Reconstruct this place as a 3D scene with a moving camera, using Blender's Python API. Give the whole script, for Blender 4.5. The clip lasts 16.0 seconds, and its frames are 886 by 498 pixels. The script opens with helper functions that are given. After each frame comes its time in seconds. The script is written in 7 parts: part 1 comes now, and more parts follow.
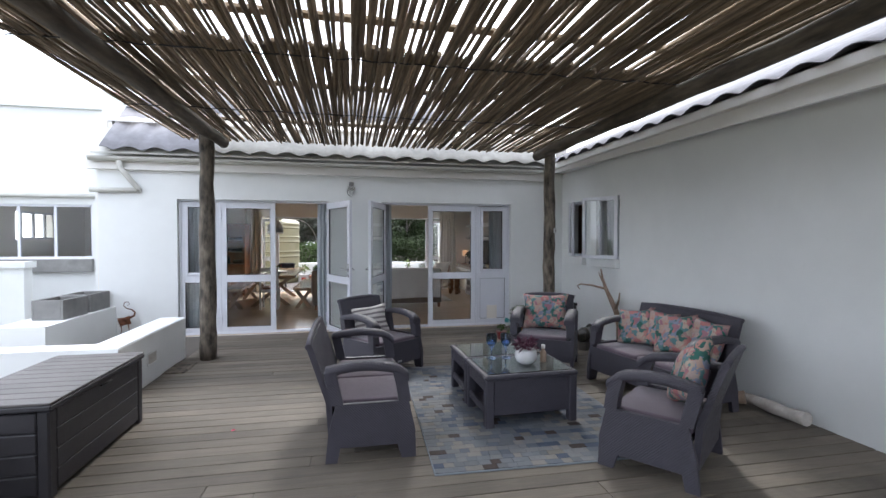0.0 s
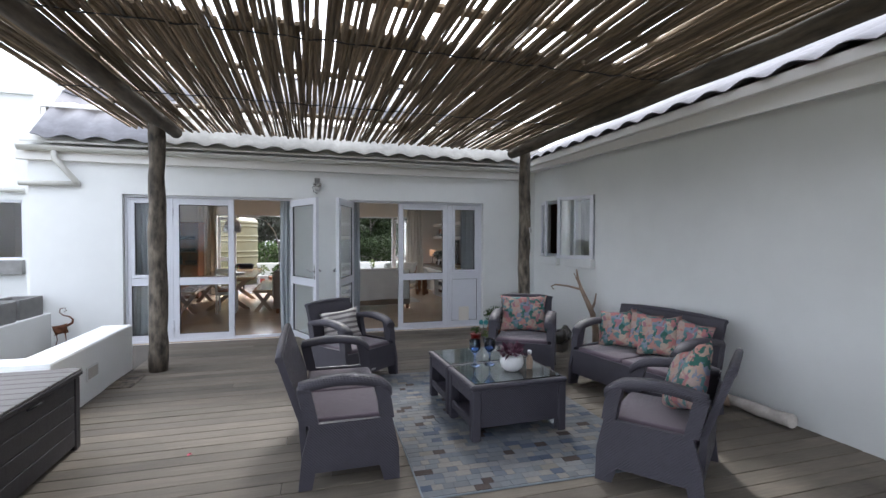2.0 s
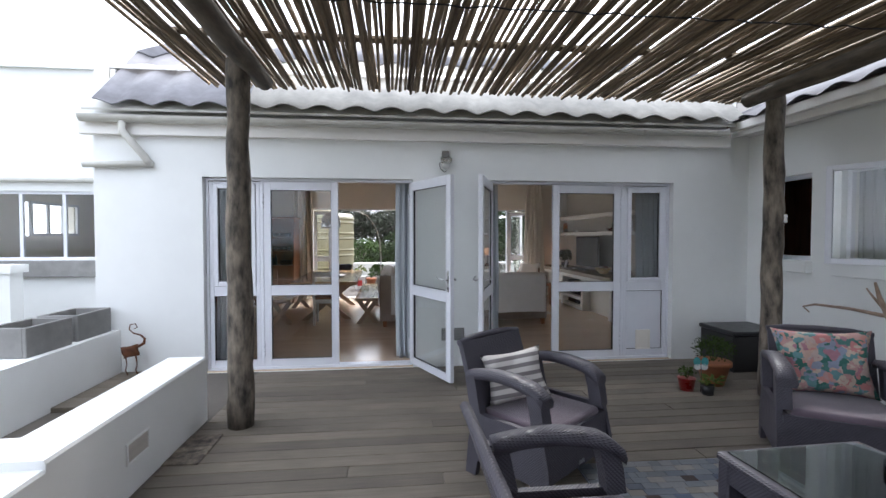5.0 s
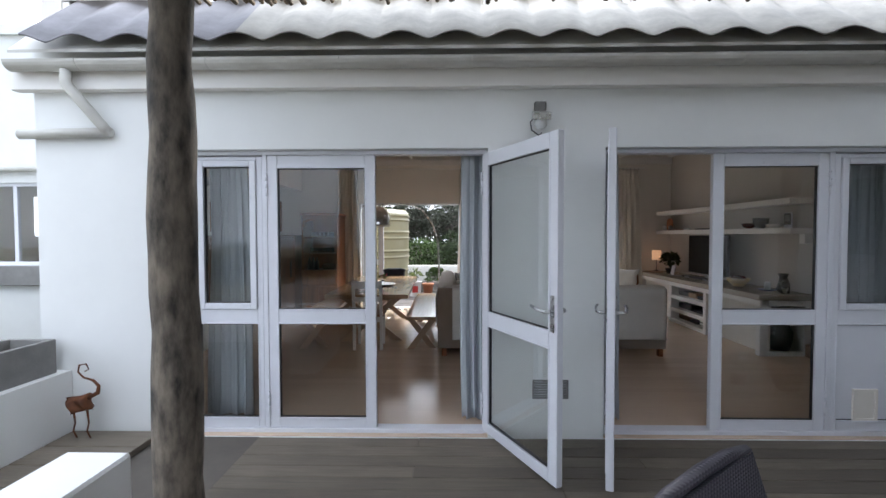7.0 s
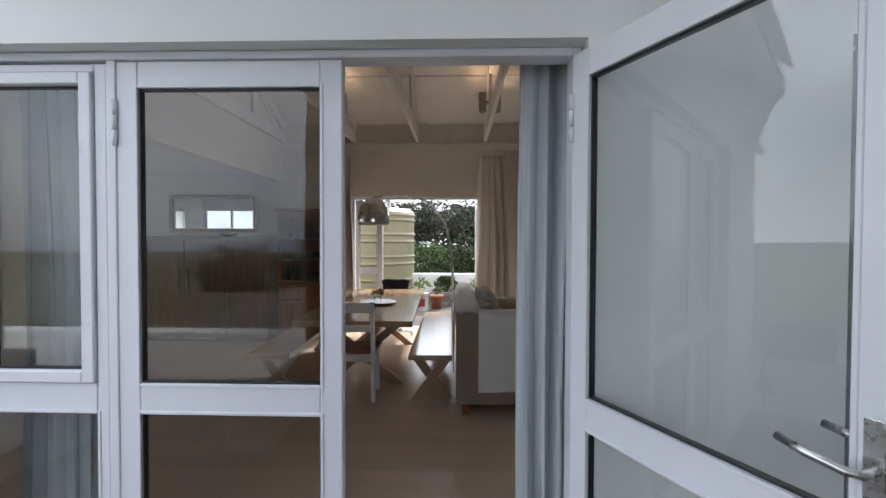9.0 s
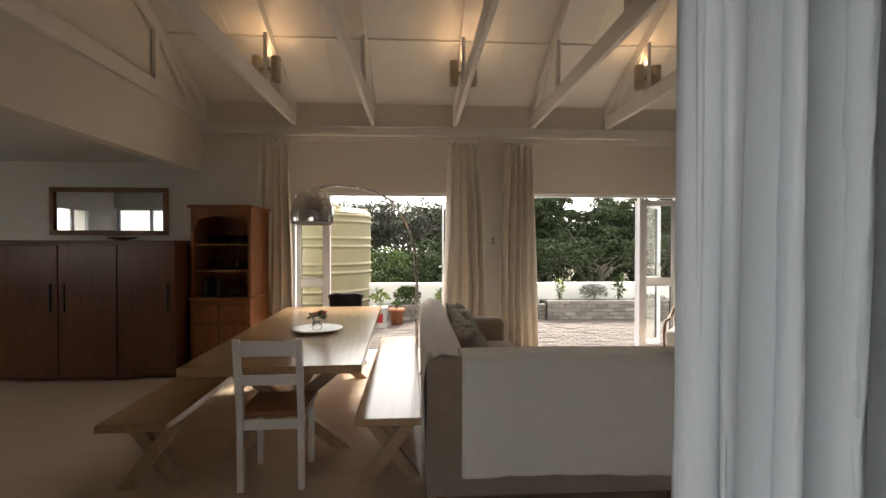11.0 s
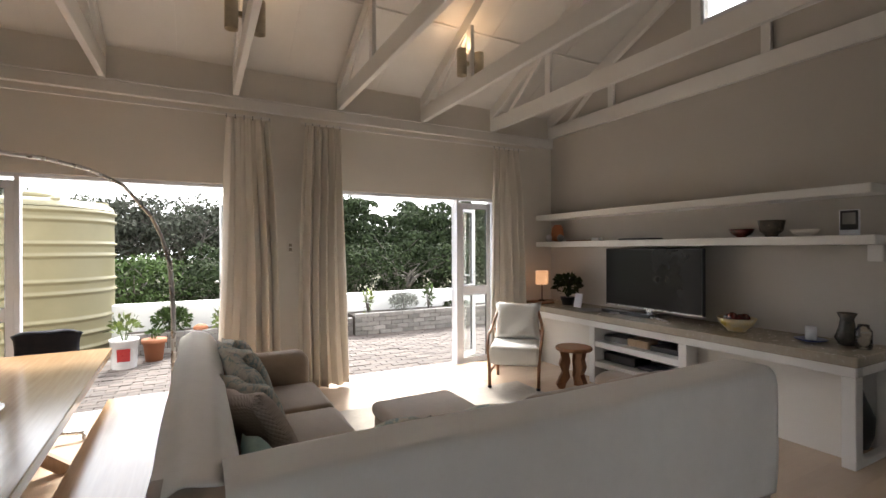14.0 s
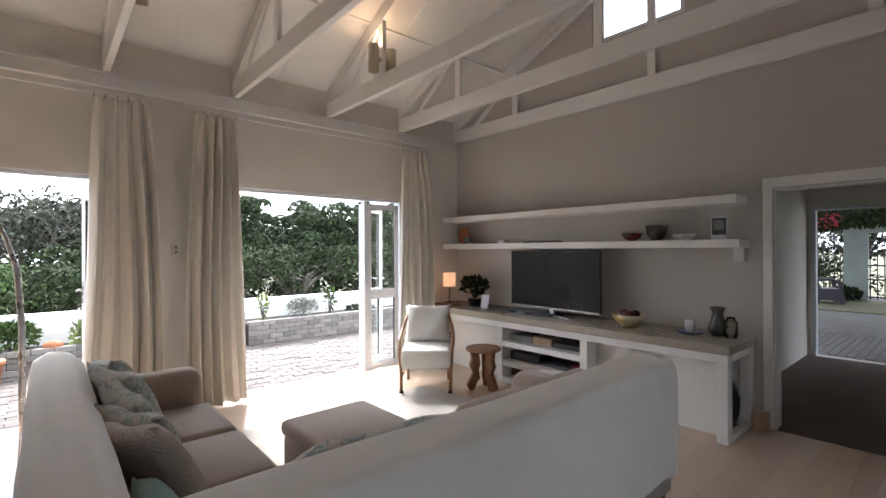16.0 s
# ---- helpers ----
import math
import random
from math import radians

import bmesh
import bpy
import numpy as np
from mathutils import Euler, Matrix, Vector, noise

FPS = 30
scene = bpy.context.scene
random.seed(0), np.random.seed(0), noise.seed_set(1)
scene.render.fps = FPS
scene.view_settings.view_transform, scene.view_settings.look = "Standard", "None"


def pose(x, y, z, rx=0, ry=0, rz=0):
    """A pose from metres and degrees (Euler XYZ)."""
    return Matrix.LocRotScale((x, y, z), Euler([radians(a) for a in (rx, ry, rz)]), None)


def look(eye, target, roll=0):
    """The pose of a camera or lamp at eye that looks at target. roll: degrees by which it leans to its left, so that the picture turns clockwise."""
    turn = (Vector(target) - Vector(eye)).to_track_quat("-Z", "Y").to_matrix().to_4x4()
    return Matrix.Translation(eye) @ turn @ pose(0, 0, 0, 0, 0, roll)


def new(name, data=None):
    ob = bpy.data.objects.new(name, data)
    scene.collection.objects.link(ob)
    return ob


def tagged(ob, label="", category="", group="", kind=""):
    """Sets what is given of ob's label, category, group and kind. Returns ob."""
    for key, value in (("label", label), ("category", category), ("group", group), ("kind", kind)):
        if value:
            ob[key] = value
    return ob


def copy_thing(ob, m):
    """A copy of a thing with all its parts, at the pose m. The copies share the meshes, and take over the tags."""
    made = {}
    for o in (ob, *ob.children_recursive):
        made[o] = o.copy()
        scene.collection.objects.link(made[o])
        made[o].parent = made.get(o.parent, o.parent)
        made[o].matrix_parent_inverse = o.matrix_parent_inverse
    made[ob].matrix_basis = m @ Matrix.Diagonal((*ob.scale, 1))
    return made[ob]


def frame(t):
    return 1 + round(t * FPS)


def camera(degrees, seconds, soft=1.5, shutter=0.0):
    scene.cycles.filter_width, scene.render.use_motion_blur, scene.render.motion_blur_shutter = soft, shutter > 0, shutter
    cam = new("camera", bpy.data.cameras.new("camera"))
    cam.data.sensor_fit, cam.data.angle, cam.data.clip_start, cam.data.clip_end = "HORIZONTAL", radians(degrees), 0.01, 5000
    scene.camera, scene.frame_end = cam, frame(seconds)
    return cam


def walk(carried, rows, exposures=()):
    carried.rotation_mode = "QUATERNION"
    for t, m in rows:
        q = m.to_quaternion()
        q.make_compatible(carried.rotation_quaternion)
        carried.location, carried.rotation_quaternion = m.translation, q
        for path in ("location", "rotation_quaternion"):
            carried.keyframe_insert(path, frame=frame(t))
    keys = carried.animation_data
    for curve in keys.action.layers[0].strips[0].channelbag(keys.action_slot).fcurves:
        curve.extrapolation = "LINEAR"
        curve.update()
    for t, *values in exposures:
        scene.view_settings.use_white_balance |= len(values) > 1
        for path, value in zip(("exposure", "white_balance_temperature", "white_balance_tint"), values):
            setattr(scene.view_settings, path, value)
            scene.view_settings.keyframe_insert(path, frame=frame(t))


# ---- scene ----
cam = camera(88.2, 16.0)
PATH = [
    (0, (1.059, 0.116, 1.533), (1.451, 2.076, 1.488), 0.1),
    (0.5, (1.006, 0.191, 1.539), (1.488, 2.131, 1.494), 0.1),
    (1, (0.994, 0.235, 1.534), (1.52, 2.164, 1.491), 0.1),
    (1.5, (0.975, 0.288, 1.538), (1.521, 2.212, 1.495), 0.1),
    (2, (0.955, 0.424, 1.535), (1.512, 2.345, 1.488), 0.2),
    (2.5, (0.932, 0.703, 1.506), (1.495, 2.621, 1.458), 0.2),
    (3, (0.856, 1.082, 1.496), (1.424, 2.999, 1.444), 0.2),
    (3.5, (0.716, 1.482, 1.494), (1.286, 3.398, 1.442), 0.2),
    (4, (0.61, 1.865, 1.481), (1.136, 3.794, 1.433), 0.2),
    (4.5, (0.534, 2.227, 1.493), (0.937, 4.186, 1.442), 0.1),
    (5, (0.474, 2.639, 1.5), (0.688, 4.627, 1.443), 0.0),
    (5.2, (0.473, 2.81, 1.495), (0.614, 4.805, 1.439), 0.0),
    (7.3, (0.397, 4.785, 1.51), (0.357, 6.783, 1.446), -0.1),
    (7.5, (0.372, 4.985, 1.51), (0.334, 6.984, 1.445), -0.0),
    (8, (0.329, 5.466, 1.494), (0.283, 7.464, 1.43), 0.1),
    (8.5, (0.305, 5.91, 1.493), (0.24, 7.907, 1.424), 0.0),
    (8.7, (0.286, 6.071, 1.474), (0.22, 8.069, 1.421), 0.1),
    (11, (0.196, 7.591, 1.471), (0.308, 9.588, 1.45), 0.1),
    (11.5, (0.235, 7.822, 1.472), (0.48, 9.807, 1.456), -0.1),
    (12, (0.272, 8.082, 1.497), (0.69, 10.038, 1.478), -0.2),
    (12.5, (0.314, 8.308, 1.491), (0.901, 10.22, 1.478), -0.1),
    (13, (0.335, 8.468, 1.492), (1.071, 10.328, 1.489), -0.2),
    (13.5, (0.347, 8.587, 1.501), (1.199, 10.397, 1.497), -0.2),
    (14, (0.375, 8.69, 1.496), (1.313, 10.456, 1.495), -0.2),
    (14.5, (0.374, 8.776, 1.499), (1.405, 10.49, 1.499), -0.1),
    (15, (0.355, 8.832, 1.505), (1.488, 10.48, 1.506), -0.2),
    (15.5, (0.323, 8.862, 1.509), (1.558, 10.435, 1.51), -0.2),
    (16, (0.299, 8.879, 1.506), (1.613, 10.387, 1.51), -0.2),
]
walk(cam, [(t, look(eye, target, roll)) for t, eye, target, roll in PATH],
     exposures=[(0.0, 1.52, 5950, 11), (5.0, 1.56, 5950, 11), (7.5, 1.38, 5900, 10), (8.5, 1.34, 5900, 10), (11.0, 1.72, 7050, 10), (12.5, 1.95, 6750, 10), (14.0, 2.0, 6450, 10), (16.0, 2.3, 5900, 10)])


# ---- world and sun ----
def sky():
    w = bpy.data.worlds.new("sky")
    w.use_nodes = True
    scene.world = w
    n, l = w.node_tree.nodes, w.node_tree.links
    s = n.new("ShaderNodeTexSky")
    s.sky_type, s.sun_disc = "NISHITA", False
    s.sun_elevation, s.sun_rotation = radians(SUN_EL), radians(SUN_ROT)
    s.dust_density, s.air_density, s.altitude = 4.0, 1.0, 0
    # broken high cloud over the blue
    tc, nz, mp = n.new("ShaderNodeTexCoord"), n.new("ShaderNodeTexNoise"), n.new("ShaderNodeMapping")
    mp.inputs["Scale"].default_value = (1, 1, 4)
    nz.inputs["Scale"].default_value, nz.inputs["Detail"].default_value = 2.2, 6
    l.new(tc.outputs["Generated"], mp.inputs[0])
    l.new(mp.outputs[0], nz.inputs["Vector"])
    ramp, mix = n.new("ShaderNodeValToRGB"), n.new("ShaderNodeMix")
    ramp.color_ramp.elements[0].color, ramp.color_ramp.elements[1].color = (*[CLOUD * v * 0.72 for v in (0.94, 0.98, 1.06)], 1), (*[CLOUD * v for v in (1.0, 1.0, 1.0)], 1)
    ramp.color_ramp.elements[0].position, ramp.color_ramp.elements[1].position = 0.35, 0.65
    mix.data_type = "RGBA"
    mix.inputs["Factor"].default_value = 0.8
    l.new(nz.outputs[0], ramp.inputs[0])
    l.new(s.outputs[0], mix.inputs[6])
    # thin cloud is brighter round the sun than opposite it
    dot, rise, glare = n.new("ShaderNodeVectorMath"), n.new("ShaderNodeMapRange"), n.new("ShaderNodeVectorMath")
    dot.operation, glare.operation = "DOT_PRODUCT", "SCALE"
    e, a = radians(SUN_EL), radians(SUN_ROT)
    dot.inputs[1].default_value = (math.sin(a) * math.cos(e), math.cos(a) * math.cos(e), math.sin(e))
    rise.inputs["From Min"].default_value, rise.inputs["From Max"].default_value = -0.7, 1.0
    rise.inputs["To Min"].default_value, rise.inputs["To Max"].default_value = CLOUD_AWAY, CLOUD_NEAR
    l.new(tc.outputs["Generated"], dot.inputs[0])
    l.new(dot.outputs["Value"], rise.inputs["Value"])
    l.new(ramp.outputs[0], glare.inputs[0])
    l.new(rise.outputs[0], glare.inputs["Scale"])
    l.new(glare.outputs[0], mix.inputs[7])
    l.new(mix.outputs[2], n["Background"].inputs[0])
    n["Background"].inputs[1].default_value = SKY
    d = bpy.data.lights.new("sun", "SUN")
    d.energy, d.angle, d.color = SUN, radians(SUN_ANGLE), (1.0, 0.95, 0.87)
    e, a = radians(SUN_EL), radians(SUN_ROT)
    way = Vector((math.sin(a) * math.cos(e), math.cos(a) * math.cos(e), math.sin(e)))
    o = new("sun", d)
    o.matrix_world = look(way * 40, (0, 0, 0))


SUN_EL, SUN_ROT, SKY, SUN, SUN_ANGLE, CLOUD = 44, 14, 0.14, 2.5, 10, 8.0
CLOUD_AWAY, CLOUD_NEAR = 0.72, 1.7
sky()


# ---- materials ----
def mat(name, c1, c2=None, rough=0.5, metal=0.0, scale=6.0, stretch=(1, 1, 1), bump=0.15, bscale=80.0, vary=0.0, stain=0.12, spec=0.5,
        weave=0.0, sheen=0.0, islands=False, coat=0.0):
    m = bpy.data.materials.new(name)
    m.use_nodes = True
    n, l = m.node_tree.nodes, m.node_tree.links
    p = n["Principled BSDF"]
    c2 = c2 or tuple(v * 0.82 for v in c1)
    tc, info, mp = n.new("ShaderNodeTexCoord"), n.new("ShaderNodeObjectInfo"), n.new("ShaderNodeMapping")
    add = n.new("ShaderNodeVectorMath")
    add.operation = "MULTIPLY_ADD"
    geo = n.new("ShaderNodeNewGeometry")
    rnd = geo.outputs["Random Per Island"] if islands else info.outputs["Random"]
    l.new(rnd, add.inputs[0])
    add.inputs[1].default_value = (37, 53, 29)
    l.new(tc.outputs["Object"], add.inputs[2])
    mp.inputs["Scale"].default_value = stretch
    l.new(add.outputs[0], mp.inputs["Vector"])

    def noise_tex(sc, det, src):
        t = n.new("ShaderNodeTexNoise")
        t.inputs["Scale"].default_value, t.inputs["Detail"].default_value, t.inputs["Roughness"].default_value = sc, det, 0.6
        l.new(src, t.inputs["Vector"])
        return t.outputs[0]

    grain = noise_tex(scale, 8, mp.outputs[0])
    big = noise_tex(max(0.7, scale * 0.13), 3, add.outputs[0])
    ramp = n.new("ShaderNodeValToRGB")
    ramp.color_ramp.elements[0].position, ramp.color_ramp.elements[1].position = 0.32, 0.68
    ramp.color_ramp.elements[0].color, ramp.color_ramp.elements[1].color = (*c2, 1), (*c1, 1)
    l.new(grain, ramp.inputs[0])

    def scaled(src, lo, hi, f0=0.3, f1=0.7):
        r = n.new("ShaderNodeMapRange")
        r.inputs["From Min"].default_value, r.inputs["From Max"].default_value = f0, f1
        r.inputs["To Min"].default_value, r.inputs["To Max"].default_value = lo, hi
        l.new(src, r.inputs["Value"])
        return r.outputs[0]

    hsv = n.new("ShaderNodeHueSaturation")
    l.new(ramp.outputs[0], hsv.inputs["Color"])
    value = scaled(big, 1 - stain, 1 + stain * 0.4)
    if vary:
        mul = n.new("ShaderNodeMath")
        mul.operation = "MULTIPLY"
        l.new(value, mul.inputs[0])
        l.new(scaled(rnd, 1 - vary, 1 + vary, 0, 1), mul.inputs[1])
        value = mul.outputs[0]
    l.new(value, hsv.inputs["Value"])
    l.new(hsv.outputs[0], p.inputs["Base Color"])
    l.new(scaled(grain, max(0.02, rough * 0.85), min(1, rough * 1.15)), p.inputs["Roughness"])
    p.inputs["Metallic"].default_value = metal
    p.inputs["Specular IOR Level"].default_value = spec
    p.inputs["Sheen Weight"].default_value = sheen
    p.inputs["Coat Weight"].default_value = coat
    p.inputs["Coat Roughness"].default_value = 0.12
    if bump:
        b = n.new("ShaderNodeBump")
        b.inputs["Strength"].default_value, b.inputs["Distance"].default_value = bump, 0.004
        h = noise_tex(bscale, 6, mp.outputs[0])
        if weave:
            w1, w2 = n.new("ShaderNodeTexWave"), n.new("ShaderNodeTexWave")
            for w, axis in ((w1, "Z"), (w2, "DIAGONAL")):
                w.wave_type, w.bands_direction = "BANDS", axis
                w.inputs["Scale"].default_value = weave
                l.new(tc.outputs["Object"], w.inputs["Vector"])
            mx = n.new("ShaderNodeMath")
            mx.operation = "MULTIPLY"
            l.new(w1.outputs["Fac"], mx.inputs[0])
            l.new(w2.outputs["Fac"], mx.inputs[1])
            h = mx.outputs[0]
        l.new(h, b.inputs["Height"])
        l.new(b.outputs[0], p.inputs["Normal"])
    return m


def palette(name, colours, scale=14.0, rough=0.9, islands=False, rnd=False, weight=None, grain=90):
    """Patches of several colours: random cells, random islands or random objects."""
    m = mat(name, (0.8, 0.8, 0.8), rough=rough, bump=0.25, bscale=grain, scale=40)
    n, l = m.node_tree.nodes, m.node_tree.links
    p = n["Principled BSDF"]
    ramp = n.new("ShaderNodeValToRGB")
    ramp.color_ramp.interpolation = "CONSTANT"
    e = ramp.color_ramp.elements
    while len(e) < len(colours):
        e.new(0.5)
    edge = 0.0
    for k, c in enumerate(colours):
        e[k].position, e[k].color = edge, (*c, 1)
        edge += (weight[k] if weight else 1 / len(colours))
    if rnd:
        l.new(n.new("ShaderNodeObjectInfo").outputs["Random"], ramp.inputs[0])
    elif islands:
        l.new(n.new("ShaderNodeNewGeometry").outputs["Random Per Island"], ramp.inputs[0])
    else:
        v, tc, nz = n.new("ShaderNodeTexVoronoi"), n.new("ShaderNodeTexCoord"), n.new("ShaderNodeTexNoise")
        ad, sep = n.new("ShaderNodeVectorMath"), n.new("ShaderNodeSeparateColor")
        ad.operation = "MULTIPLY_ADD"
        ad.inputs[1].default_value = (0.14, 0.14, 0.14)
        nz.inputs["Scale"].default_value = scale * 0.8
        l.new(tc.outputs["Object"], nz.inputs["Vector"])
        l.new(nz.outputs["Color"], ad.inputs[0])
        l.new(tc.outputs["Object"], ad.inputs[2])
        l.new(ad.outputs[0], v.inputs["Vector"])
        v.inputs["Scale"].default_value = scale
        l.new(v.outputs["Color"], sep.inputs[0])
        l.new(sep.outputs[0], ramp.inputs[0])
    mix = n.new("ShaderNodeMix")
    mix.data_type, mix.blend_type = "RGBA", "MULTIPLY"
    mix.inputs["Factor"].default_value = 1
    old = p.inputs["Base Color"].links[0].from_socket
    l.new(old, mix.inputs[6])
    l.new(ramp.outputs[0], mix.inputs[7])
    l.new(mix.outputs[2], p.inputs["Base Color"])
    return m


def clear(name, colour=(1, 1, 1), rough=0.0, ior=1.45):
    m = bpy.data.materials.new(name)
    m.use_nodes = True
    p = m.node_tree.nodes["Principled BSDF"]
    p.inputs["Base Color"].default_value = (*colour, 1)
    p.inputs["Roughness"].default_value = rough
    p.inputs["Transmission Weight"].default_value = 1
    p.inputs["IOR"].default_value = ior
    return m


def glow(name, colour, power, base=(0.8, 0.7, 0.55)):
    m = mat(name, base, rough=0.8)
    p = m.node_tree.nodes["Principled BSDF"]
    p.inputs["Emission Color"].default_value = (*colour, 1)
    p.inputs["Emission Strength"].default_value = power
    return m


PLASTER = mat("white plaster", (0.80, 0.81, 0.80), (0.77, 0.78, 0.77), rough=0.85, scale=3, bump=0.12, bscale=45, stain=0.05)
GREY_PLASTER = mat("stone-grey wall paint", (0.56, 0.525, 0.48), (0.54, 0.505, 0.46), rough=0.8, scale=3, bump=0.1, bscale=45, stain=0.05)
CREAM = mat("cream wall paint", (0.82, 0.78, 0.72), (0.80, 0.76, 0.70), rough=0.8, scale=3, bump=0.1, bscale=45, stain=0.05)
PAINT = mat("white painted wood", (0.84, 0.82, 0.79), (0.81, 0.79, 0.76), rough=0.45, scale=5, stretch=(1, 1, 1), bump=0.1, bscale=60, stain=0.06)
ALU = mat("white powder-coated aluminium", (0.74, 0.75, 0.80), (0.72, 0.73, 0.78), rough=0.32, scale=8, bump=0.03, stain=0.03)
PVC = mat("weathered white gutter paint", (0.60, 0.59, 0.55), (0.50, 0.49, 0.45), rough=0.5, scale=5, bump=0.1, stain=0.15)
DECK = mat("weathered grey deck boards", (0.205, 0.175, 0.137), (0.128, 0.108, 0.084), rough=0.75, scale=9, stretch=(0.35, 9, 6), bump=0.5, bscale=30, vary=0.22, stain=0.3)
POLE = mat("weathered brown poles", (0.30, 0.225, 0.145), (0.15, 0.11, 0.07), rough=0.85, scale=14, stretch=(6, 0.6, 6), bump=0.6, bscale=40, vary=0.45, stain=0.3)
LOG = mat("weathered grey-brown log", (0.28, 0.235, 0.185), (0.02, 0.016, 0.013), rough=0.9, scale=9, stretch=(1.6, 1.6, 0.6), bump=0.9, bscale=25, stain=0.4)
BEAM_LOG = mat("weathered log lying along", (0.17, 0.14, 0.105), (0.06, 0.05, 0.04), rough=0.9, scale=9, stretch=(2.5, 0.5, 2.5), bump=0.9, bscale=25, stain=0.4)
ROOF = mat("grey fibre-cement roofing", (0.21, 0.205, 0.22), (0.14, 0.137, 0.147), rough=0.85, scale=7, bump=0.35, bscale=50, stain=0.35)
ROOF_PALE = mat("lichened pale roofing", (0.36, 0.345, 0.31), (0.24, 0.23, 0.21), rough=0.9, scale=6, bump=0.45, bscale=40, stain=0.3)
RATTAN = mat("dark grey woven resin", (0.062, 0.057, 0.074), (0.048, 0.044, 0.058), rough=0.5, scale=20, bump=0.8, weave=34, stain=0.1)
RESIN = mat("smooth dark grey resin", (0.06, 0.055, 0.071), (0.05, 0.046, 0.06), rough=0.62, scale=20, bump=0.5, weave=34, stain=0.1)
PAD = mat("mauve-grey cushion cloth", (0.125, 0.093, 0.118), (0.105, 0.078, 0.10), rough=0.95, scale=30, bump=0.4, bscale=500, stain=0.15, sheen=0.3)
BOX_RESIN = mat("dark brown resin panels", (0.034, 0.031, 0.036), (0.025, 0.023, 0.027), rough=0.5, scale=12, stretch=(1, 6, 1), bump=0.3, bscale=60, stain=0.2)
# Lid slats are coloured much paler than the box body.
BOX_LID = mat("paler brown lid", (0.17, 0.155, 0.15), (0.12, 0.108, 0.10), rough=0.55, scale=10, stretch=(1, 6, 1), bump=0.3, bscale=60, stain=0.25)
GLASS = clear("window glass", (0.96, 0.98, 0.97))
TABLE_GLASS = clear("greenish table glass", (0.85, 0.93, 0.90))
BLUE_GLASS = clear("blue glass", (0.45, 0.62, 0.95))
FLORAL = palette("bright floral print", [(0.60, 0.25, 0.24), (0.09, 0.22, 0.20), (0.60, 0.42, 0.34), (0.30, 0.34, 0.44), (0.55, 0.33, 0.31), (0.05, 0.17, 0.14), (0.62, 0.50, 0.40),
                                         (0.45, 0.22, 0.27), (0.16, 0.32, 0.33), (0.58, 0.45, 0.40), (0.62, 0.30, 0.26)], scale=21)
DENIM = [(0.205, 0.222, 0.245), (0.155, 0.175, 0.21), (0.25, 0.255, 0.26), (0.30, 0.285, 0.26), (0.18, 0.19, 0.205), (0.065, 0.046, 0.04), (0.085, 0.115, 0.17), (0.25, 0.23, 0.20)]
SHARE = [0.24, 0.18, 0.19, 0.13, 0.13, 0.05, 0.04, 0.04]
RUG_PATCH = palette("denim patchwork", DENIM, islands=True, weight=SHARE)
RUG_PIECE = palette("denim patch", DENIM, rnd=True, weight=SHARE)
RUG_BACK = mat("grey rug backing", (0.25, 0.28, 0.31), rough=1, bump=0.5, bscale=300)
PINE = mat("pale pine floorboards", (0.66, 0.52, 0.40), (0.64, 0.50, 0.38), rough=0.22, scale=4, stretch=(0.35, 5, 4), bump=0.006, bscale=12, vary=0.03, stain=0.06, spec=0.5)
TABLE_WOOD = mat("honey-coloured oiled wood", (0.53, 0.35, 0.20), (0.45, 0.285, 0.157), rough=0.15, scale=5, stretch=(8, 0.5, 4), bump=0.06, bscale=25, stain=0.12)
LEG_WOOD = mat("pale planed pine", (0.52, 0.37, 0.24), (0.43, 0.29, 0.18), rough=0.45, scale=6, stretch=(4, 4, 0.6), bump=0.08, bscale=25, stain=0.12)
DARK_WOOD = mat("polished reddish dark wood", (0.16, 0.058, 0.024), (0.085, 0.031, 0.014), rough=0.35, scale=5, stretch=(5, 5, 0.5), bump=0.06, bscale=25, stain=0.2)
HUTCH_WOOD = mat("reddish-orange pine", (0.30, 0.115, 0.04), (0.19, 0.068, 0.022), rough=0.4, scale=5, stretch=(5, 5, 0.5), bump=0.08, bscale=25, stain=0.2)
STOOL_WOOD = mat("carved brown wood", (0.33, 0.155, 0.07), (0.21, 0.09, 0.04), rough=0.42, scale=7, stretch=(3, 3, 0.8), bump=0.2, bscale=30, stain=0.2)
SOFA = mat("taupe microfibre", (0.36, 0.28, 0.21), (0.31, 0.24, 0.18), rough=0.95, scale=14, bump=0.3, bscale=350, stain=0.12, sheen=0.4)
THROW = mat("off-white cotton throw", (0.80, 0.78, 0.74), (0.76, 0.74, 0.70), rough=0.95, scale=8, bump=0.35, bscale=400, stain=0.05)
CURTAIN = mat("cream linen curtain", (0.84, 0.79, 0.71), (0.80, 0.75, 0.67), rough=0.95, scale=10, stretch=(1, 1, 0.2), bump=0.25, bscale=300, stain=0.05)
# Blue-white cloth, its colour greyed to stand in for shade on the room side.
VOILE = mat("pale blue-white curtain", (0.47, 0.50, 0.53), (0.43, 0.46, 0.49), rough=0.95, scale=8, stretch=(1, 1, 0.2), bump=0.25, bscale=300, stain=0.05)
STEEL = mat("brushed steel", (0.60, 0.60, 0.60), rough=0.28, metal=1, scale=20, bump=0.05)
CHROME = mat("polished chrome", (0.75, 0.75, 0.75), rough=0.06, metal=1, scale=20, bump=0.0, stain=0.0)
BLACK = mat("black plastic", (0.015, 0.015, 0.017), rough=0.35, scale=20, bump=0.05)
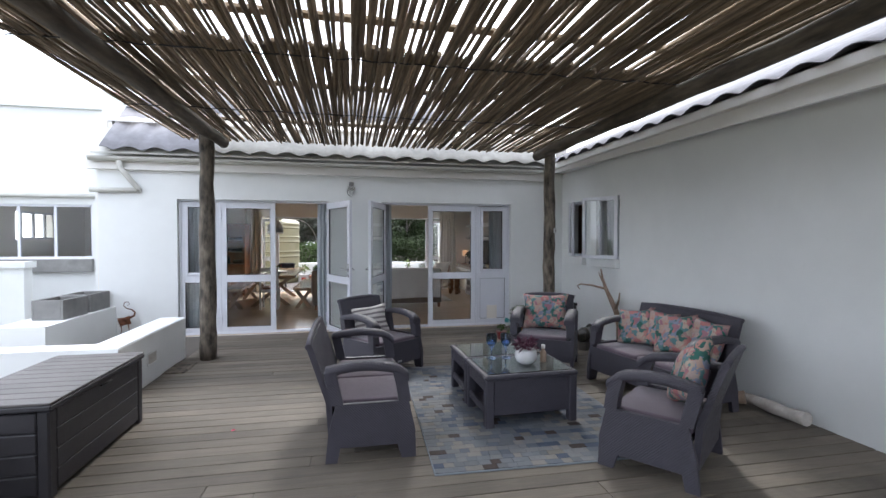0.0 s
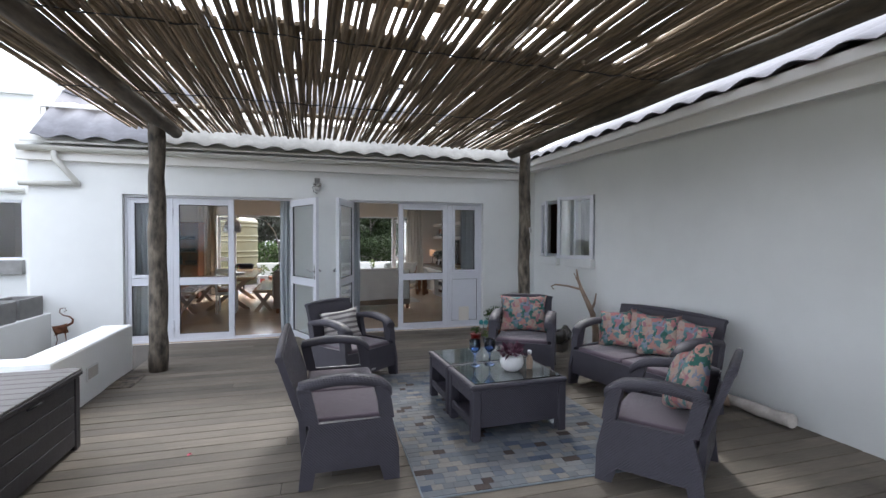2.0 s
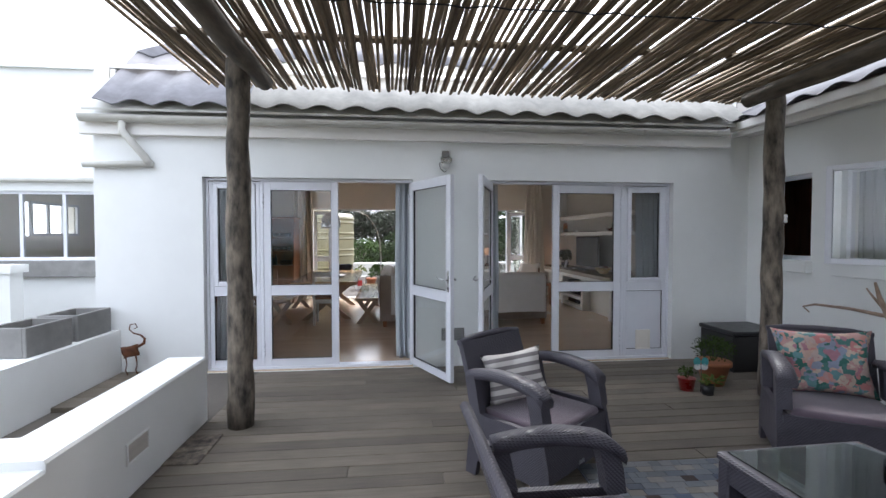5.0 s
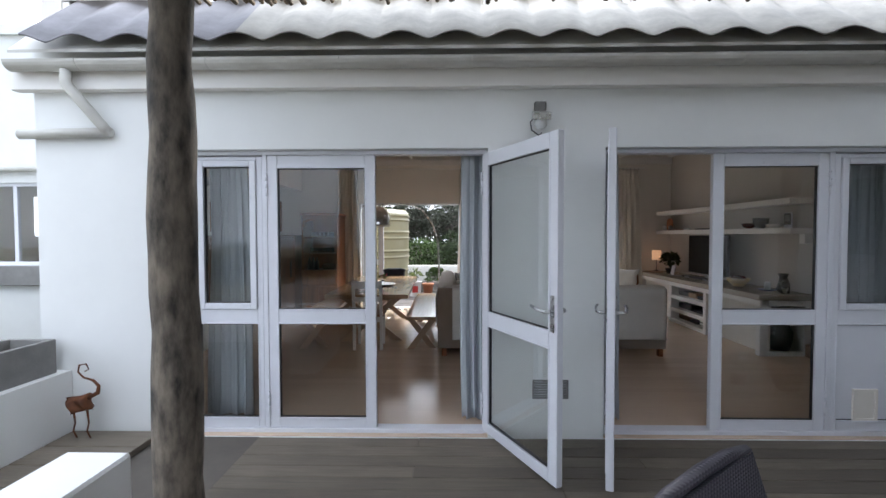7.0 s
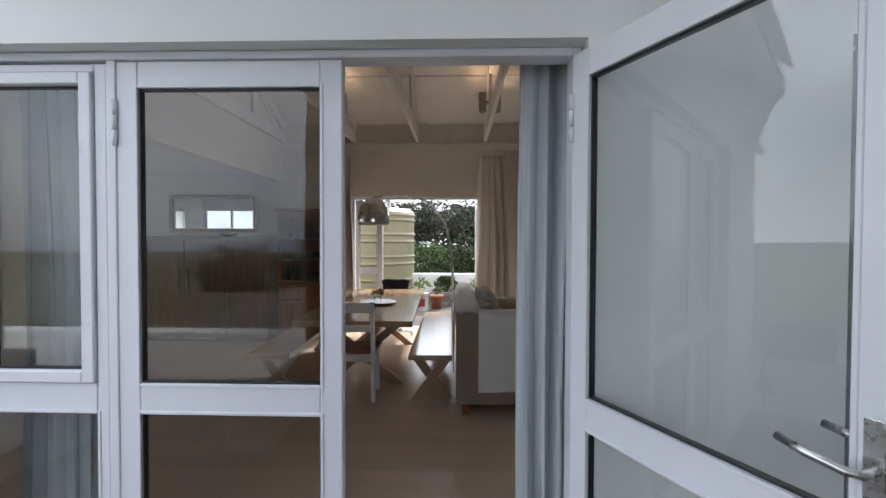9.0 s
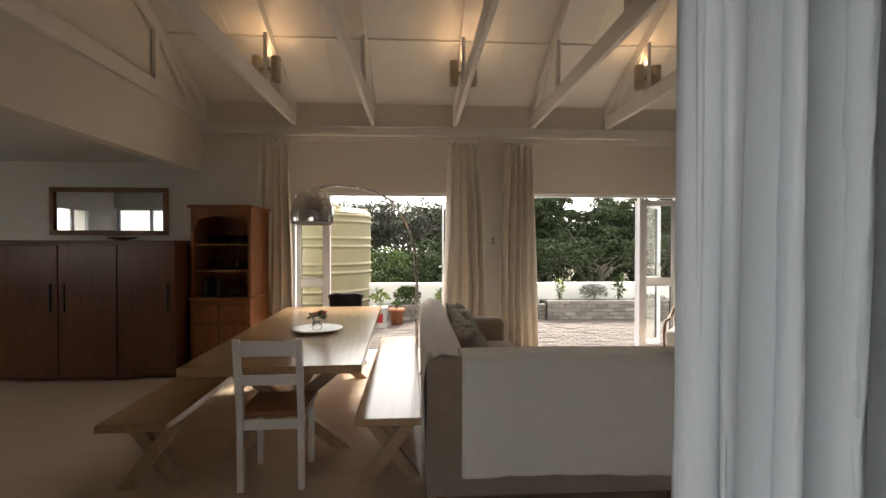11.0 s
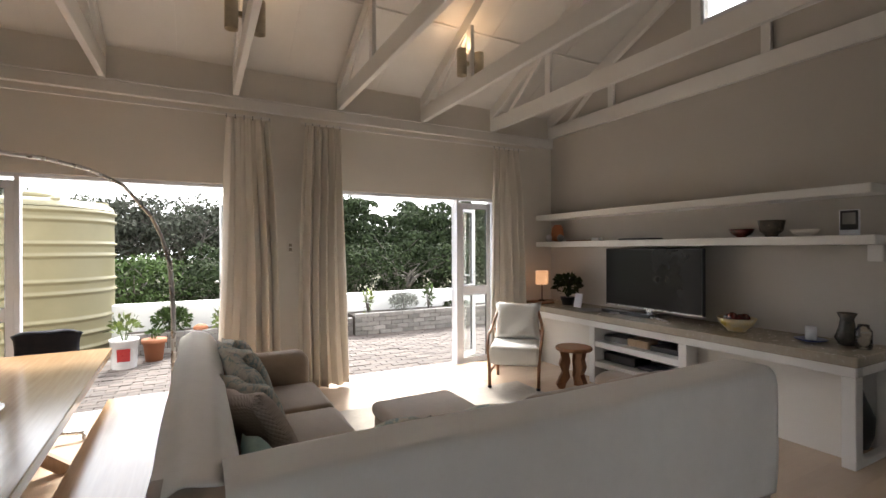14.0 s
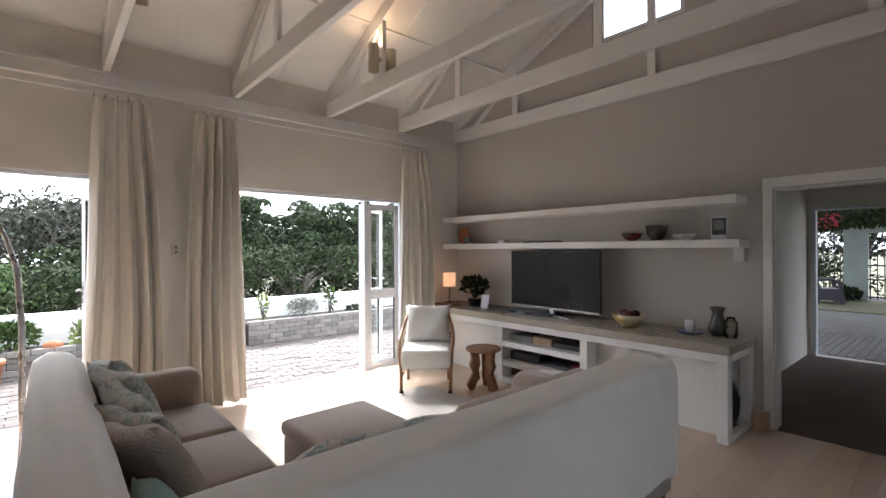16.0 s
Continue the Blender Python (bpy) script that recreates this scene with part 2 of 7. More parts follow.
SCREEN = mat("dark television screen", (0.008, 0.008, 0.010), rough=0.22, spec=0.25, scale=2, bump=0.0, stain=0.02)
STONE = mat("beige stone worktop", (0.42, 0.37, 0.30), (0.38, 0.33, 0.265), rough=0.25, scale=30, bump=0.05, stain=0.06)
CONCRETE = mat("grey cast concrete", (0.27, 0.265, 0.255), (0.20, 0.195, 0.19), rough=0.85, scale=7, bump=0.4, bscale=40, stain=0.3)
HALL_FLOOR = mat("polished grey screed", (0.18, 0.135, 0.098), (0.11, 0.082, 0.06), rough=0.75, scale=2.2, stretch=(1, 3, 1), bump=0.08, stain=0.25)
BRICK = mat("grey-brown paving brick", (0.135, 0.108, 0.095), (0.09, 0.076, 0.068), rough=0.85, scale=16, bump=0.45, bscale=60, vary=0.25, stain=0.2)
BLOCK = mat("grey cement block", (0.27, 0.255, 0.24), (0.20, 0.19, 0.18), rough=0.9, scale=14, bump=0.5, bscale=50, vary=0.2, stain=0.25)
JOINT = mat("sandy joint", (0.13, 0.115, 0.10), rough=1, scale=14, bump=0.3)
TANK = mat("sage-yellow plastic tank", (0.245, 0.218, 0.125), (0.225, 0.20, 0.112), rough=0.5, scale=4, bump=0.05, stain=0.1)
TERRACOTTA = mat("terracotta", (0.42, 0.16, 0.075), (0.34, 0.13, 0.06), rough=0.8, scale=12, bump=0.2, stain=0.2)
RED_POT = mat("red glazed pot", (0.35, 0.02, 0.02), rough=0.3, scale=9, bump=0.03)
WHITE_GLAZE = mat("white glaze", (0.78, 0.78, 0.78), rough=0.25, scale=8, bump=0.03, stain=0.04)
SOIL = mat("dark soil", (0.05, 0.038, 0.028), rough=1, scale=30, bump=0.8)
LEAF = mat("mid-green leaves", (0.065, 0.10, 0.03), (0.035, 0.06, 0.018), rough=0.9, spec=0.15, scale=5, bump=0, vary=0.4, islands=True)
LEAF_DARK = mat("dark evergreen leaves", (0.036, 0.050, 0.020), (0.017, 0.027, 0.011), rough=0.9, spec=0.15, scale=1.2, bump=0, vary=0.5, islands=True)
LEAF_GREY = mat("grey-green scrub leaves", (0.07, 0.072, 0.055), (0.04, 0.046, 0.032), rough=0.9, spec=0.15, scale=1.2, bump=0, vary=0.45, islands=True)
LEAF_LIME = mat("lime-green leaves", (0.17, 0.22, 0.045), (0.09, 0.13, 0.028), rough=0.55, scale=5, bump=0, vary=0.35, islands=True)
LEAF_PURPLE = mat("purple leaves", (0.11, 0.03, 0.06), (0.06, 0.016, 0.035), rough=0.5, scale=6, bump=0, vary=0.3, islands=True)
PETAL = mat("pink petals", (0.65, 0.06, 0.13), (0.5, 0.04, 0.09), rough=0.6, scale=6, bump=0, vary=0.2, islands=True)
BARK = mat("grey bark", (0.17, 0.15, 0.13), (0.09, 0.08, 0.07), rough=0.95, scale=8, bump=0.7, bscale=30, stain=0.3)
DRIFTWOOD = mat("dry brown driftwood", (0.45, 0.34, 0.26), (0.27, 0.19, 0.135), rough=0.85, scale=9, bump=0.5, bscale=40, stain=0.3)
RUST = mat("rusty sheet metal", (0.20, 0.075, 0.03), (0.10, 0.04, 0.02), rough=0.75, metal=0.4, scale=12, bump=0.3, stain=0.3)
GRASS = mat("dune scrub ground", (0.10, 0.095, 0.045), (0.06, 0.06, 0.03), rough=1, scale=0.6, bump=0.8, bscale=8, stain=0.3)
SEA = mat("grey-blue sea", (0.03, 0.06, 0.08), rough=0.15, scale=0.05, bump=0.5, bscale=0.3)
PLATE = mat("pewter platter", (0.55, 0.54, 0.52), rough=0.3, metal=0.9, scale=30, bump=0.4)


# ---- mesh helpers ----
def bx(bm, x0, x1, y0, y1, z0, z1, bevel=0.0, seg=1, m=None):
    r = bmesh.ops.create_cube(bm, size=1, matrix=Matrix.Translation(((x0 + x1) / 2, (y0 + y1) / 2, (z0 + z1) / 2)) @ Matrix.Diagonal((abs(x1 - x0), abs(y1 - y0), abs(z1 - z0), 1)))
    vs = r["verts"]
    if bevel:
        es = list({e for v in vs for e in v.link_edges})
        b = bmesh.ops.bevel(bm, geom=es, offset=bevel, segments=seg, profile=0.5, affect="EDGES", clamp_overlap=True)
        vs = list({v for f in b["faces"] for v in f.verts} | {v for v in vs if v.is_valid})
    if m is not None:
        bmesh.ops.transform(bm, matrix=m, verts=vs)
    return vs


def tube(bm, pts, radii, seg=8, caps=True, flat=1.0):
    pts = [Vector(p) for p in pts]
    if not isinstance(radii, (list, tuple)):
        radii = [radii] * len(pts)
    rings, ref = [], None
    for k, p in enumerate(pts):
        d = (pts[min(k + 1, len(pts) - 1)] - pts[max(k - 1, 0)]).normalized()
        if ref is None:
            ref = d.orthogonal().normalized()
        ref = (ref - d * ref.dot(d)).normalized()
        o = d.cross(ref)
        rings.append([bm.verts.new(p + radii[k] * (math.cos(a) * ref + flat * math.sin(a) * o)) for a in (2 * math.pi * q / seg for q in range(seg))])
    for a, b in zip(rings, rings[1:]):
        for q in range(seg):
            bm.faces.new((a[q], a[(q + 1) % seg], b[(q + 1) % seg], b[q])).smooth = True
    if caps:
        bm.faces.new(rings[0][::-1])
        bm.faces.new(rings[-1])
    return bm


def lathe(bm, profile, seg=24, at=(0, 0, 0), caps=True):
    """Turns (radius, height) pairs about the z axis."""
    rings = []
    for r, z in profile:
        rings.append([bm.verts.new((at[0] + r * math.cos(2 * math.pi * q / seg), at[1] + r * math.sin(2 * math.pi * q / seg), at[2] + z)) for q in range(seg)])
    for a, b in zip(rings, rings[1:]):
        for q in range(seg):
            bm.faces.new((a[q], a[(q + 1) % seg], b[(q + 1) % seg], b[q])).smooth = True
    if caps:
        bm.faces.new(rings[0][::-1])
        bm.faces.new(rings[-1])
    return bm


def prism(bm, pts, axis, a, b):
    """A polygon of two coordinates, drawn out along the third axis from a to b."""
    def put(p, v):
        return {"x": (v, p[0], p[1]), "y": (p[0], v, p[1]), "z": (p[0], p[1], v)}[axis]
    lo, hi = [bm.verts.new(put(p, a)) for p in pts], [bm.verts.new(put(p, b)) for p in pts]
    bm.faces.new(lo), bm.faces.new(hi[::-1])
    for k in range(len(pts)):
        j = (k + 1) % len(pts)
        bm.faces.new((lo[j], lo[k], hi[k], hi[j]))
    return bm


def pillow(bm, w, h, t, m=None, n=12, sharp=0.35, sag=0.0):
    """A stuffed cushion of width w, height h and thickness t, standing in the xz plane."""
    rows = []
    for side in (1, -1):
        grid = []
        for i in range(n + 1):
            row = []
            for j in range(n + 1):
                u, v = 2 * i / n - 1, 2 * j / n - 1
                puff = ((1 - u ** 4) * (1 - v ** 4)) ** sharp if abs(u) < 1 and abs(v) < 1 else 0.0
                pin = 1 - 0.13 * (1 - u * u) * abs(v) ** 3
                pin2 = 1 - 0.13 * (1 - v * v) * abs(u) ** 3
                row.append(Vector((u * w / 2 * pin2, side * t / 2 * puff + 0.012 * math.sin(5 * u + 3 * v + 7 * w), v * h / 2 * pin - sag * (1 - v * v) * 0)))
            grid.append(row)
        rows.append(grid)
    vs = {}
    for s, grid in enumerate(rows):
        for i in range(n + 1):
            for j in range(n + 1):
                edge = i in (0, n) or j in (0, n)
                key = (0 if edge else s, i, j)
                if key not in vs:
                    vs[key] = bm.verts.new(grid[i][j] if m is None else m @ grid[i][j])
    for s in (0, 1):
        for i in range(n):
            for j in range(n):
                q = [vs[(0 if (a in (0, n) or b in (0, n)) else s, a, b)] for a, b in ((i, j), (i + 1, j), (i + 1, j + 1), (i, j + 1))]
                bm.faces.new(q if s == 0 else q[::-1]).smooth = True
    return bm


def mesh(name, bm, material, recalc=True):
    if recalc:
        bmesh.ops.recalc_face_normals(bm, faces=bm.faces)
    me = bpy.data.meshes.new(name)
    bm.to_mesh(me)
    bm.free()
    me.materials.append(material)
    return me


def part(name, bm, material, parent, label=""):
    o = new(name, mesh(name, bm, material))
    o.parent = parent
    return tagged(o, label)


def thing(name, label, category, m=None, group="", kind=""):
    o = new(name)
    o.empty_display_size = 0.1
    if m is not None:
        o.matrix_world = m
    return tagged(o, label, category, group, kind)


def solid(name, bm, material, label, category, m=None, group="", kind=""):
    o = new(name, mesh(name, bm, material))
    if m is not None:
        o.matrix_world = m
    return tagged(o, label, category, group, kind)


def structure(name, bm, material, label, category="wall"):
    return solid(name, bm, material, label, category, kind="structure")


def B():
    return bmesh.new()


def box_part(name, dims, material, parent, bevel=0.004, label=""):
    b = B()
    bx(b, *dims, bevel=bevel)
    return part(name, b, material, parent, label)


def walled(axis, a0, a1, b0, b1, z0, z1, holes=()):
    """A wall along an axis from a0 to a1, from b0 to b1 thick, with holes (a, a, z, z)."""
    bm = B()

    def put(p, q, r, s):
        if q - p > 1e-4 and s - r > 1e-4:
            bx(bm, p, q, b0, b1, r, s) if axis == "x" else bx(bm, b0, b1, p, q, r, s)
    at = a0
    for p, q, r, s in sorted(holes):
        put(at, p, z0, z1)
        put(p, q, z0, r)
        put(p, q, s, z1)
        at = q
    put(at, a1, z0, z1)
    return bm


# ---- the plan ----
WALL_Y, IN_Y, BACK_Y, TV_X, WING_X = 7.84, 8.03, 13.72, 4.79, 4.81
WEST_X, PLATE_Z, FLOOR = -2.60, 2.92, 0.03
RIDGE_Y, RIDGE_Z, CEIL_Z = 10.89, 4.66, 3.33
DOOR_Y = 7.92

# front wall, wing and kitchen block
structure("wall_front", walled("x", -2.66, 4.94, WALL_Y, IN_Y, -0.05, 2.96, [(-1.58, 0.69, 0.0, 2.14), (1.54, 3.83, 0.0, 2.14)]), PLASTER, "white plastered house wall with two wide door openings")
structure("wall_wing", walled("y", -4.0, WALL_Y, WING_X, 5.0, -0.05, 2.75, [(6.03, 6.66, 1.24, 2.16), (6.98, 7.60, 1.24, 2.16)]), PLASTER, "long plain white plastered wall with two small windows")
structure("wall_kitchen", walled("x", -7.5, -2.77, 10.2, 10.4, -0.05, 4.02, [(-5.81, -3.89, 1.13, 2.18)]), PLASTER, "white plastered wall of the kitchen block")
bm = B()
bx(bm, -7.6, -2.78, 10.15, 10.45, 4.02, 4.14)
structure("parapet_coping", bm, PLASTER, "white parapet coping on the kitchen block", "coping")
bm = B()
bx(bm, -2.79, -2.765, IN_Y + 0.01, 10.2, -0.05, 2.8)
bx(bm, -2.88, -2.52, 8.46, 10.19, 2.8, 3.9)
structure("wall_gable_west", bm, PLASTER, "white gable wall rising past the roof's edge")
structure("wall_back", walled("x", -6.0, 5.0, BACK_Y, 13.94, -0.05, 3.36, [(-1.46, 0.80, 0.0, 2.15), (1.60, 3.84, 0.0, 2.15)]), CREAM, "cream wall with two wide garden door openings")
bm = walled("y", IN_Y, BACK_Y, TV_X, 4.99, -0.05, 3.36, [(9.06, 9.92, 0.0, 2.0)])
prism(bm, [(IN_Y, 3.36), (BACK_Y, 3.36), (11.55, 4.34), (11.55, 3.72), (10.60, 3.72), (10.60, 4.44)], "x", TV_X, 4.99)
prism(bm, [(10.60, 4.44), (10.60, 4.35), (11.55, 4.35), (11.55, 4.34), (RIDGE_Y, 4.7)], "x", TV_X, 4.99)
structure("wall_television", bm, GREY_PLASTER, "stone-grey painted wall with a doorway and a high window")
bm = B()
bx(bm, -2.76, WEST_X, IN_Y, BACK_Y, 2.40, 3.36)
prism(bm, [(IN_Y, 3.36), (BACK_Y, 3.36), (RIDGE_Y, 4.7)], "x", -2.76, WEST_X)
bx(bm, -2.76, WEST_X, IN_Y, 9.0, FLOOR, 2.40)
structure("wall_west", bm, CREAM, "cream bulkhead wall over the opening to the kitchen")
bm = B()
bx(bm, -6.0, -5.8, 10.4, BACK_Y, -0.05, 1.5)
bx(bm, -6.0, -5.8, 10.4, BACK_Y, 2.1, 2.6)
bx(bm, -6.0, -5.8, 10.4, 11.2, 1.5, 2.1)
bx(bm, -6.0, -5.8, 12.4, BACK_Y, 1.5, 2.1)
structure("wall_kitchen_west", bm, CREAM, "plain cream kitchen wall with a high window")
bm = B()
bx(bm, -6.0, -2.65, 10.4, 13.94, 2.52, 2.62)
structure("ceiling_kitchen", bm, PAINT, "low flat white kitchen ceiling", "ceiling")

# sloping ceiling with board joints, ridge along x
bm = B()
for y0, z0, y1, z1 in ((IN_Y, CEIL_Z, RIDGE_Y, RIDGE_Z), (BACK_Y, CEIL_Z, RIDGE_Y, RIDGE_Z)):
    prism(bm, [(y0, z0), (y1, z1), (y1, z1 + 0.03), (y0, z0 + 0.03)], "x", -2.6, 4.93)
for x in (-1.88, -0.86, 0.17, 1.2, 2.2, 3.17, 4.2):
    for y0 in (IN_Y, BACK_Y):
        prism(bm, [(y0, CEIL_Z - 0.008), (RIDGE_Y, RIDGE_Z - 0.008), (RIDGE_Y, RIDGE_Z + 0.004), (y0, CEIL_Z + 0.004)], "x", x - 0.02, x + 0.02)
for f in (0.33, 0.66):
    for y0 in (IN_Y, BACK_Y):
        y, z = y0 + (RIDGE_Y - y0) * f, CEIL_Z + (RIDGE_Z - CEIL_Z) * f
        bx(bm, -2.60, 4.79, y - 0.02, y + 0.02, z - 0.012, z + 0.006)
structure("ceiling", bm, PAINT, "white sloping ceiling boards with cover strips", "ceiling")
bm = B()
for y0, y1 in ((BACK_Y - 0.05, BACK_Y), (IN_Y, IN_Y + 0.045)):
    bx(bm, WEST_X, TV_X, y0, y1, 2.90, 3.01, bevel=0.006)
    bx(bm, WEST_X, TV_X, y0 - 0.012 if y0 > 10 else y0, y1 if y0 > 10 else y1 + 0.012, 3.01, 3.028, bevel=0.004)
structure("trim_wall_plate", bm, PAINT, "white wall plate moulding under the trusses", "trim")


def truss(x):
    t = thing("roof_truss", "white painted timber roof truss with tie beam and webs", "truss", pose(x, 0, 0), "roof trusses", "structure")
    w = 0.026
    box_part("tie_beam", (-w, w, IN_Y, BACK_Y, 3.03, 3.20), PAINT, t, 0.005)
    for y0 in (IN_Y, BACK_Y):
        b = B()
        prism(b, [(y0, CEIL_Z - 0.15), (RIDGE_Y, RIDGE_Z - 0.17), (RIDGE_Y, RIDGE_Z - 0.01), (y0, CEIL_Z - 0.01)], "x", -w, w)
        part("rafter", b, PAINT, t)
    s = (RIDGE_Z - CEIL_Z) / (RIDGE_Y - IN_Y)
    for y in (9.3, RIDGE_Y, 12.6):
        top = RIDGE_Z - 0.12 - abs(y - RIDGE_Y) * s
        box_part("web_post", (-w * 0.8, w * 0.8, y - 0.04, y + 0.04, 3.195, top), PAINT, t, 0.003)
    for y, e in ((9.3, 1), (12.6, -1)):
        b = B()
        top = RIDGE_Z - 0.15 - abs(y - RIDGE_Y) * s
        prism(b, [(y - e * 0.75, 3.19), (y - e * 0.66, 3.19), (y + e * 0.02, top), (y - e * 0.07, top)], "x", -w * 0.6, w * 0.6)
        part("diagonal_web", b, PAINT, t)
    return t


first = truss(-1.42)
for x in (-0.39, 0.695, 1.745, 2.77, 3.78, 4.755, -2.565):
    copy_thing(first, pose(x, 0, 0))

# floors and grounds
bm = B()
bx(bm, -2.65, TV_X, WALL_Y + 0.01, 13.9, -0.12, 0.006)
bx(bm, -5.8, -2.65, 10.4, 13.72, -0.12, 0.006)
structure("floor", bm, PINE, "pale pine board floor with a soft shine", "floor")
bm = B()
bx(bm, TV_X + 0.002, 8.3, 8.6, 10.35, -0.12, 0.032)
structure("floor_hall", bm, HALL_FLOOR, "polished grey screed hall floor", "floor")
structure("wall_hall_north", walled("x", 4.94, 8.3, 10.35, 10.5, 0.0, 2.6), CREAM, "plain pale hall wall")
structure("wall_hall_south", walled("x", 4.94, 8.3, 8.45, 8.6, 0.0, 2.6), CREAM, "plain pale hall wall")
structure("wall_hall_end", walled("y", 8.45, 10.5, 8.3, 8.45, 0.0, 2.6, [(9.05, 10.3, 0.03, 2.08)]), CREAM, "pale hall wall with the open garden doorway")
bm = B()
bx(bm, 4.94, 8.45, 8.45, 10.5, 2.6, 2.7)
structure("ceiling_hall", bm, PAINT, "flat white hall ceiling", "ceiling")
bm = B()
for dims in ((TV_X - 0.03, TV_X - 0.002, 9.92, 9.99, FLOOR, 2.085), (TV_X - 0.03, TV_X - 0.002, 8.99, 9.06, FLOOR, 2.085), (TV_X - 0.03, TV_X - 0.002, 9.06, 9.92, 2.0, 2.085)):
    bx(bm, *dims, bevel=0.005)
for dims in ((TV_X, 4.94, 9.905, 9.918, FLOOR, 2.0), (TV_X, 4.94, 9.062, 9.075, FLOOR, 2.0), (TV_X, 4.94, 9.075, 9.905, 1.985, 1.998)):
    bx(bm, *dims)
structure("trim_doorway", bm, PAINT, "white painted architrave round the hall doorway", "trim")

# roof over the house
def corrugated(x0, x1, y0, z0, y1, z1, pitch, amp, along="x", n=8):
    bm = B()
    steps = int(abs(x1 - x0) / pitch * n)
    rows = []
    for k in range(steps + 1):
        a = x0 + (x1 - x0) * k / steps
        h = amp * (0.5 + 0.5 * math.cos(2 * math.pi * k / n)) ** 0.7
        row = []
        for y, z in ((y0, z0), (y1, z1)):
            for d in (0.0, -0.012):
                p = (a, y, z + h + d) if along == "x" else (y, a, z + h + d)
                row.append(bm.verts.new(p))
        rows.append(row)
    for r, s in zip(rows, rows[1:]):
        for q in ((r[0], s[0], s[2], r[2]), (r[1], r[3], s[3], s[1]), (r[0], r[1], s[1], s[0]), (r[2], s[2], s[3], r[3])):
            bm.faces.new(q).smooth = True
    return bm


house_roof = thing("roof_house", "grey big-roll fibre-cement roof over the house", "roof", kind="structure")
part("roof_slope", corrugated(-2.50, -1.02, 7.56, 2.82, 8.40, 3.60, 0.37, 0.055), ROOF, house_roof)
part("roof_slope", corrugated(-1.02, 4.53, 7.56, 2.82, 8.40, 3.60, 0.37, 0.055), ROOF_PALE, house_roof, "pale lichened lower sheets")
part("roof_slope", corrugated(-2.50, 4.55, 8.38, 3.60, RIDGE_Y, 4.95, 0.37, 0.055), ROOF, house_roof)
part("roof_slope", corrugated(-2.6, 5.3, 14.3, 3.14, RIDGE_Y, 4.95, 0.37, 0.055), ROOF, house_roof)
# Added filler sheet that stops room light leaking out under the eaves.
b = B()
prism(b, [(7.62, 2.77), (8.40, 3.57), (RIDGE_Y, 4.82), (RIDGE_Y, 4.84), (8.40, 3.592), (7.62, 2.792)], "x", -2.64, 4.5)
part("roof_lining", b, PVC, house_roof)
wing_roof = thing("roof_wing", "grey big-roll roof over the long wing", "roof", kind="structure")
part("roof_slope", corrugated(-4.0, 8.2, 4.44, 2.83, 9.0, 4.9, 0.37, 0.055, "y"), ROOF, wing_roof)
# Added dark sheet: blocks light and stands in for shade under the waves.
b = B()
prism(b, [(4.50, 2.80), (9.0, 4.86), (9.0, 4.88), (4.50, 2.82)], "y", -3.9, 8.0)
part("roof_lining", b, DARK_WOOD, wing_roof)
bm = B()
bx(bm, -2.76, 4.5, 7.76, 7.838, 2.56, 2.76, bevel=0.004)
structure("fascia_front", bm, PAINT, "white painted fascia board", "fascia")
bm = B()
prism(bm, [(-4.0, 2.43), (7.79, 2.68), (7.79, 2.731), (-4.0, 2.731)], "x", 4.53, 4.57)
bx(bm, 4.57, WING_X - 0.002, -4.0, 7.79, 2.70, 2.72)
bx(bm, 4.47, 4.55, -4.0, 7.75, 2.732, 2.83, bevel=0.008)
structure("fascia_wing", bm, PAINT, "white painted fascia and soffit of the wing", "fascia")


def gutter(x0, x1, y, z):
    g = thing("gutter", "weathered white half-round gutter with brackets", "gutter", kind="structure")
    b = B()
    arc = [(0.065 * math.cos(a), 0.065 * math.sin(a)) for a in (math.pi + math.pi * k / 10 for k in range(11))]
    inner = [(p * 0.9, q * 0.9) for p, q in arc][::-1]
    prism(b, [(y + p, z + q) for p, q in arc + inner], "x", x0, x1)
    part("trough", b, PVC, g)
    for x in np.arange(x0 + 0.5, x1, 0.92):
        b = B()
        prism(b, [(y + p * 1.06, z + q * 1.06) for p, q in arc + inner], "x", x, x + 0.012)
        part("bracket", b, PVC, g)
    return g


front_gutter = gutter(-2.70, 4.40, 7.70, 2.735)
b = B()
tube(b, [(-2.30, 7.70, 2.68), (-2.30, 7.70, 2.58), (-2.10, 7.77, 2.30), (-2.09, 7.80, 2.262)], 0.038, 10)
part("downpipe", b, PVC, front_gutter)
b = B()
tube(b, [(-2.06, 7.80, 2.262), (-2.74, 7.80, 2.25)], 0.036, 10)
part("downpipe", b, PVC, front_gutter)
b = B()
tube(b, [(-2.79, 10.14, 2.345), (-7.4, 10.14, 2.335)], 0.04, 10)
solid("rainwater_pipe", b, PVC, "white horizontal rainwater pipe along the kitchen wall", "pipe")


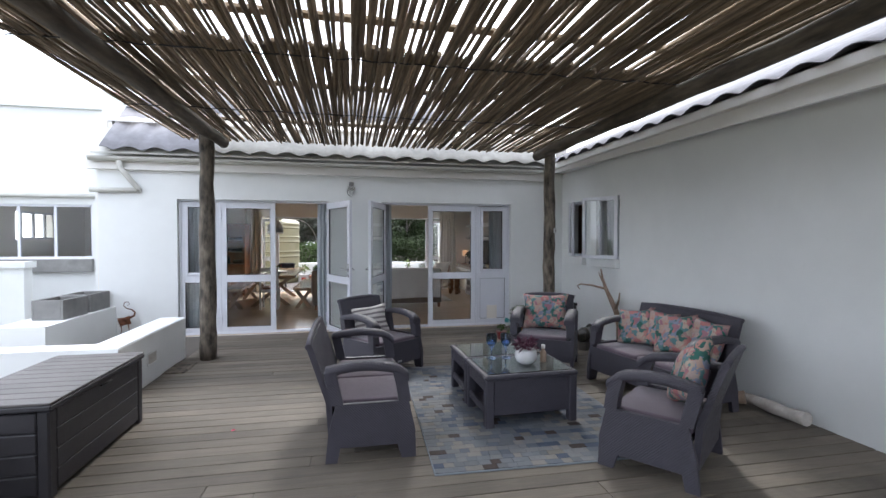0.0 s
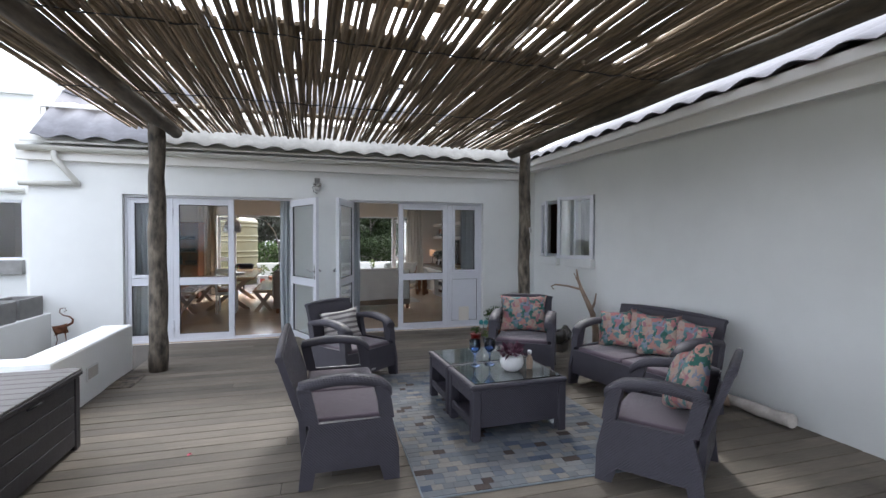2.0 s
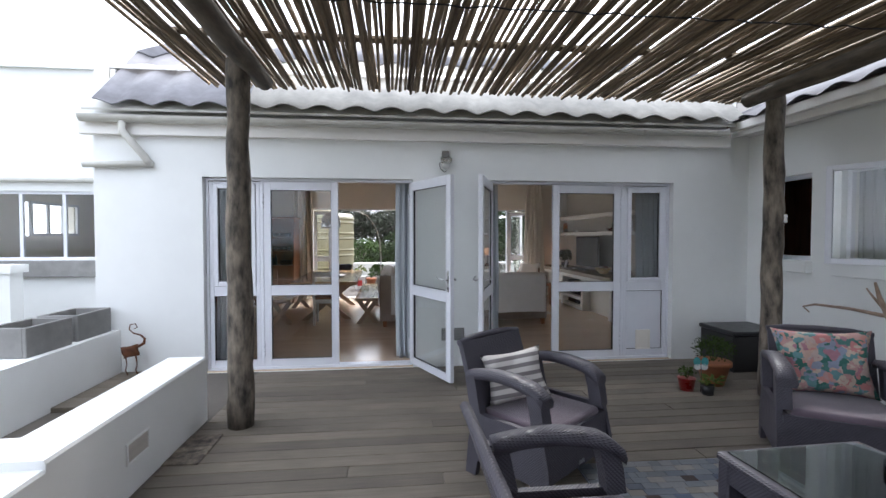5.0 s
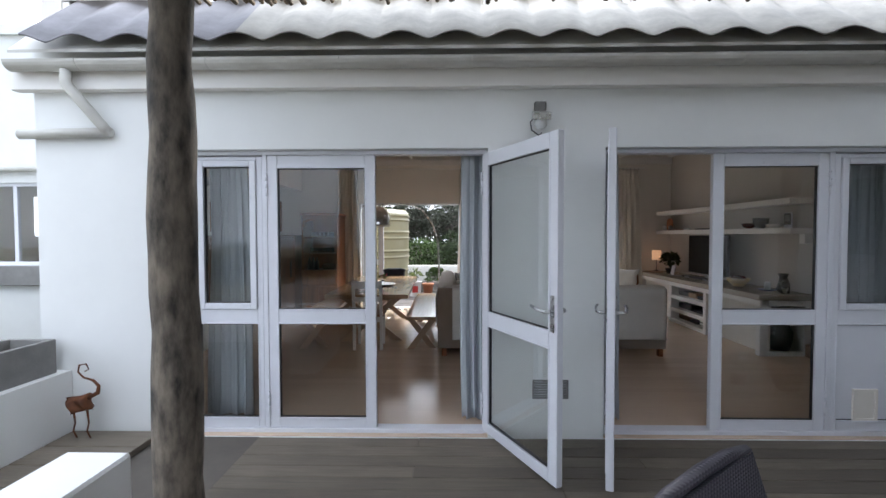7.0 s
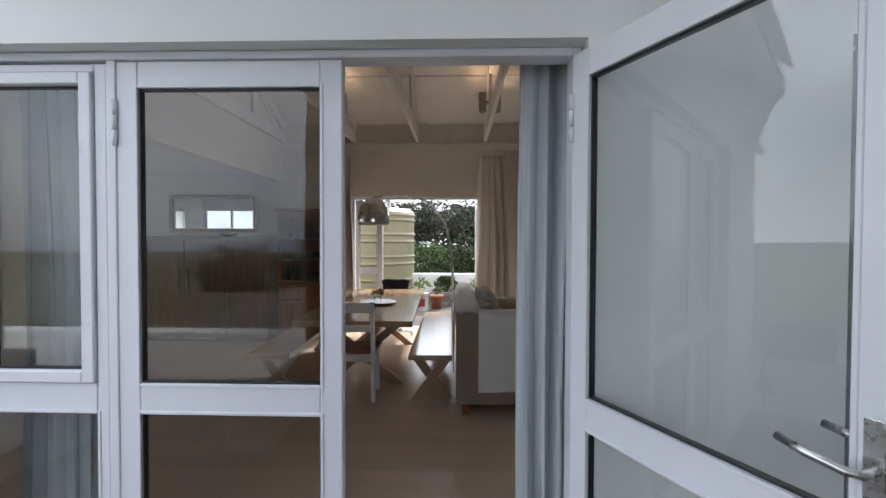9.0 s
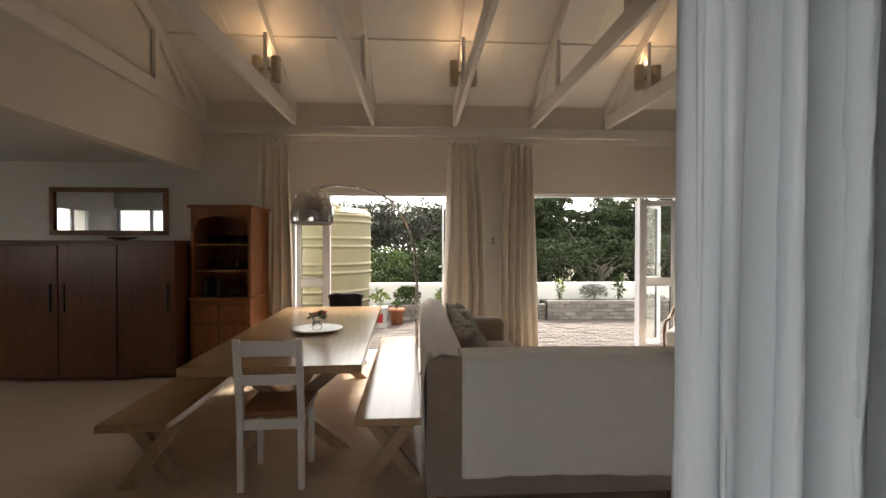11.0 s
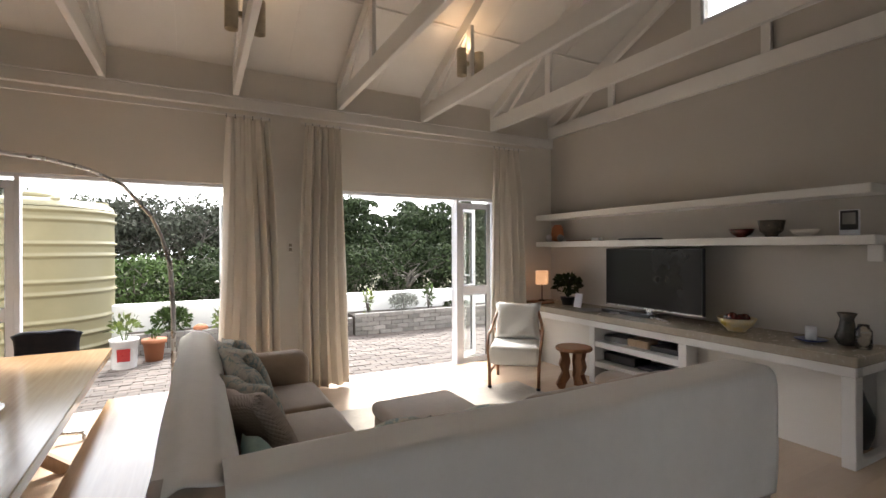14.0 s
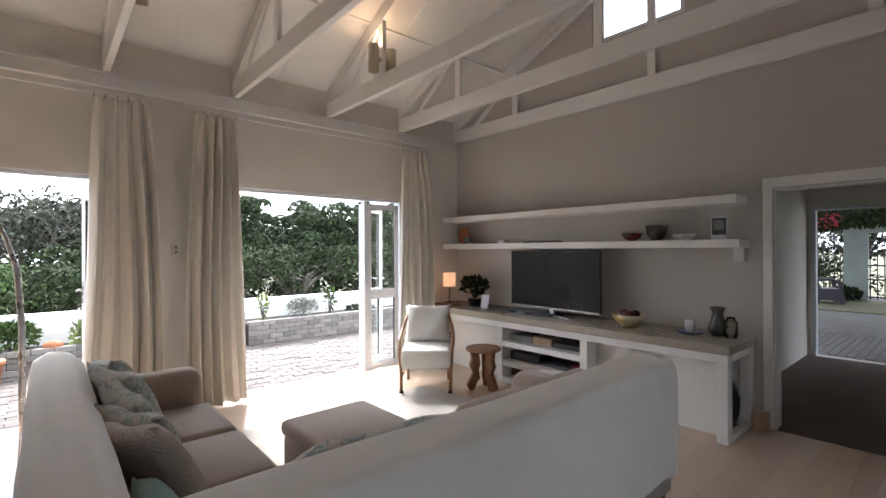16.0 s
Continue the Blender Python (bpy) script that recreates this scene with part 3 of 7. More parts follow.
# ---- doors and windows ----
def glazed(o, x0, x1, z0, z1, solid_panel=False):
    """A pane with its black seal in the xz plane of a leaf."""
    b = B()
    bx(b, x0 - 0.004, x1 + 0.004, 0.018, 0.026, z0 - 0.004, z1 + 0.004)
    g = part("panel" if solid_panel else "pane", b, ALU if solid_panel else GLASS, o)
    g.visible_shadow = solid_panel
    b = B()
    e = 0.006
    for d in ((x0, x0 + e, z0, z1), (x1 - e, x1, z0, z1), (x0 + e, x1 - e, z0, z0 + e), (x0 + e, x1 - e, z1 - e, z1)):
        bx(b, d[0], d[1], 0.010, 0.034, d[2], d[3])
    part("glazing_seal", b, BLACK, o)
    # sloped glazing bead round the pane
    b = B()
    e = 0.012
    for d in ((x0 - e, x0, z0 - e, z1 + e), (x1, x1 + e, z0 - e, z1 + e), (x0, x1, z0 - e, z0), (x0, x1, z1, z1 + e)):
        bx(b, d[0], d[1], -0.004, 0.008, d[2], d[3], bevel=0.002)
    part("glazing_bead", b, ALU, o)


def leaf(name, w, h, mid, parent, m, handle=0, rail=0.08, hinge=0):
    """A glazed aluminium leaf in the xz plane, from x 0 to w, y 0 to 0.045."""
    o = new(name)
    o.parent = parent
    o.matrix_local = m
    b = B()
    half = 0.056
    for d in ((0, rail, 0, h), (w - rail, w, 0, h), (rail, w - rail, 0, rail), (rail, w - rail, h - rail * 1.2, h), (rail, w - rail, mid - half, mid + half)):
        bx(b, d[0], d[1], 0, 0.045, d[2], d[3], bevel=0.004)
    part("frame", b, ALU, o)
    glazed(o, rail, w - rail, rail, mid - half)
    glazed(o, rail, w - rail, mid + half, h - rail * 1.2)
    if hinge:
        x = 0.0 if hinge < 0 else w
        for z in (0.12, h - 0.30):
            b = B()
            for k in range(3):
                lathe(b, [(0.009, 0.0), (0.009, 0.052)], 8, (x, -0.008, z + 0.056 * k))
            part("hinge", b, ALU, o)
    if handle:
        x = rail / 2 if handle < 0 else w - rail / 2
        b = B()
        bx(b, x - 0.018, x + 0.018, -0.007, 0, mid + 0.05, mid + 0.265, bevel=0.003)
        bx(b, x - 0.018, x + 0.018, 0.045, 0.052, mid + 0.05, mid + 0.265, bevel=0.003)
        part("lock_plate", b, STEEL, o)
        b = B()
        for y, e in ((-0.007, -1), (0.052, 1)):
            tube(b, [(x, y, mid + 0.17), (x, y + e * 0.035, mid + 0.17), (x - handle * 0.02, y + e * 0.05, mid + 0.172), (x - handle * 0.08, y + e * 0.056, mid + 0.182), (x - handle * 0.135, y + e * 0.05, mid + 0.192)], 0.009, 8)
        part("door_handle", b, STEEL, o)
    return o


def side_light(w, h, mid, parent, m, panel=False, rail=0.045):
    """A fixed light: a small casement above a low pane or panel."""
    o = new("side_light")
    o.parent = parent
    o.matrix_local = m
    b = B()
    half = 0.056
    for d in ((0, rail, 0, h), (w - rail, w, 0, h), (rail, w - rail, 0, 0.08), (rail, w - rail, h - 0.03, h), (rail, w - rail, mid - half, mid + half)):
        bx(b, d[0], d[1], 0, 0.045, d[2], d[3], bevel=0.004)
    part("frame", b, ALU, o)
    b = B()
    z0, z1, e = mid + half, h - 0.03, 0.047
    x0, x1 = rail + 0.003, w - rail - 0.003
    for d in ((x0, x0 + e, z0, z1), (x1 - e, x1, z0, z1), (x0 + e, x1 - e, z0, z0 + e), (x0 + e, x1 - e, z1 - e, z1)):
        bx(b, d[0], d[1], -0.014, 0.044, d[2] + 0.002, d[3] - 0.002, bevel=0.004)
    part("casement", b, ALU, o)
    glazed(o, x0 + e, x1 - e, z0 + e, z1 - e)
    glazed(o, rail, w - rail, 0.08, mid - half, panel)
    return o


def door_frame(x0, x1, h, y, parent, posts, w=0.05):
    b = B()
    bx(b, x0, x0 + w, y - 0.01, y + 0.08, 0.005, h, bevel=0.003)
    bx(b, x1 - w, x1, y - 0.01, y + 0.08, 0.005, h, bevel=0.003)
    bx(b, x0 + w, x1 - w, y - 0.01, y + 0.08, h - w, h, bevel=0.003)
    bx(b, x0 + w, x1 - w, y - 0.02, y + 0.09, 0.005, 0.035, bevel=0.003)
    for p in posts:
        bx(b, p - 0.018, p + 0.018, y - 0.006, y + 0.075, 0.035, h - w, bevel=0.003)
    part("frame", b, ALU, parent)


d = thing("door_1", "white aluminium glazed doors with one leaf standing open", "door", kind="structure")
door_frame(-1.575, 0.685, 2.138, DOOR_Y, d, (-0.985,), 0.028)
side_light(0.54, 2.065, 0.855, d, pose(-1.545, DOOR_Y, 0.035))
leaf("door_leaf", 0.82, 2.072, 0.855, d, pose(-0.97, DOOR_Y, 0.035), hinge=-1)
leaf("door_leaf", 0.88, 2.072, 0.855, d, pose(0.655, DOOR_Y - 0.02, 0.035, 0, 0, -65), handle=1, hinge=-1)
d = thing("door_2", "white aluminium glazed doors with a pet flap and one leaf open", "door", kind="structure")
door_frame(1.545, 3.825, 2.138, DOOR_Y, d, (3.225,), 0.028)
side_light(0.55, 2.065, 0.855, d, pose(3.245, DOOR_Y, 0.035), panel=True)
leaf("door_leaf", 0.845, 2.072, 0.855, d, pose(2.36, DOOR_Y, 0.035), hinge=1)
leaf("door_leaf", 0.86, 2.072, 0.855, d, pose(1.585, DOOR_Y - 0.02, 0.035, 0, 0, -109), handle=1, hinge=-1)
b = B()
for q in ((3.42, 3.44, 0.11, 0.35), (3.58, 3.60, 0.11, 0.35), (3.44, 3.58, 0.33, 0.35), (3.44, 3.58, 0.11, 0.13)):
    bx(b, q[0], q[1], DOOR_Y + 0.0, DOOR_Y + 0.017, q[2], q[3])
bx(b, 3.44, 3.58, DOOR_Y + 0.008, DOOR_Y + 0.0175, 0.13, 0.33)
part("pet_flap", b, CREAM, d, "small beige pet flap")

for nm, x0, x1, gap, lw in (("door_3", -1.455, 0.795, (-0.985, 0.60), 0.52), ("door_4", 1.605, 3.835, (1.66, 3.285), 0.55)):
    d = thing(nm, "white aluminium garden doors folded open", "door", kind="structure")
    door_frame(x0, x1, 2.148, 13.76, d, (gap[0] if nm == "door_3" else gap[1],), 0.03)
    if nm == "door_3":
        leaf("side_light", 0.40, 2.05, 0.92, d, pose(-1.403, 13.76, 0.035), rail=0.06)
        leaf("door_leaf", 0.75, 2.05, 0.92, d, pose(0.745, 13.79, 0.035, 0, 0, 100), handle=1)
    else:
        leaf("side_light", 0.475, 2.05, 0.92, d, pose(3.306, 13.76, 0.035), rail=0.06)
        leaf("door_leaf", 0.53, 2.05, 0.92, d, pose(3.285, 13.85, 0.035, 0, 0, 28), handle=1)


def window(name, x0, x1, z0, z1, y, m, panes, label, sill=0.0, opened=0.0):
    """A window in the xz plane of its pose."""
    o = thing(name, label, "window", m, kind="structure")
    b = B()
    w = 0.045
    for q in ((x0, x0 + w, z0, z1), (x1 - w, x1, z0, z1), (x0 + w, x1 - w, z0, z0 + w), (x0 + w, x1 - w, z1 - w, z1)):
        bx(b, q[0], q[1], y, y + 0.05, q[2], q[3], bevel=0.003)
    step = (x1 - x0 - 2 * w) / panes
    for k in range(1, panes):
        c = x0 + w + k * step
        bx(b, c - 0.025, c + 0.025, y, y + 0.05, z0 + w, z1 - w, bevel=0.003)
    part("window_frame", b, ALU, o)
    for k in range(0 if opened else panes):
        b = B()
        bx(b, x0 + w + k * step, x0 + w + (k + 1) * step, y + 0.02, y + 0.026, z0 + w, z1 - w)
        part("pane", b, GLASS, o).visible_shadow = False
    if sill:
        b = B()
        bx(b, x0 - 0.02, x1 + 0.02, y - 0.14, y + 0.02, z0 - sill, z0 - 0.003, bevel=0.006)
        part("window_sill", b, PLASTER if name != "window_1" else CONCRETE, o)
    return o


window("window_1", -5.81, -3.89, 1.13, 2.18, 10.24, Matrix(), 3, "white three-light kitchen window with a grey sill", 0.25)
east = pose(WING_X, 0, 0, 0, 0, -90)
w2 = window("window_2", -6.66, -6.03, 1.24, 2.16, 0.06, east, 1, "white casement window standing open above a plaster sill", 0.13, 1)
w3 = window("window_3", -7.60, -6.98, 1.24, 2.16, 0.06, east, 1, "white casement window swung open above a plaster sill", 0.13, 1)


def sash(w, h, parent, m, label=""):
    o = new("open_sash")
    o.parent = parent
    o.matrix_world = m
    b = B()
    e = 0.05
    for q in ((0, e, 0, h), (w - e, w, 0, h), (e, w - e, 0, e), (e, w - e, h - e, h)):
        bx(b, q[0], q[1], 0, 0.04, q[2], q[3], bevel=0.003)
    f = new("sash_frame", mesh("sash_frame", b, ALU))
    f.parent = o
    b = B()
    bx(b, e - 0.003, w - e + 0.003, 0.017, 0.023, e - 0.003, h - e + 0.003)
    g = new("pane", mesh("pane", b, GLASS))
    g.parent = o
    g.visible_shadow = False


bpy.context.view_layer.update()
sash(0.57, 0.91, w2, pose(WING_X - 0.002, 6.045, 1.242, 0, 0, 119))
sash(0.36, 0.91, w3, pose(WING_X - 0.002, 7.585, 1.242, 0, 0, 252))
window("window_4", 10.6, 11.55, 3.72, 4.34, -0.06, pose(TV_X, 0, 0, 0, 0, 90), 1, "small high white gable window")
window("window_5", 11.2, 12.4, 1.5, 2.1, -0.1, pose(-5.8, 0, 0, 0, 0, 90), 3, "small high kitchen window")
bm = walled("y", 5.2, 8.42, 5.9, 6.0, 0, 2.7)
bx(bm, 5.002, 5.9, 5.2, 5.3, 0, 2.7)
bx(bm, 5.002, 5.9, 8.3, 8.42, 0, 2.7)
bx(bm, 5.002, 5.9, 5.3, 8.3, 2.6, 2.7)
structure("wall_wing_room", bm, DARK_WOOD, "dim brown inner walls seen through the wing windows")
d = thing("door_5", "white frame of the open garden doorway", "door", kind="structure")
b = B()
for q in ((9.05, 9.10, 0.03, 2.08), (10.25, 10.30, 0.03, 2.08), (9.10, 10.25, 2.03, 2.08)):
    bx(b, 8.29, 8.40, q[0], q[1], q[2], q[3], bevel=0.003)
part("frame", b, ALU, d)


# ---- terrace ----
OX = -0.12


def out(x, y, z, rx=0, ry=0, rz=0):
    return pose(x + OX, y, z, rx, ry, rz)


def loveseat(w, name, label, cat, group):
    """Woven resin seat facing +y, its width along x, its front feet at y = 0.65."""
    t = thing(name, label, cat, None, group)
    h = w / 2
    for s in (-1, 1):
        side = new("armrest")
        side.parent = t
        side.matrix_local = pose(s * h, 0, 0)
        i = -s
        b = B()
        # outer panel that narrows upward, with an arch between its feet
        prism(b, [(0.03, 0.0), (0.11, 0.0), (0.13, 0.10), (0.52, 0.10), (0.55, 0.0), (0.65, 0.0), (0.645, 0.20), (0.60, 0.40), (0.10, 0.40), (0.05, 0.20)], "x", 0, i * 0.035)
        part("side_panel", b, RATTAN, side)
        b = B()
        prism(b, [(0.53, 0.395), (0.615, 0.395), (0.60, 0.50), (0.575, 0.60), (0.49, 0.60), (0.515, 0.50)], "x", 0, i * 0.085)
        part("arm_post", b, RATTAN, side)
        b = B()
        prism(b, [(0.07, 0.395), (0.15, 0.395), (0.10, 0.62), (0.02, 0.62)], "x", 0, i * 0.06)
        part("rear_post", b, RATTAN, side)
        b = B()
        rows = []
        for k in range(13):
            u = k / 12
            y = 0.03 + 0.57 * u
            z = 0.600 + 0.035 * math.sin(math.pi * min(1, u * 1.1)) - (0.055 * max(0, (u - 0.82) / 0.18) ** 2)
            wd = 0.088 + 0.018 * u
            rows.append([b.verts.new((i * a * wd - s * 0.004, y, z + dz)) for a, dz in ((0, -0.012), (-0.08, 0.018), (0.10, 0.045), (0.90, 0.045), (1.08, 0.018), (1, -0.012))])
        for r, q in zip(rows, rows[1:]):
            for k in range(6):
                b.faces.new((r[k], r[(k + 1) % 6], q[(k + 1) % 6], q[k])).smooth = True
        b.faces.new(rows[0]), b.faces.new(rows[-1][::-1])
        part("arm_top", b, RATTAN, side)
    b = B()
    prism(b, [(0.60, 0.12), (0.63, 0.12), (0.615, 0.36), (0.575, 0.36)], "x", -h + 0.036, h - 0.036)
    part("front_panel", b, RATTAN, t)
    box_part("seat_base", (-h + 0.036, h - 0.036, 0.09, 0.574, 0.28, 0.315), RESIN, t)
    b = B()
    prism(b, [(0.05, 0.12), (0.09, 0.12), (0.07, 0.40), (-0.06, 0.80), (-0.10, 0.79), (0.03, 0.40)], "x", -h + 0.062, h - 0.062)
    part("backrest", b, RATTAN, t)
    b = B()
    tube(b, [(-h + 0.055, -0.083, 0.79), (-h * 0.5, -0.088, 0.81), (0, -0.09, 0.815), (h * 0.5, -0.088, 0.81), (h - 0.055, -0.083, 0.79)], 0.022, 8)
    part("back_rail", b, RESIN, t)
    n = 2 if w > 1 else 1
    cw = (w - 0.15) / n
    for k in range(n):
        b = B()
        x = -w / 2 + 0.075 + k * cw
        bx(b, x + 0.004, x + cw - 0.004, 0.085, 0.60, 0.318, 0.40, bevel=0.028, seg=3)
        for f in b.faces:
            f.smooth = True
        part("seat_cushion", b, PAD, t, "mauve-grey seat cushion")
    if w < 1:
        b = B()
        bx(b, -0.03, 0.03, 0.632, 0.637, 0.14, 0.16)
        part("maker_plate", b, STEEL, t)
    return t


CHAIR_BY_DOOR, CHAIR_BY_POST, CHAIR_BY_WALL = out(1.32, 5.74, 0, 0, 0, -142), out(3.67, 5.62, 0, 0, 0, 148), out(3.515, 2.65, 0, 0, 0, 38)
SEAT_BY_WALL = out(4.465, 4.19, 0, 0, 0, 101)
chair = loveseat(0.74, "garden_armchair", "dark grey woven resin armchair with mauve-grey cushion", "armchair", "woven terrace seats")
chair.matrix_world = CHAIR_BY_DOOR
copy_thing(chair, CHAIR_BY_POST)
copy_thing(chair, CHAIR_BY_WALL)
sofa2 = loveseat(1.28, "garden_loveseat", "dark grey woven resin two-seater with mauve-grey cushions", "loveseat", "woven terrace seats")
sofa2.matrix_world = out(0.97, 3.92, 0, 0, 0, -90)
copy_thing(sofa2, SEAT_BY_WALL)


def throw_pillow(name, w, h, t, m, material, label, group=""):
    b = B()
    pillow(b, w, h, t)
    return solid(name, b, material, label, "cushion", m, group)


STRIPE = mat("grey and cream striped cloth", (0.5, 0.48, 0.46), rough=0.95, scale=30, bump=0.3, bscale=300)
nn, ll = STRIPE.node_tree.nodes, STRIPE.node_tree.links
wv, tcn, rp = nn.new("ShaderNodeTexWave"), nn.new("ShaderNodeTexCoord"), nn.new("ShaderNodeValToRGB")
wv.bands_direction = "Z"
wv.inputs["Scale"].default_value, wv.inputs["Distortion"].default_value = 5.5, 0.4
ll.new(tcn.outputs["Object"], wv.inputs["Vector"])
rp.color_ramp.interpolation = "CONSTANT"
rp.color_ramp.elements[0].color, rp.color_ramp.elements[1].color = (0.20, 0.18, 0.18, 1), (0.58, 0.55, 0.52, 1)
rp.color_ramp.elements[1].position = 0.42
ll.new(wv.outputs["Fac"], rp.inputs[0])
ll.new(rp.outputs[0], nn["Principled BSDF"].inputs["Base Color"])
throw_pillow("striped_cushion", 0.42, 0.34, 0.12, CHAIR_BY_DOOR @ pose(0.04, 0.17, 0.575, 18, 8, -34), STRIPE, "grey and cream striped scatter cushion on the armchair")
throw_pillow("floral_cushion", 0.58, 0.46, 0.13, CHAIR_BY_POST @ pose(0.02, 0.13, 0.615, 16, 2, 2), FLORAL, "large bright floral cushion on the armchair", "floral cushions")
for x, y, r, z in ((0.40, 0.20, 14, 0.585), (0.15, 0.14, -4, 0.60), (-0.10, 0.20, 10, 0.60), (-0.37, 0.14, -7, 0.59)):
    throw_pillow("floral_cushion", 0.43, 0.41, 0.13, SEAT_BY_WALL @ pose(x, y, z, 22, r * 0.6, r), FLORAL, "bright floral cushion on the two-seater", "floral cushions")
throw_pillow("floral_cushion", 0.52, 0.46, 0.14, CHAIR_BY_WALL @ pose(0.10, 0.20, 0.60, 24, 24, 30), FLORAL, "bright floral cushion leaning in the armchair", "floral cushions")

# low table of two halves with glass on top
table = thing("coffee_table", "low dark woven resin table with a glass top", "coffee table", out(2.625, 3.60, 0.012, 0, 0, 2.0))
for y0, y1 in ((0.0, 0.555), (0.575, 1.13)):
    half = new("table_half")
    half.parent = table
    for x in (-0.40, 0.33):
        for y in (y0, y1 - 0.07):
            b = B()
            bx(b, x, x + 0.07, y, y + 0.07, 0.0, 0.385, bevel=0.008)
            part("leg", b, RESIN, half)
    for y in (y0 + 0.01, y1 - 0.035):
        box_part("side_panel", (-0.33, 0.33, y, y + 0.025, 0.10, 0.385), RATTAN, half)
    for x in (-0.395, 0.37):
        box_part("end_panel", (x, x + 0.025, y0 + 0.07, y1 - 0.07, 0.29, 0.385), RATTAN, half)
        box_part("end_panel", (x, x + 0.025, y0 + 0.07, y1 - 0.07, 0.10, 0.16), RATTAN, half)
    box_part("shelf", (-0.37, 0.37, y0 + 0.035, y1 - 0.035, 0.11, 0.125), RESIN, half)
    box_part("top_frame", (-0.41, 0.41, y0 - 0.005, y1 + 0.005, 0.385, 0.425), RATTAN, half, 0.012)
    box_part("glass_top", (-0.37, 0.37, y0 + 0.03, y1 - 0.03, 0.427, 0.433), TABLE_GLASS, half, 0.001, "greenish glass top")


def goblet(m):
    b = B()
    lathe(b, [(0.034, 0), (0.034, 0.004), (0.006, 0.012), (0.006, 0.07), (0.012, 0.08), (0.036, 0.11), (0.038, 0.17), (0.036, 0.17), (0.033, 0.112), (0.004, 0.085)], 18)
    return solid("goblet", b, BLUE_GLASS, "blue glass goblet on the glass table", "goblet", m, "blue goblets")


goblet(pose(2.305, 4.09, 0.446) @ Matrix.Scale(1.3, 4))
goblet(pose(2.44, 4.085, 0.446) @ Matrix.Scale(1.3, 4))


def leaves(bm, centre, spread, n, size, long=2.2, rise=0.3, seed=1, droop=0.0):
    rnd = random.Random(seed)
    for _ in range(n):
        d = Vector((rnd.gauss(0, 1), rnd.gauss(0, 1), rnd.gauss(rise, 0.8))).normalized()
        r = rnd.random() ** 0.4
        c = Vector(centre) + Vector((d.x * spread[0], d.y * spread[1], d.z * spread[2])) * r
        o = (d + Vector((rnd.gauss(0, 0.5), rnd.gauss(0, 0.5), rnd.gauss(0, 0.4) - droop))).normalized()
        s = o.cross(Vector((rnd.gauss(0, 1), rnd.gauss(0, 1), rnd.gauss(0, 1)))).normalized()
        k = size * rnd.uniform(0.6, 1.3)
        p = [c - o * k * long / 2, c + s * k / 2 - o * 0.1 * k, c + o * k * long / 2, c - s * k / 2 - o * 0.1 * k]
        bm.faces.new([bm.verts.new(v) for v in p])
    return bm


def potted(name, label, at, pot_profile, pot_mat, leaf_mat, centre, spread, n, size, seed=1, rise=0.5, long=2.2, stems=5):
    t = thing(name, label, "potted plant", pose(*at))
    b = B()
    lathe(b, pot_profile, 24, caps=True)
    part("pot", b, pot_mat, t)
    top = pot_profile[-1][1]
    rad = max(r for r, z in pot_profile)
    b = B()
    lathe(b, [(0.001, top * 0.9), (rad * 0.8, top * 0.9), (rad * 0.8, top * 0.9 + 0.005), (0.001, top * 0.9 + 0.008)], 16, caps=False)
    part("soil", b, SOIL, t)
    rnd = random.Random(seed)
    b = B()
    for _ in range(stems):
        x, y = rnd.uniform(-1, 1) * spread[0] * 0.7, rnd.uniform(-1, 1) * spread[1] * 0.7
        tube(b, [(0, 0, top * 0.9), (x * 0.4, y * 0.4, (top + centre[2]) / 2), (x, y, centre[2] + spread[2] * 0.5)], [0.006, 0.004, 0.002], 5)
    part("stems", b, leaf_mat, t)
    part("foliage", leaves(B(), centre, spread, n, size, long, rise, seed), leaf_mat, t)
    return t


potted("purple_plant", "purple-leaved plant in a round white pot", (2.55, 3.87, 0.446), [(0.05, 0), (0.085, 0.03), (0.098, 0.07), (0.09, 0.12), (0.08, 0.13), (0.07, 0.125)], WHITE_GLAZE, LEAF_PURPLE, (0, 0, 0.16), (0.12, 0.12, 0.06), 130, 0.03, 3)
bot = thing("sauce_bottle", "small clear bottle with brown contents and white cap", "bottle", pose(2.72, 3.89, 0.446))
b = B()
lathe(b, [(0.024, 0), (0.026, 0.005), (0.026, 0.085), (0.014, 0.105), (0.014, 0.12)], 16)
part("body", b, DRIFTWOOD, bot)
b = B()
lathe(b, [(0.017, 0.12), (0.017, 0.15), (0.013, 0.153)], 16)
part("cap", b, WHITE_GLAZE, bot)

# patchwork rug
rug = thing("patchwork_rug", "faded blue-grey denim patchwork rug on the deck", "rug", pose(1.58, 2.98, 0.001, 0, 0, -1.5))
b = B()
bx(b, 0, 1.72, 0, 2.5, 0.0, 0.009, bevel=0.003)
part("backing", b, RUG_BACK, rug)
rnd = random.Random(5)
patch_mesh = {}
for w in (0.055, 0.07, 0.085, 0.10, 0.12):
    b = B()
    bx(b, 0.001, w - 0.001, 0.001, 0.062, 0.0, 0.0035)
    patch_mesh[w] = mesh("patch", b, RUG_PIECE)
b = B()
y, placed = 0.01, 0
while y < 2.43:
    x = 0.008
    while x < 1.60:
        w = rnd.choice(list(patch_mesh))
        z = 0.0095 + rnd.uniform(0, 0.001)
        if placed < 290:
            o = new("patch", patch_mesh[w])
            o.parent = rug
            o.location = (x, y, z)
            placed += 1
        else:
            bx(b, x + 0.001, x + w - 0.001, y + 0.001, y + 0.062, z, z + 0.0035)
        x += w
    bx(b, x + 0.001, 1.712, y + 0.001, y + 0.062, 0.0095, 0.0125)
    y += 0.0635
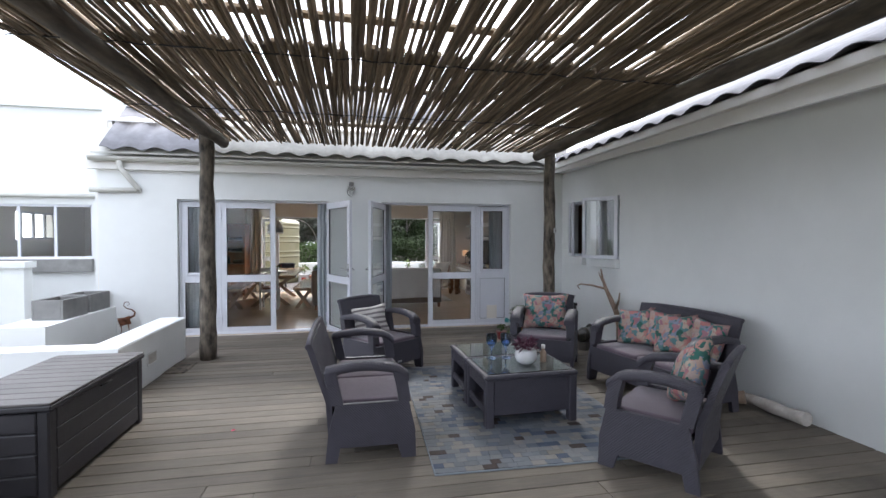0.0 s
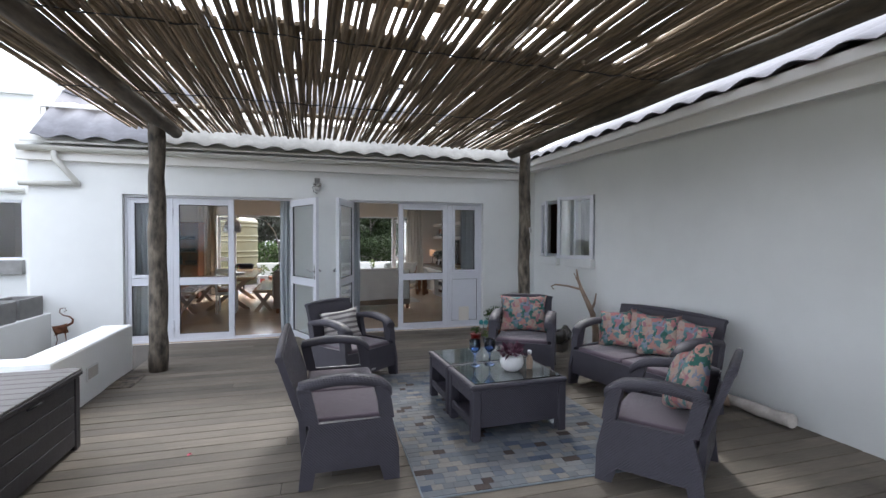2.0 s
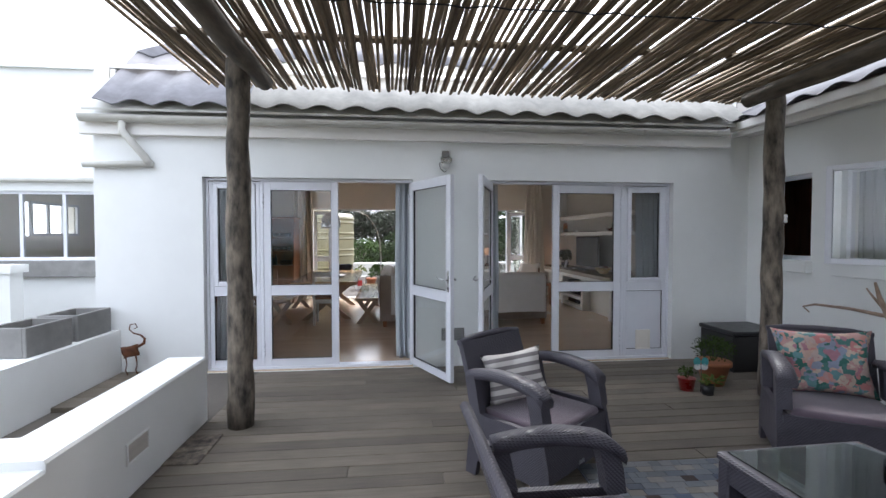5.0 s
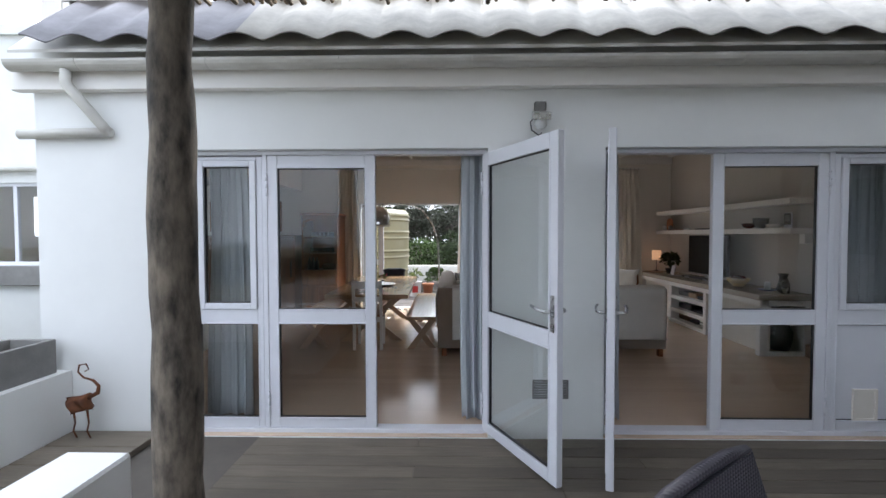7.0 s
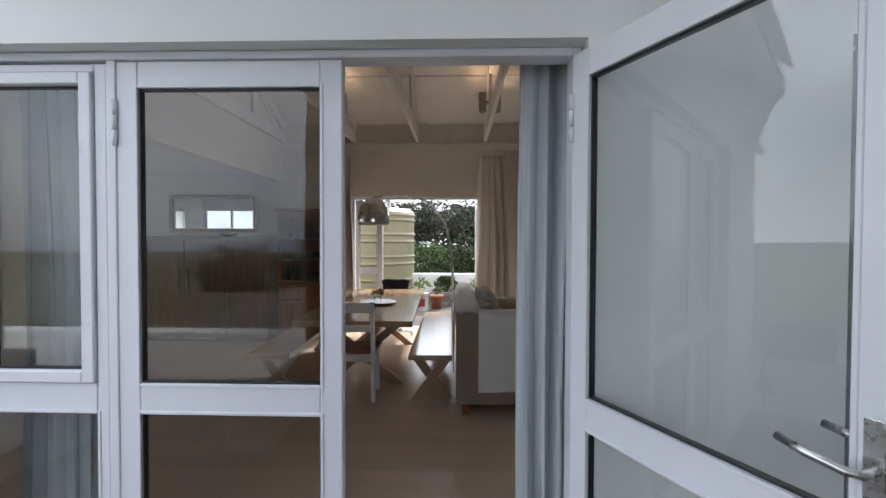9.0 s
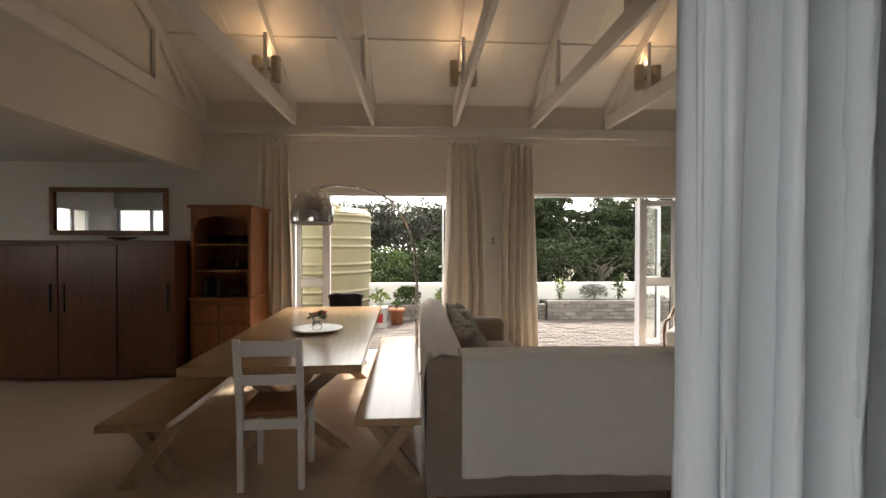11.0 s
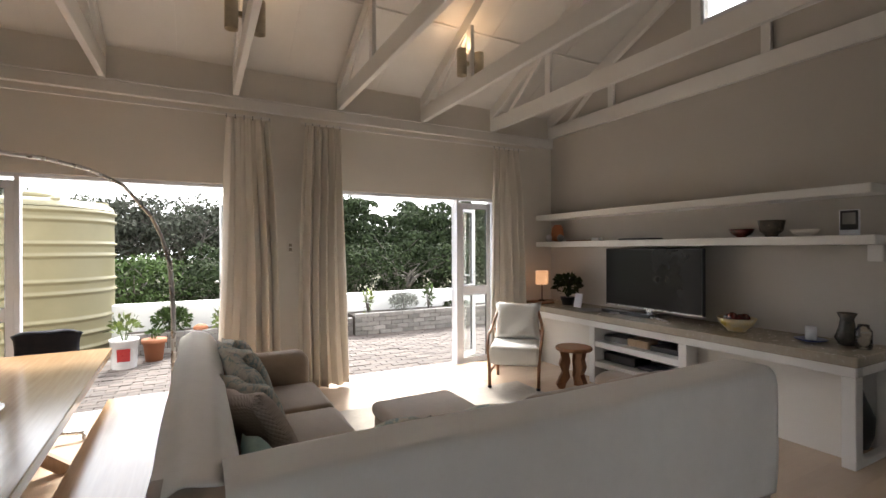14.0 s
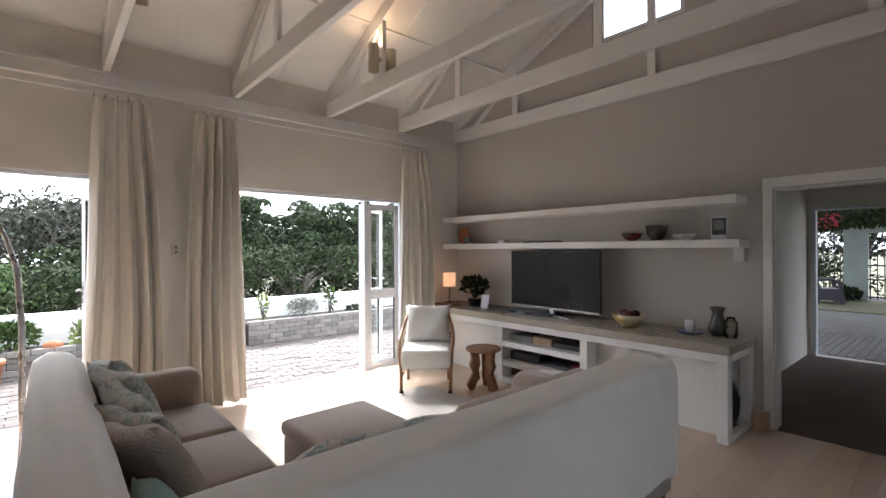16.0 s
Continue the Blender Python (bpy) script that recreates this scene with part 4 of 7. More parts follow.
tagged(part("patchwork", b, RUG_PATCH, rug), "denim patches in blue, grey, cream and brown", kind="stuff")

# deck box
box = thing("deck_storage_box", "dark brown resin deck box with slatted lid", "storage box", out(-1.16, 3.14, 0) @ Matrix.Diagonal((1, 1.1, 0.94, 1)))
box_part("body", (0.015, 0.60, 0.015, 1.085, 0.02, 0.555), BOX_RESIN, box, 0.012)
for y in (0.0, 1.03):
    for x in (0.0, 0.55):
        box_part("corner_post", (x, x + 0.065, y, y + 0.07, 0, 0.56), BOX_RESIN, box, 0.01)
for k in range(4):
    box_part("side_board", (0.07, 0.545, 0.004, 0.02, 0.04 + k * 0.13, 0.16 + k * 0.13), BOX_RESIN, box, 0.006)
    box_part("side_board", (0.594, 0.612, 0.075, 1.025, 0.04 + k * 0.13, 0.165 + k * 0.13), BOX_RESIN, box, 0.004)
lid = new("lid")
lid.parent = box
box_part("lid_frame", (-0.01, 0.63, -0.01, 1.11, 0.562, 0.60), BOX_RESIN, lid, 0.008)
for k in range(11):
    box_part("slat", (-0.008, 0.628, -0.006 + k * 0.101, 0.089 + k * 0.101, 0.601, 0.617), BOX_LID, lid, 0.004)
b = B()
tube(b, [(0.618, 0.50, 0.535), (0.638, 0.505, 0.545), (0.638, 0.595, 0.545), (0.618, 0.60, 0.535)], 0.008, 6)
part("handle", b, BLACK, box)

# low walls and planters
bm = B()
prism(bm, [(-1.33, 0), (-1.04, 0), (-1.04, 0.505), (-1.05, 0.52), (-1.33, 0.52)], "y", 4.78, 6.51)
prism(bm, [(-1.33, 0), (-1.04, 0), (-1.04, 0.465), (-1.05, 0.48), (-1.33, 0.48)], "y", 1.5, 4.78)
bx(bm, -4.6, -1.33, 4.80, 5.04, 0.0, 0.519)
structure("wall_low", bm, PLASTER, "low white plastered terrace wall", "wall")
v = thing("wall_vent", "white louvred air vent in the low wall", "vent", out(-0.92, 5.37, 0.19) @ Matrix.Diagonal((1, 0.8, 1, 1)))
for q in ((0, 0.30, 0, 0.012), (0, 0.30, 0.118, 0.13), (0, 0.014, 0.012, 0.118), (0.286, 0.30, 0.012, 0.118)):
    box_part("frame_bar", (0.0, 0.012, *q), PLASTER, v, 0.002)
for k in range(7):
    b = B()
    bx(b, 0.0, 0.007, 0.014, 0.286, 0.016 + k * 0.0147, 0.025 + k * 0.0147)
    part("slat", b, GREY_PLASTER, v)
bm = B()
bx(bm, -2.98, -2.43, 6.2, WALL_Y - 0.002, 0, 0.50)
structure("wall_planter", bm, PLASTER, "white plastered ledge carrying concrete planters", "wall")
bm = B()
bx(bm, -6.5, -4.12, 8.65, 8.85, 0, 1.05)
bx(bm, -6.5, -4.08, 8.61, 8.89, 1.05, 1.15)
structure("wall_screen", bm, PLASTER, "white screen wall with a coping", "wall")


def trough(m):
    t = thing("concrete_planter", "rectangular grey concrete planter on the white ledge", "planter", m, "concrete planters")
    b = B()
    w, l, h, e = 0.36, 0.50, 0.25, 0.03
    for q in ((-w / 2, -w / 2 + e, 0, l), (w / 2 - e, w / 2, 0, l), (-w / 2 + e, w / 2 - e, 0, e), (-w / 2 + e, w / 2 - e, l - e, l)):
        bx(b, *q, 0, h, bevel=0.005)
    bx(b, -w / 2 + e, w / 2 - e, e, l - e, 0, 0.03)
    part("trough", b, CONCRETE, t)
    b = B()
    bx(b, -w / 2 + e + 0.001, w / 2 - e - 0.001, e + 0.001, l - e - 0.001, 0.031, 0.18)
    part("soil", b, SOIL, t)
    return t


planter = trough(pose(-2.68, 6.68, 0.501, 0, 0, -3))
copy_thing(planter, pose(-2.67, 7.27, 0.501, 0, 0, -1))
b = B()
for k in range(4):
    bx(b, -2.42, -1.75, 6.80 + 0.258 * k, 7.05 + 0.258 * k, 0.001, 0.045, bevel=0.004)
structure("step", b, DECK, "low weathered timber step beside the white ledge", "step")

# metal bird figure by the wall
bird = thing("metal_elephant_figure", "small rusty metal animal figure with a curled trunk", "garden ornament", pose(-2.26, 7.70, 0.046))
b = B()
pillow(b, 0.17, 0.13, 0.10, pose(0, 0, 0.25, 0, -12, 0), n=8)
part("body", b, RUST, bird)
for x in (-0.05, 0.05):
    b = B()
    tube(b, [(x, 0, 0.20), (x + 0.01, 0, 0.11), (x - 0.005, 0, 0.05), (x + 0.02, 0, 0.0)], [0.008, 0.005, 0.006, 0.005], 6)
    part("leg", b, RUST, bird)
b = B()
tube(b, [(0.06, 0, 0.29), (0.13, 0, 0.33), (0.14, 0, 0.38), (0.10, 0, 0.42), (0.03, 0, 0.44), (-0.01, 0, 0.48), (0.0, 0, 0.53), (0.05, 0, 0.54), (0.07, 0, 0.50), (0.04, 0, 0.485)], [0.014, 0.016, 0.012, 0.009, 0.007, 0.006, 0.006, 0.005, 0.004, 0.004], 7)
part("trunk", b, RUST, bird)

# thermometer on a post and butterfly stake among the pots
th = thing("thermometer", "small white thermometer fixed to the log post", "thermometer", pose(4.012, 6.455, 1.62, 0, 0, 35))
box_part("case", (-0.022, 0.022, -0.022, 0.0, 0, 0.075), WHITE_GLAZE, th, 0.004)
box_part("scale_window", (-0.010, 0.010, -0.0235, -0.0222, 0.02, 0.05), CONCRETE, th, 0)
fly = thing("butterfly_stake", "turquoise and white butterfly ornament on a thin stake", "garden ornament", pose(3.40, 6.70, 0, 0, 0, -15))
b = B()
tube(b, [(0, 0, 0.0), (0.004, 0, 0.14), (0, 0, 0.27)], 0.004, 6)
part("stake", b, BLACK, fly)
TURQUOISE = mat("turquoise enamel", (0.08, 0.36, 0.36), (0.05, 0.26, 0.27), rough=0.35, scale=20, bump=0.05)
for sgn in (-1, 1):
    for k, (dx, dz, hgt, mt) in enumerate(((0.035, 0.045, 0.055, TURQUOISE), (0.03, -0.005, 0.04, WHITE_GLAZE))):
        b = B()
        lathe(b, [(0.001, -0.002), (0.9, -0.002), (1.0, 0.0), (0.9, 0.002), (0.001, 0.002)], 14, caps=False)
        for v in b.verts:
            v.co = Vector((sgn * dx + v.co.x * 0.034, v.co.z, 0.25 + dz + v.co.y * hgt * 0.8))
        part("wing", b, mt, fly)

# posts and beams of the pergola
def log(name, pts, radii, material, parent, seed, label=""):
    rnd = random.Random(seed)
    b = B()
    tube(b, [(p[0] + rnd.uniform(-0.008, 0.008), p[1] + rnd.uniform(-0.008, 0.008), p[2] + rnd.uniform(-0.006, 0.006)) for p in pts], [r * rnd.uniform(0.93, 1.07) for r in radii], 16)
    return part(name, b, material, parent, label)


pergola = thing("pergola", "brown pole pergola on round log posts and beams", "pergola", kind="structure")
for x, y, r, s in ((-0.725, 6.36, 0.09, 1), (3.96, 6.52, 0.082, 2), (-0.80, -2.2, 0.083, 3), (3.96, -2.2, 0.07, 4)):
    n = 18
    log("post", [(x, y, 0.0 + 2.86 * k / n) for k in range(n + 1)], [r * (1.12 - 0.2 * k / n) for k in range(n + 1)], LOG, pergola, s)
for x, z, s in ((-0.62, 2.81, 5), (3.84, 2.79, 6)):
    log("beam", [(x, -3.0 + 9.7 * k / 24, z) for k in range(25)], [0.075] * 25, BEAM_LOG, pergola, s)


# ---- living room ----
def curtain(name, x0, x1, y, z0, z1, folds, depth, material, label, flare=1.15, seed=1, rail=True):
    rnd = random.Random(seed)
    t = thing(name, label, "curtain", pose((x0 + x1) / 2, y, 0))
    ph = [rnd.uniform(0, 6) for _ in range(4)]
    nu, nv, w = folds * 14, 28, x1 - x0
    b = B()
    rows = []
    for j in range(nv + 1):
        v = j / nv
        row = []
        for i in range(nu + 1):
            u = i / nu
            wide = 1 + (flare - 1) * v ** 0.8
            a = 2 * math.pi * folds * u + 0.9 * math.sin(3 * u + ph[0]) + 1.1 * v * math.sin(6 * u + ph[1]) + 0.5 * math.sin(5 * v + ph[2])
            fade = min(1, v * 5)
            dep = depth * (0.25 + 0.75 * fade) * (0.75 + 0.45 * math.sin(5 * u + 2 * v + ph[2]))
            gather = 0.009 * (1 - fade) * math.sin(2 * math.pi * folds * 2.5 * u)
            crease = 0.012 * fade * math.sin(2.3 * a + ph[3] + 3 * v)
            sway = 0.02 * math.sin(2.2 * v + ph[1]) * v
            row.append(b.verts.new(((u - 0.5) * w * wide + sway + 0.016 * fade * math.sin(2 * a), dep * math.sin(a) + crease + gather + 0.015 * math.sin(4 * v + ph[3]), z1 + (z0 - z1) * v + 0.012 * v * math.sin(a * 0.7))))
        rows.append(row)
    for r, q in zip(rows, rows[1:]):
        for i in range(nu):
            b.faces.new((r[i], r[i + 1], q[i + 1], q[i])).smooth = True
    o = part("cloth", b, material, t)
    s = o.modifiers.new("thick", "SOLIDIFY")
    s.thickness = 0.006
    if rail:
        for k in range(folds + 1):
            b = B()
            x = -w / 2 + w * k / folds
            tube(b, [(x, 0, z1 - 0.01), (x, 0.01, z1 + 0.03)], 0.006, 5)
            part("hook", b, STEEL, t)
    return t


for k, (x0, x1) in enumerate(((-1.83, -1.43), (0.60, 0.99), (1.34, 1.70), (3.69, 4.07))):
    curtain("curtain", x0, x1, 13.52, 0.06, 2.77, 5, 0.085, CURTAIN, "long cream linen curtain drawn aside beside the garden doors", 1.5, k + 3)
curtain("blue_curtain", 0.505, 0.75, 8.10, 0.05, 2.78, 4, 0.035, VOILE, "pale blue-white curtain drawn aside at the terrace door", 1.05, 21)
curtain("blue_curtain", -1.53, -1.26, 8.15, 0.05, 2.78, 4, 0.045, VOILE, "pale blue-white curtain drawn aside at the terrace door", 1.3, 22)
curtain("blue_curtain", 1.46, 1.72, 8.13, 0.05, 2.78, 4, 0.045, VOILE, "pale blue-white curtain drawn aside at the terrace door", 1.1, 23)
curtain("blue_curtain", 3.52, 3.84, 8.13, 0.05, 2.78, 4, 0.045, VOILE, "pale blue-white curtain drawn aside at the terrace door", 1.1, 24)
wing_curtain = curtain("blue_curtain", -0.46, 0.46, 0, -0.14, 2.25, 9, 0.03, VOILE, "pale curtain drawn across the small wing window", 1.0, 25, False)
wing_curtain.matrix_world = pose(5.2, 6.55, 0, 0, 0, 90)
for y in (13.56, 8.13):
    b = B()
    bx(b, -1.9, 1.0, y - 0.012, y + 0.012, 2.795, 2.815)
    bx(b, 1.3, 4.2, y - 0.012, y + 0.012, 2.795, 2.815)
    solid("curtain_rail", b, PAINT, "white curtain rail under the wall plate", "curtain rail", kind="structure")


def trestle(w, h, thick, material, parent, y):
    """An X of two crossed boards, w wide and h high, at y."""
    for s in (-1, 1):
        b = B()
        prism(b, [(-s * w / 2 - thick * 0.6, 0), (-s * w / 2 + thick * 0.6, 0), (s * w / 2 + thick * 0.6, h), (s * w / 2 - thick * 0.6, h)], "y", y + (0.0 if s > 0 else 0.052), y + (0.05 if s > 0 else 0.10))
        part("crossed_leg", b, material, parent)


dining = thing("dining_table", "long honey-coloured wooden table on crossed trestle legs", "dining table", pose(-0.69, 10.40, FLOOR, 0, 0, 2.0))
box_part("tabletop", (-0.545, 0.545, 0, 2.66, 0.645, 0.70), TABLE_WOOD, dining, 0.004)
for y in (0.38, 2.05):
    trestle(0.74, 0.60, 0.10, LEG_WOOD, dining, y)
    box_part("cross_bar", (-0.45, 0.45, y, y + 0.10, 0.59, 0.644), LEG_WOOD, dining)
box_part("stretcher", (-0.05, 0.05, 0.48, 2.05, 0.27, 0.33), LEG_WOOD, dining)


def bench(m):
    t = thing("bench", "long wooden bench with crossed legs", "bench", m, "benches at the dining table")
    box_part("seat", (-0.19, 0.19, 0, 2.32, 0.405, 0.45), TABLE_WOOD, t, 0.004)
    for y in (0.18, 2.0):
        trestle(0.28, 0.375, 0.075, LEG_WOOD, t, y)
        box_part("cleat", (-0.16, 0.16, y, y + 0.10, 0.376, 0.404), LEG_WOOD, t)
    return t


first = bench(pose(0.03, 10.19, FLOOR, 0, 0, 0.6))
copy_thing(first, pose(-1.37, 10.17, FLOOR, 0, 0, 1.5))

wc = thing("white_chair", "white painted wooden chair with a brown woven seat", "chair", pose(-0.655, 10.29, FLOOR, 0, 0, 2))
for x in (-0.19, 0.155):
    b = B()
    prism(b, [(0, 0), (0.038, 0), (0.03, 0.45), (-0.045, 0.90), (-0.078, 0.90), (-0.008, 0.45)], "x", x, x + 0.035)
    part("back_post", b, PAINT, wc)
    box_part("leg", (x + (0.01 if x < 0 else -0.01), x + (0.045 if x < 0 else 0.025), 0.345, 0.38, 0, 0.42), PAINT, wc)
for z0, z1, y in ((0.80, 0.89, -0.065), (0.63, 0.69, -0.043), (0.36, 0.42, -0.002)):
    box_part("back_slat", (-0.155, 0.155, y, y + 0.022, z0, z1), PAINT, wc)
for x in (-0.178, 0.145):
    box_part("side_rail", (x, x + 0.022, 0.03, 0.36, 0.36, 0.42), PAINT, wc)
box_part("front_rail", (-0.16, 0.16, 0.35, 0.372, 0.36, 0.42), PAINT, wc)
box_part("seat", (-0.20, 0.20, 0.03, 0.41, 0.422, 0.455), STOOL_WOOD, wc, 0.01, "brown woven seat")

dish = thing("platter", "round pewter platter with a small posy of flowers", "platter", pose(-0.66, 11.55, 0.731))
b = B()
lathe(b, [(0.10, 0), (0.12, 0.004), (0.21, 0.018), (0.215, 0.022), (0.205, 0.024), (0.12, 0.010), (0.001, 0.008)], 40, caps=False)
part("plate", b, PLATE, dish)
b = B()
lathe(b, [(0.035, 0.009), (0.045, 0.04), (0.035, 0.08), (0.03, 0.08), (0.04, 0.04), (0.03, 0.012)], 18, caps=False)
part("glass_vase", b, GLASS, dish)
part("foliage", leaves(B(), (0, 0, 0.12), (0.09, 0.09, 0.05), 60, 0.022, 2, 0.4, 6), LEAF_LIME, dish)
part("blossom", leaves(B(), (0.02, 0, 0.13), (0.08, 0.08, 0.04), 26, 0.02, 1.2, 0.6, 8), PETAL, dish)


def soft_box(name, dims, material, parent, r=0.05, label="", seg=3, crown=0.0):
    b = B()
    bx(b, *dims, bevel=r, seg=seg)
    x0, x1, y0, y1, z0, z1 = dims
    for v in b.verts:
        if crown and v.co.z > (z0 + z1) / 2:
            u, w = 2 * (v.co.x - x0) / (x1 - x0) - 1, 2 * (v.co.y - y0) / (y1 - y0) - 1
            v.co.z += crown * (1 - u * u) * (1 - w * w)
    for f in b.faces:
        f.smooth = True
    o = part(name, b, material, parent, label)
    return o


sofa = thing("corner_sofa", "taupe corner sofa with its back under off-white throws", "sofa", pose(0, 0, FLOOR))
# back along the dining side
b = B()
prof = [(0.25, 0.10), (0.245, 0.70), (0.265, 0.79), (0.33, 0.83), (0.42, 0.81), (0.47, 0.74), (0.50, 0.45), (0.50, 0.10)]
prism(b, prof, "y", 10.30, 12.60)
for f in b.faces:
    f.smooth = len(f.verts) == 4
part("backrest", b, SOFA, sofa)
b = B()
prism(b, [(10.0, 0.10), (9.985, 0.70), (9.985, 0.79), (10.01, 0.828), (10.18, 0.828), (10.22, 0.78), (10.26, 0.60), (10.27, 0.10)], "x", 0.25, 3.0)
for f in b.faces:
    f.smooth = len(f.verts) == 4
part("backrest", b, SOFA, sofa)
soft_box("seat_base", (0.50, 1.14, 10.26, 12.36, 0.10, 0.28), SOFA, sofa, 0.03)
soft_box("seat_base", (1.14, 2.98, 10.26, 11.0, 0.10, 0.28), SOFA, sofa, 0.03)
for y0, y1 in ((11.05, 11.70), (11.71, 12.34)):
    soft_box("seat_cushion", (0.50, 1.17, y0, y1, 0.28, 0.44), SOFA, sofa, 0.05, crown=0.02)
soft_box("seat_cushion", (0.50, 1.17, 10.28, 11.04, 0.28, 0.44), SOFA, sofa, 0.05, crown=0.02)
for x0, x1 in ((1.18, 1.95), (1.96, 2.74)):
    soft_box("seat_cushion", (x0, x1, 10.28, 11.02, 0.28, 0.44), SOFA, sofa, 0.05, crown=0.02)
for x0, x1 in ((1.70, 2.22), (2.23, 2.74)):
    soft_box("back_cushion", (x0, x1, 10.27, 10.46, 0.45, 0.77), SOFA, sofa, 0.07, crown=0.015)
soft_box("arm", (0.50, 1.14, 12.33, 12.60, 0.10, 0.66), SOFA, sofa, 0.09)
soft_box("arm", (2.75, 3.0, 10.28, 11.02, 0.10, 0.62), SOFA, sofa, 0.09)
for x, y in ((0.30, 10.02), (2.92, 10.02), (1.6, 10.02), (0.30, 12.55), (1.05, 12.50), (2.9, 10.9)):
    box_part("foot", (x, x + 0.06, y, y + 0.06, 0, 0.10), HUTCH_WOOD, sofa, 0.006, "reddish wooden foot")


def drape(fn, nu, nv, material, name, label, thick=0.008):
    b = B()
    rows = [[b.verts.new(fn(i / nu, j / nv)) for j in range(nv + 1)] for i in range(nu + 1)]
    for r, q in zip(rows, rows[1:]):
        for j in range(nv):
            b.faces.new((r[j], r[j + 1], q[j + 1], q[j])).smooth = True
    o = solid(name, b, material, label, "throw")
    s = o.modifiers.new("thick", "SOLIDIFY")
    s.thickness, s.offset = thick, 1.0
    return o


def along(path, s):
    d = [0.0]
    for p, q in zip(path, path[1:]):
        d.append(d[-1] + math.dist(p, q))
    s *= d[-1]
    for k in range(len(path) - 1):
        if s <= d[k + 1] + 1e-9:
            f = (s - d[k]) / (d[k + 1] - d[k])
            return [a + (c - a) * f for a, c in zip(path[k], path[k + 1])]
    return list(path[-1])


def near_throw(u, v):
    y, z = along([(9.978, 0.21), (9.962, 0.45), (9.962, 0.76), (9.970, 0.815), (9.998, 0.845), (10.19, 0.845), (10.235, 0.80), (10.262, 0.60)], v)
    fold = 0.012 * math.sin(26 * u + 2 * math.sin(3 * u)) * max(0, 1 - 2.2 * v)
    slack = 0.006 * math.sin(5 * u + 3 * v) * math.sin(7 * v) + 0.004 * math.sin(31 * u + 6 * v) * math.sin(3.1 * v)
    return (0.43 + 2.54 * u, y - abs(fold) - abs(slack) - 0.004, z + FLOOR + 0.012 * math.sin(9 * u) * (1 - v))


drape(near_throw, 90, 72, THROW, "sofa_throw", "off-white cotton throw hanging over the sofa back")


def side_throw(u, v):
    x, z = along([(0.236, 0.34), (0.236, 0.70), (0.255, 0.80), (0.33, 0.846), (0.425, 0.825), (0.485, 0.745), (0.51, 0.60)], v)
    crease = 0.006 * math.sin(9 * u + 4 * v) ** 2 * math.sin(3.1 * v)
    return (x - 0.004 * abs(math.sin(20 * u)) * (1 - v) - crease, 10.06 + 2.56 * u, z + FLOOR)


drape(side_throw, 60, 48, THROW, "sofa_throw", "off-white cotton throw spread over the sofa back")

PALE_PRINT = palette("pale blue-green leafy print", [(0.66, 0.64, 0.55), (0.44, 0.52, 0.50), (0.70, 0.66, 0.57), (0.64, 0.61, 0.52), (0.34, 0.43, 0.42), (0.68, 0.64, 0.56)], scale=34)
TAUPE_CLOTH = mat("ribbed taupe cloth", (0.47, 0.40, 0.35), (0.42, 0.355, 0.31), rough=0.95, scale=12, bump=0.5, bscale=200, weave=20)
TEAL_CLOTH = mat("teal knitted cloth", (0.30, 0.44, 0.43), (0.24, 0.36, 0.36), rough=0.95, scale=30, bump=0.6, bscale=200)
for y, z, r, mt, w, l in ((12.14, 0.69, -80, PALE_PRINT, 0.44, "pale printed scatter cushion on the sofa"), (11.90, 0.68, -68, PALE_PRINT, 0.46, "pale printed scatter cushion on the sofa"),
                          (11.60, 0.65, -74, PALE_PRINT, 0.46, "pale printed scatter cushion on the sofa"), (11.34, 0.62, -60, PALE_PRINT, 0.42, "pale printed scatter cushion on the sofa"),
                          (11.10, 0.60, -70, TAUPE_CLOTH, 0.50, "ribbed taupe scatter cushion on the sofa"), (10.66, 0.53, -80, TEAL_CLOTH, 0.38, "teal knitted scatter cushion on the sofa")):
    throw_pillow("scatter_cushion", w, w, 0.12, pose(0.64, y, z, 26, 10 * math.sin(y * 5), r), mt, l, "scatter cushions")
for x, r in ((0.97, 8), (1.40, -8)):
    throw_pillow("scatter_cushion", 0.50, 0.42, 0.15, pose(x, 10.44, 0.61, 24, 6 * math.sin(4 * x), r), PALE_PRINT, "pale printed scatter cushion against the sofa back", "scatter cushions")

ottoman = thing("ottoman", "taupe upholstered footstool on short black feet", "ottoman", pose(1.76, 11.49, FLOOR, 0, 0, 1))
soft_box("body", (-0.30, 0.30, -0.30, 0.30, 0.05, 0.30), SOFA, ottoman, 0.03)
soft_box("cushion", (-0.315, 0.315, -0.32, 0.32, 0.285, 0.385), SOFA, ottoman, 0.04, crown=0.02)
for x in (-0.28, 0.23):
    for y in (-0.28, 0.23):
        box_part("foot", (x, x + 0.05, y, y + 0.05, 0, 0.05), BLACK, ottoman)
RUG_IN = mat("flat cream-grey rug", (0.42, 0.38, 0.33), (0.36, 0.33, 0.29), rough=1, scale=25, bump=0.6, bscale=300)
b = B()
bx(b, 1.25, 3.45, 10.9, 12.75, FLOOR + 0.001, FLOOR + 0.012, bevel=0.004)
solid("living_room_rug", b, RUG_IN, "flat cream-grey rug between sofa and television", "rug")

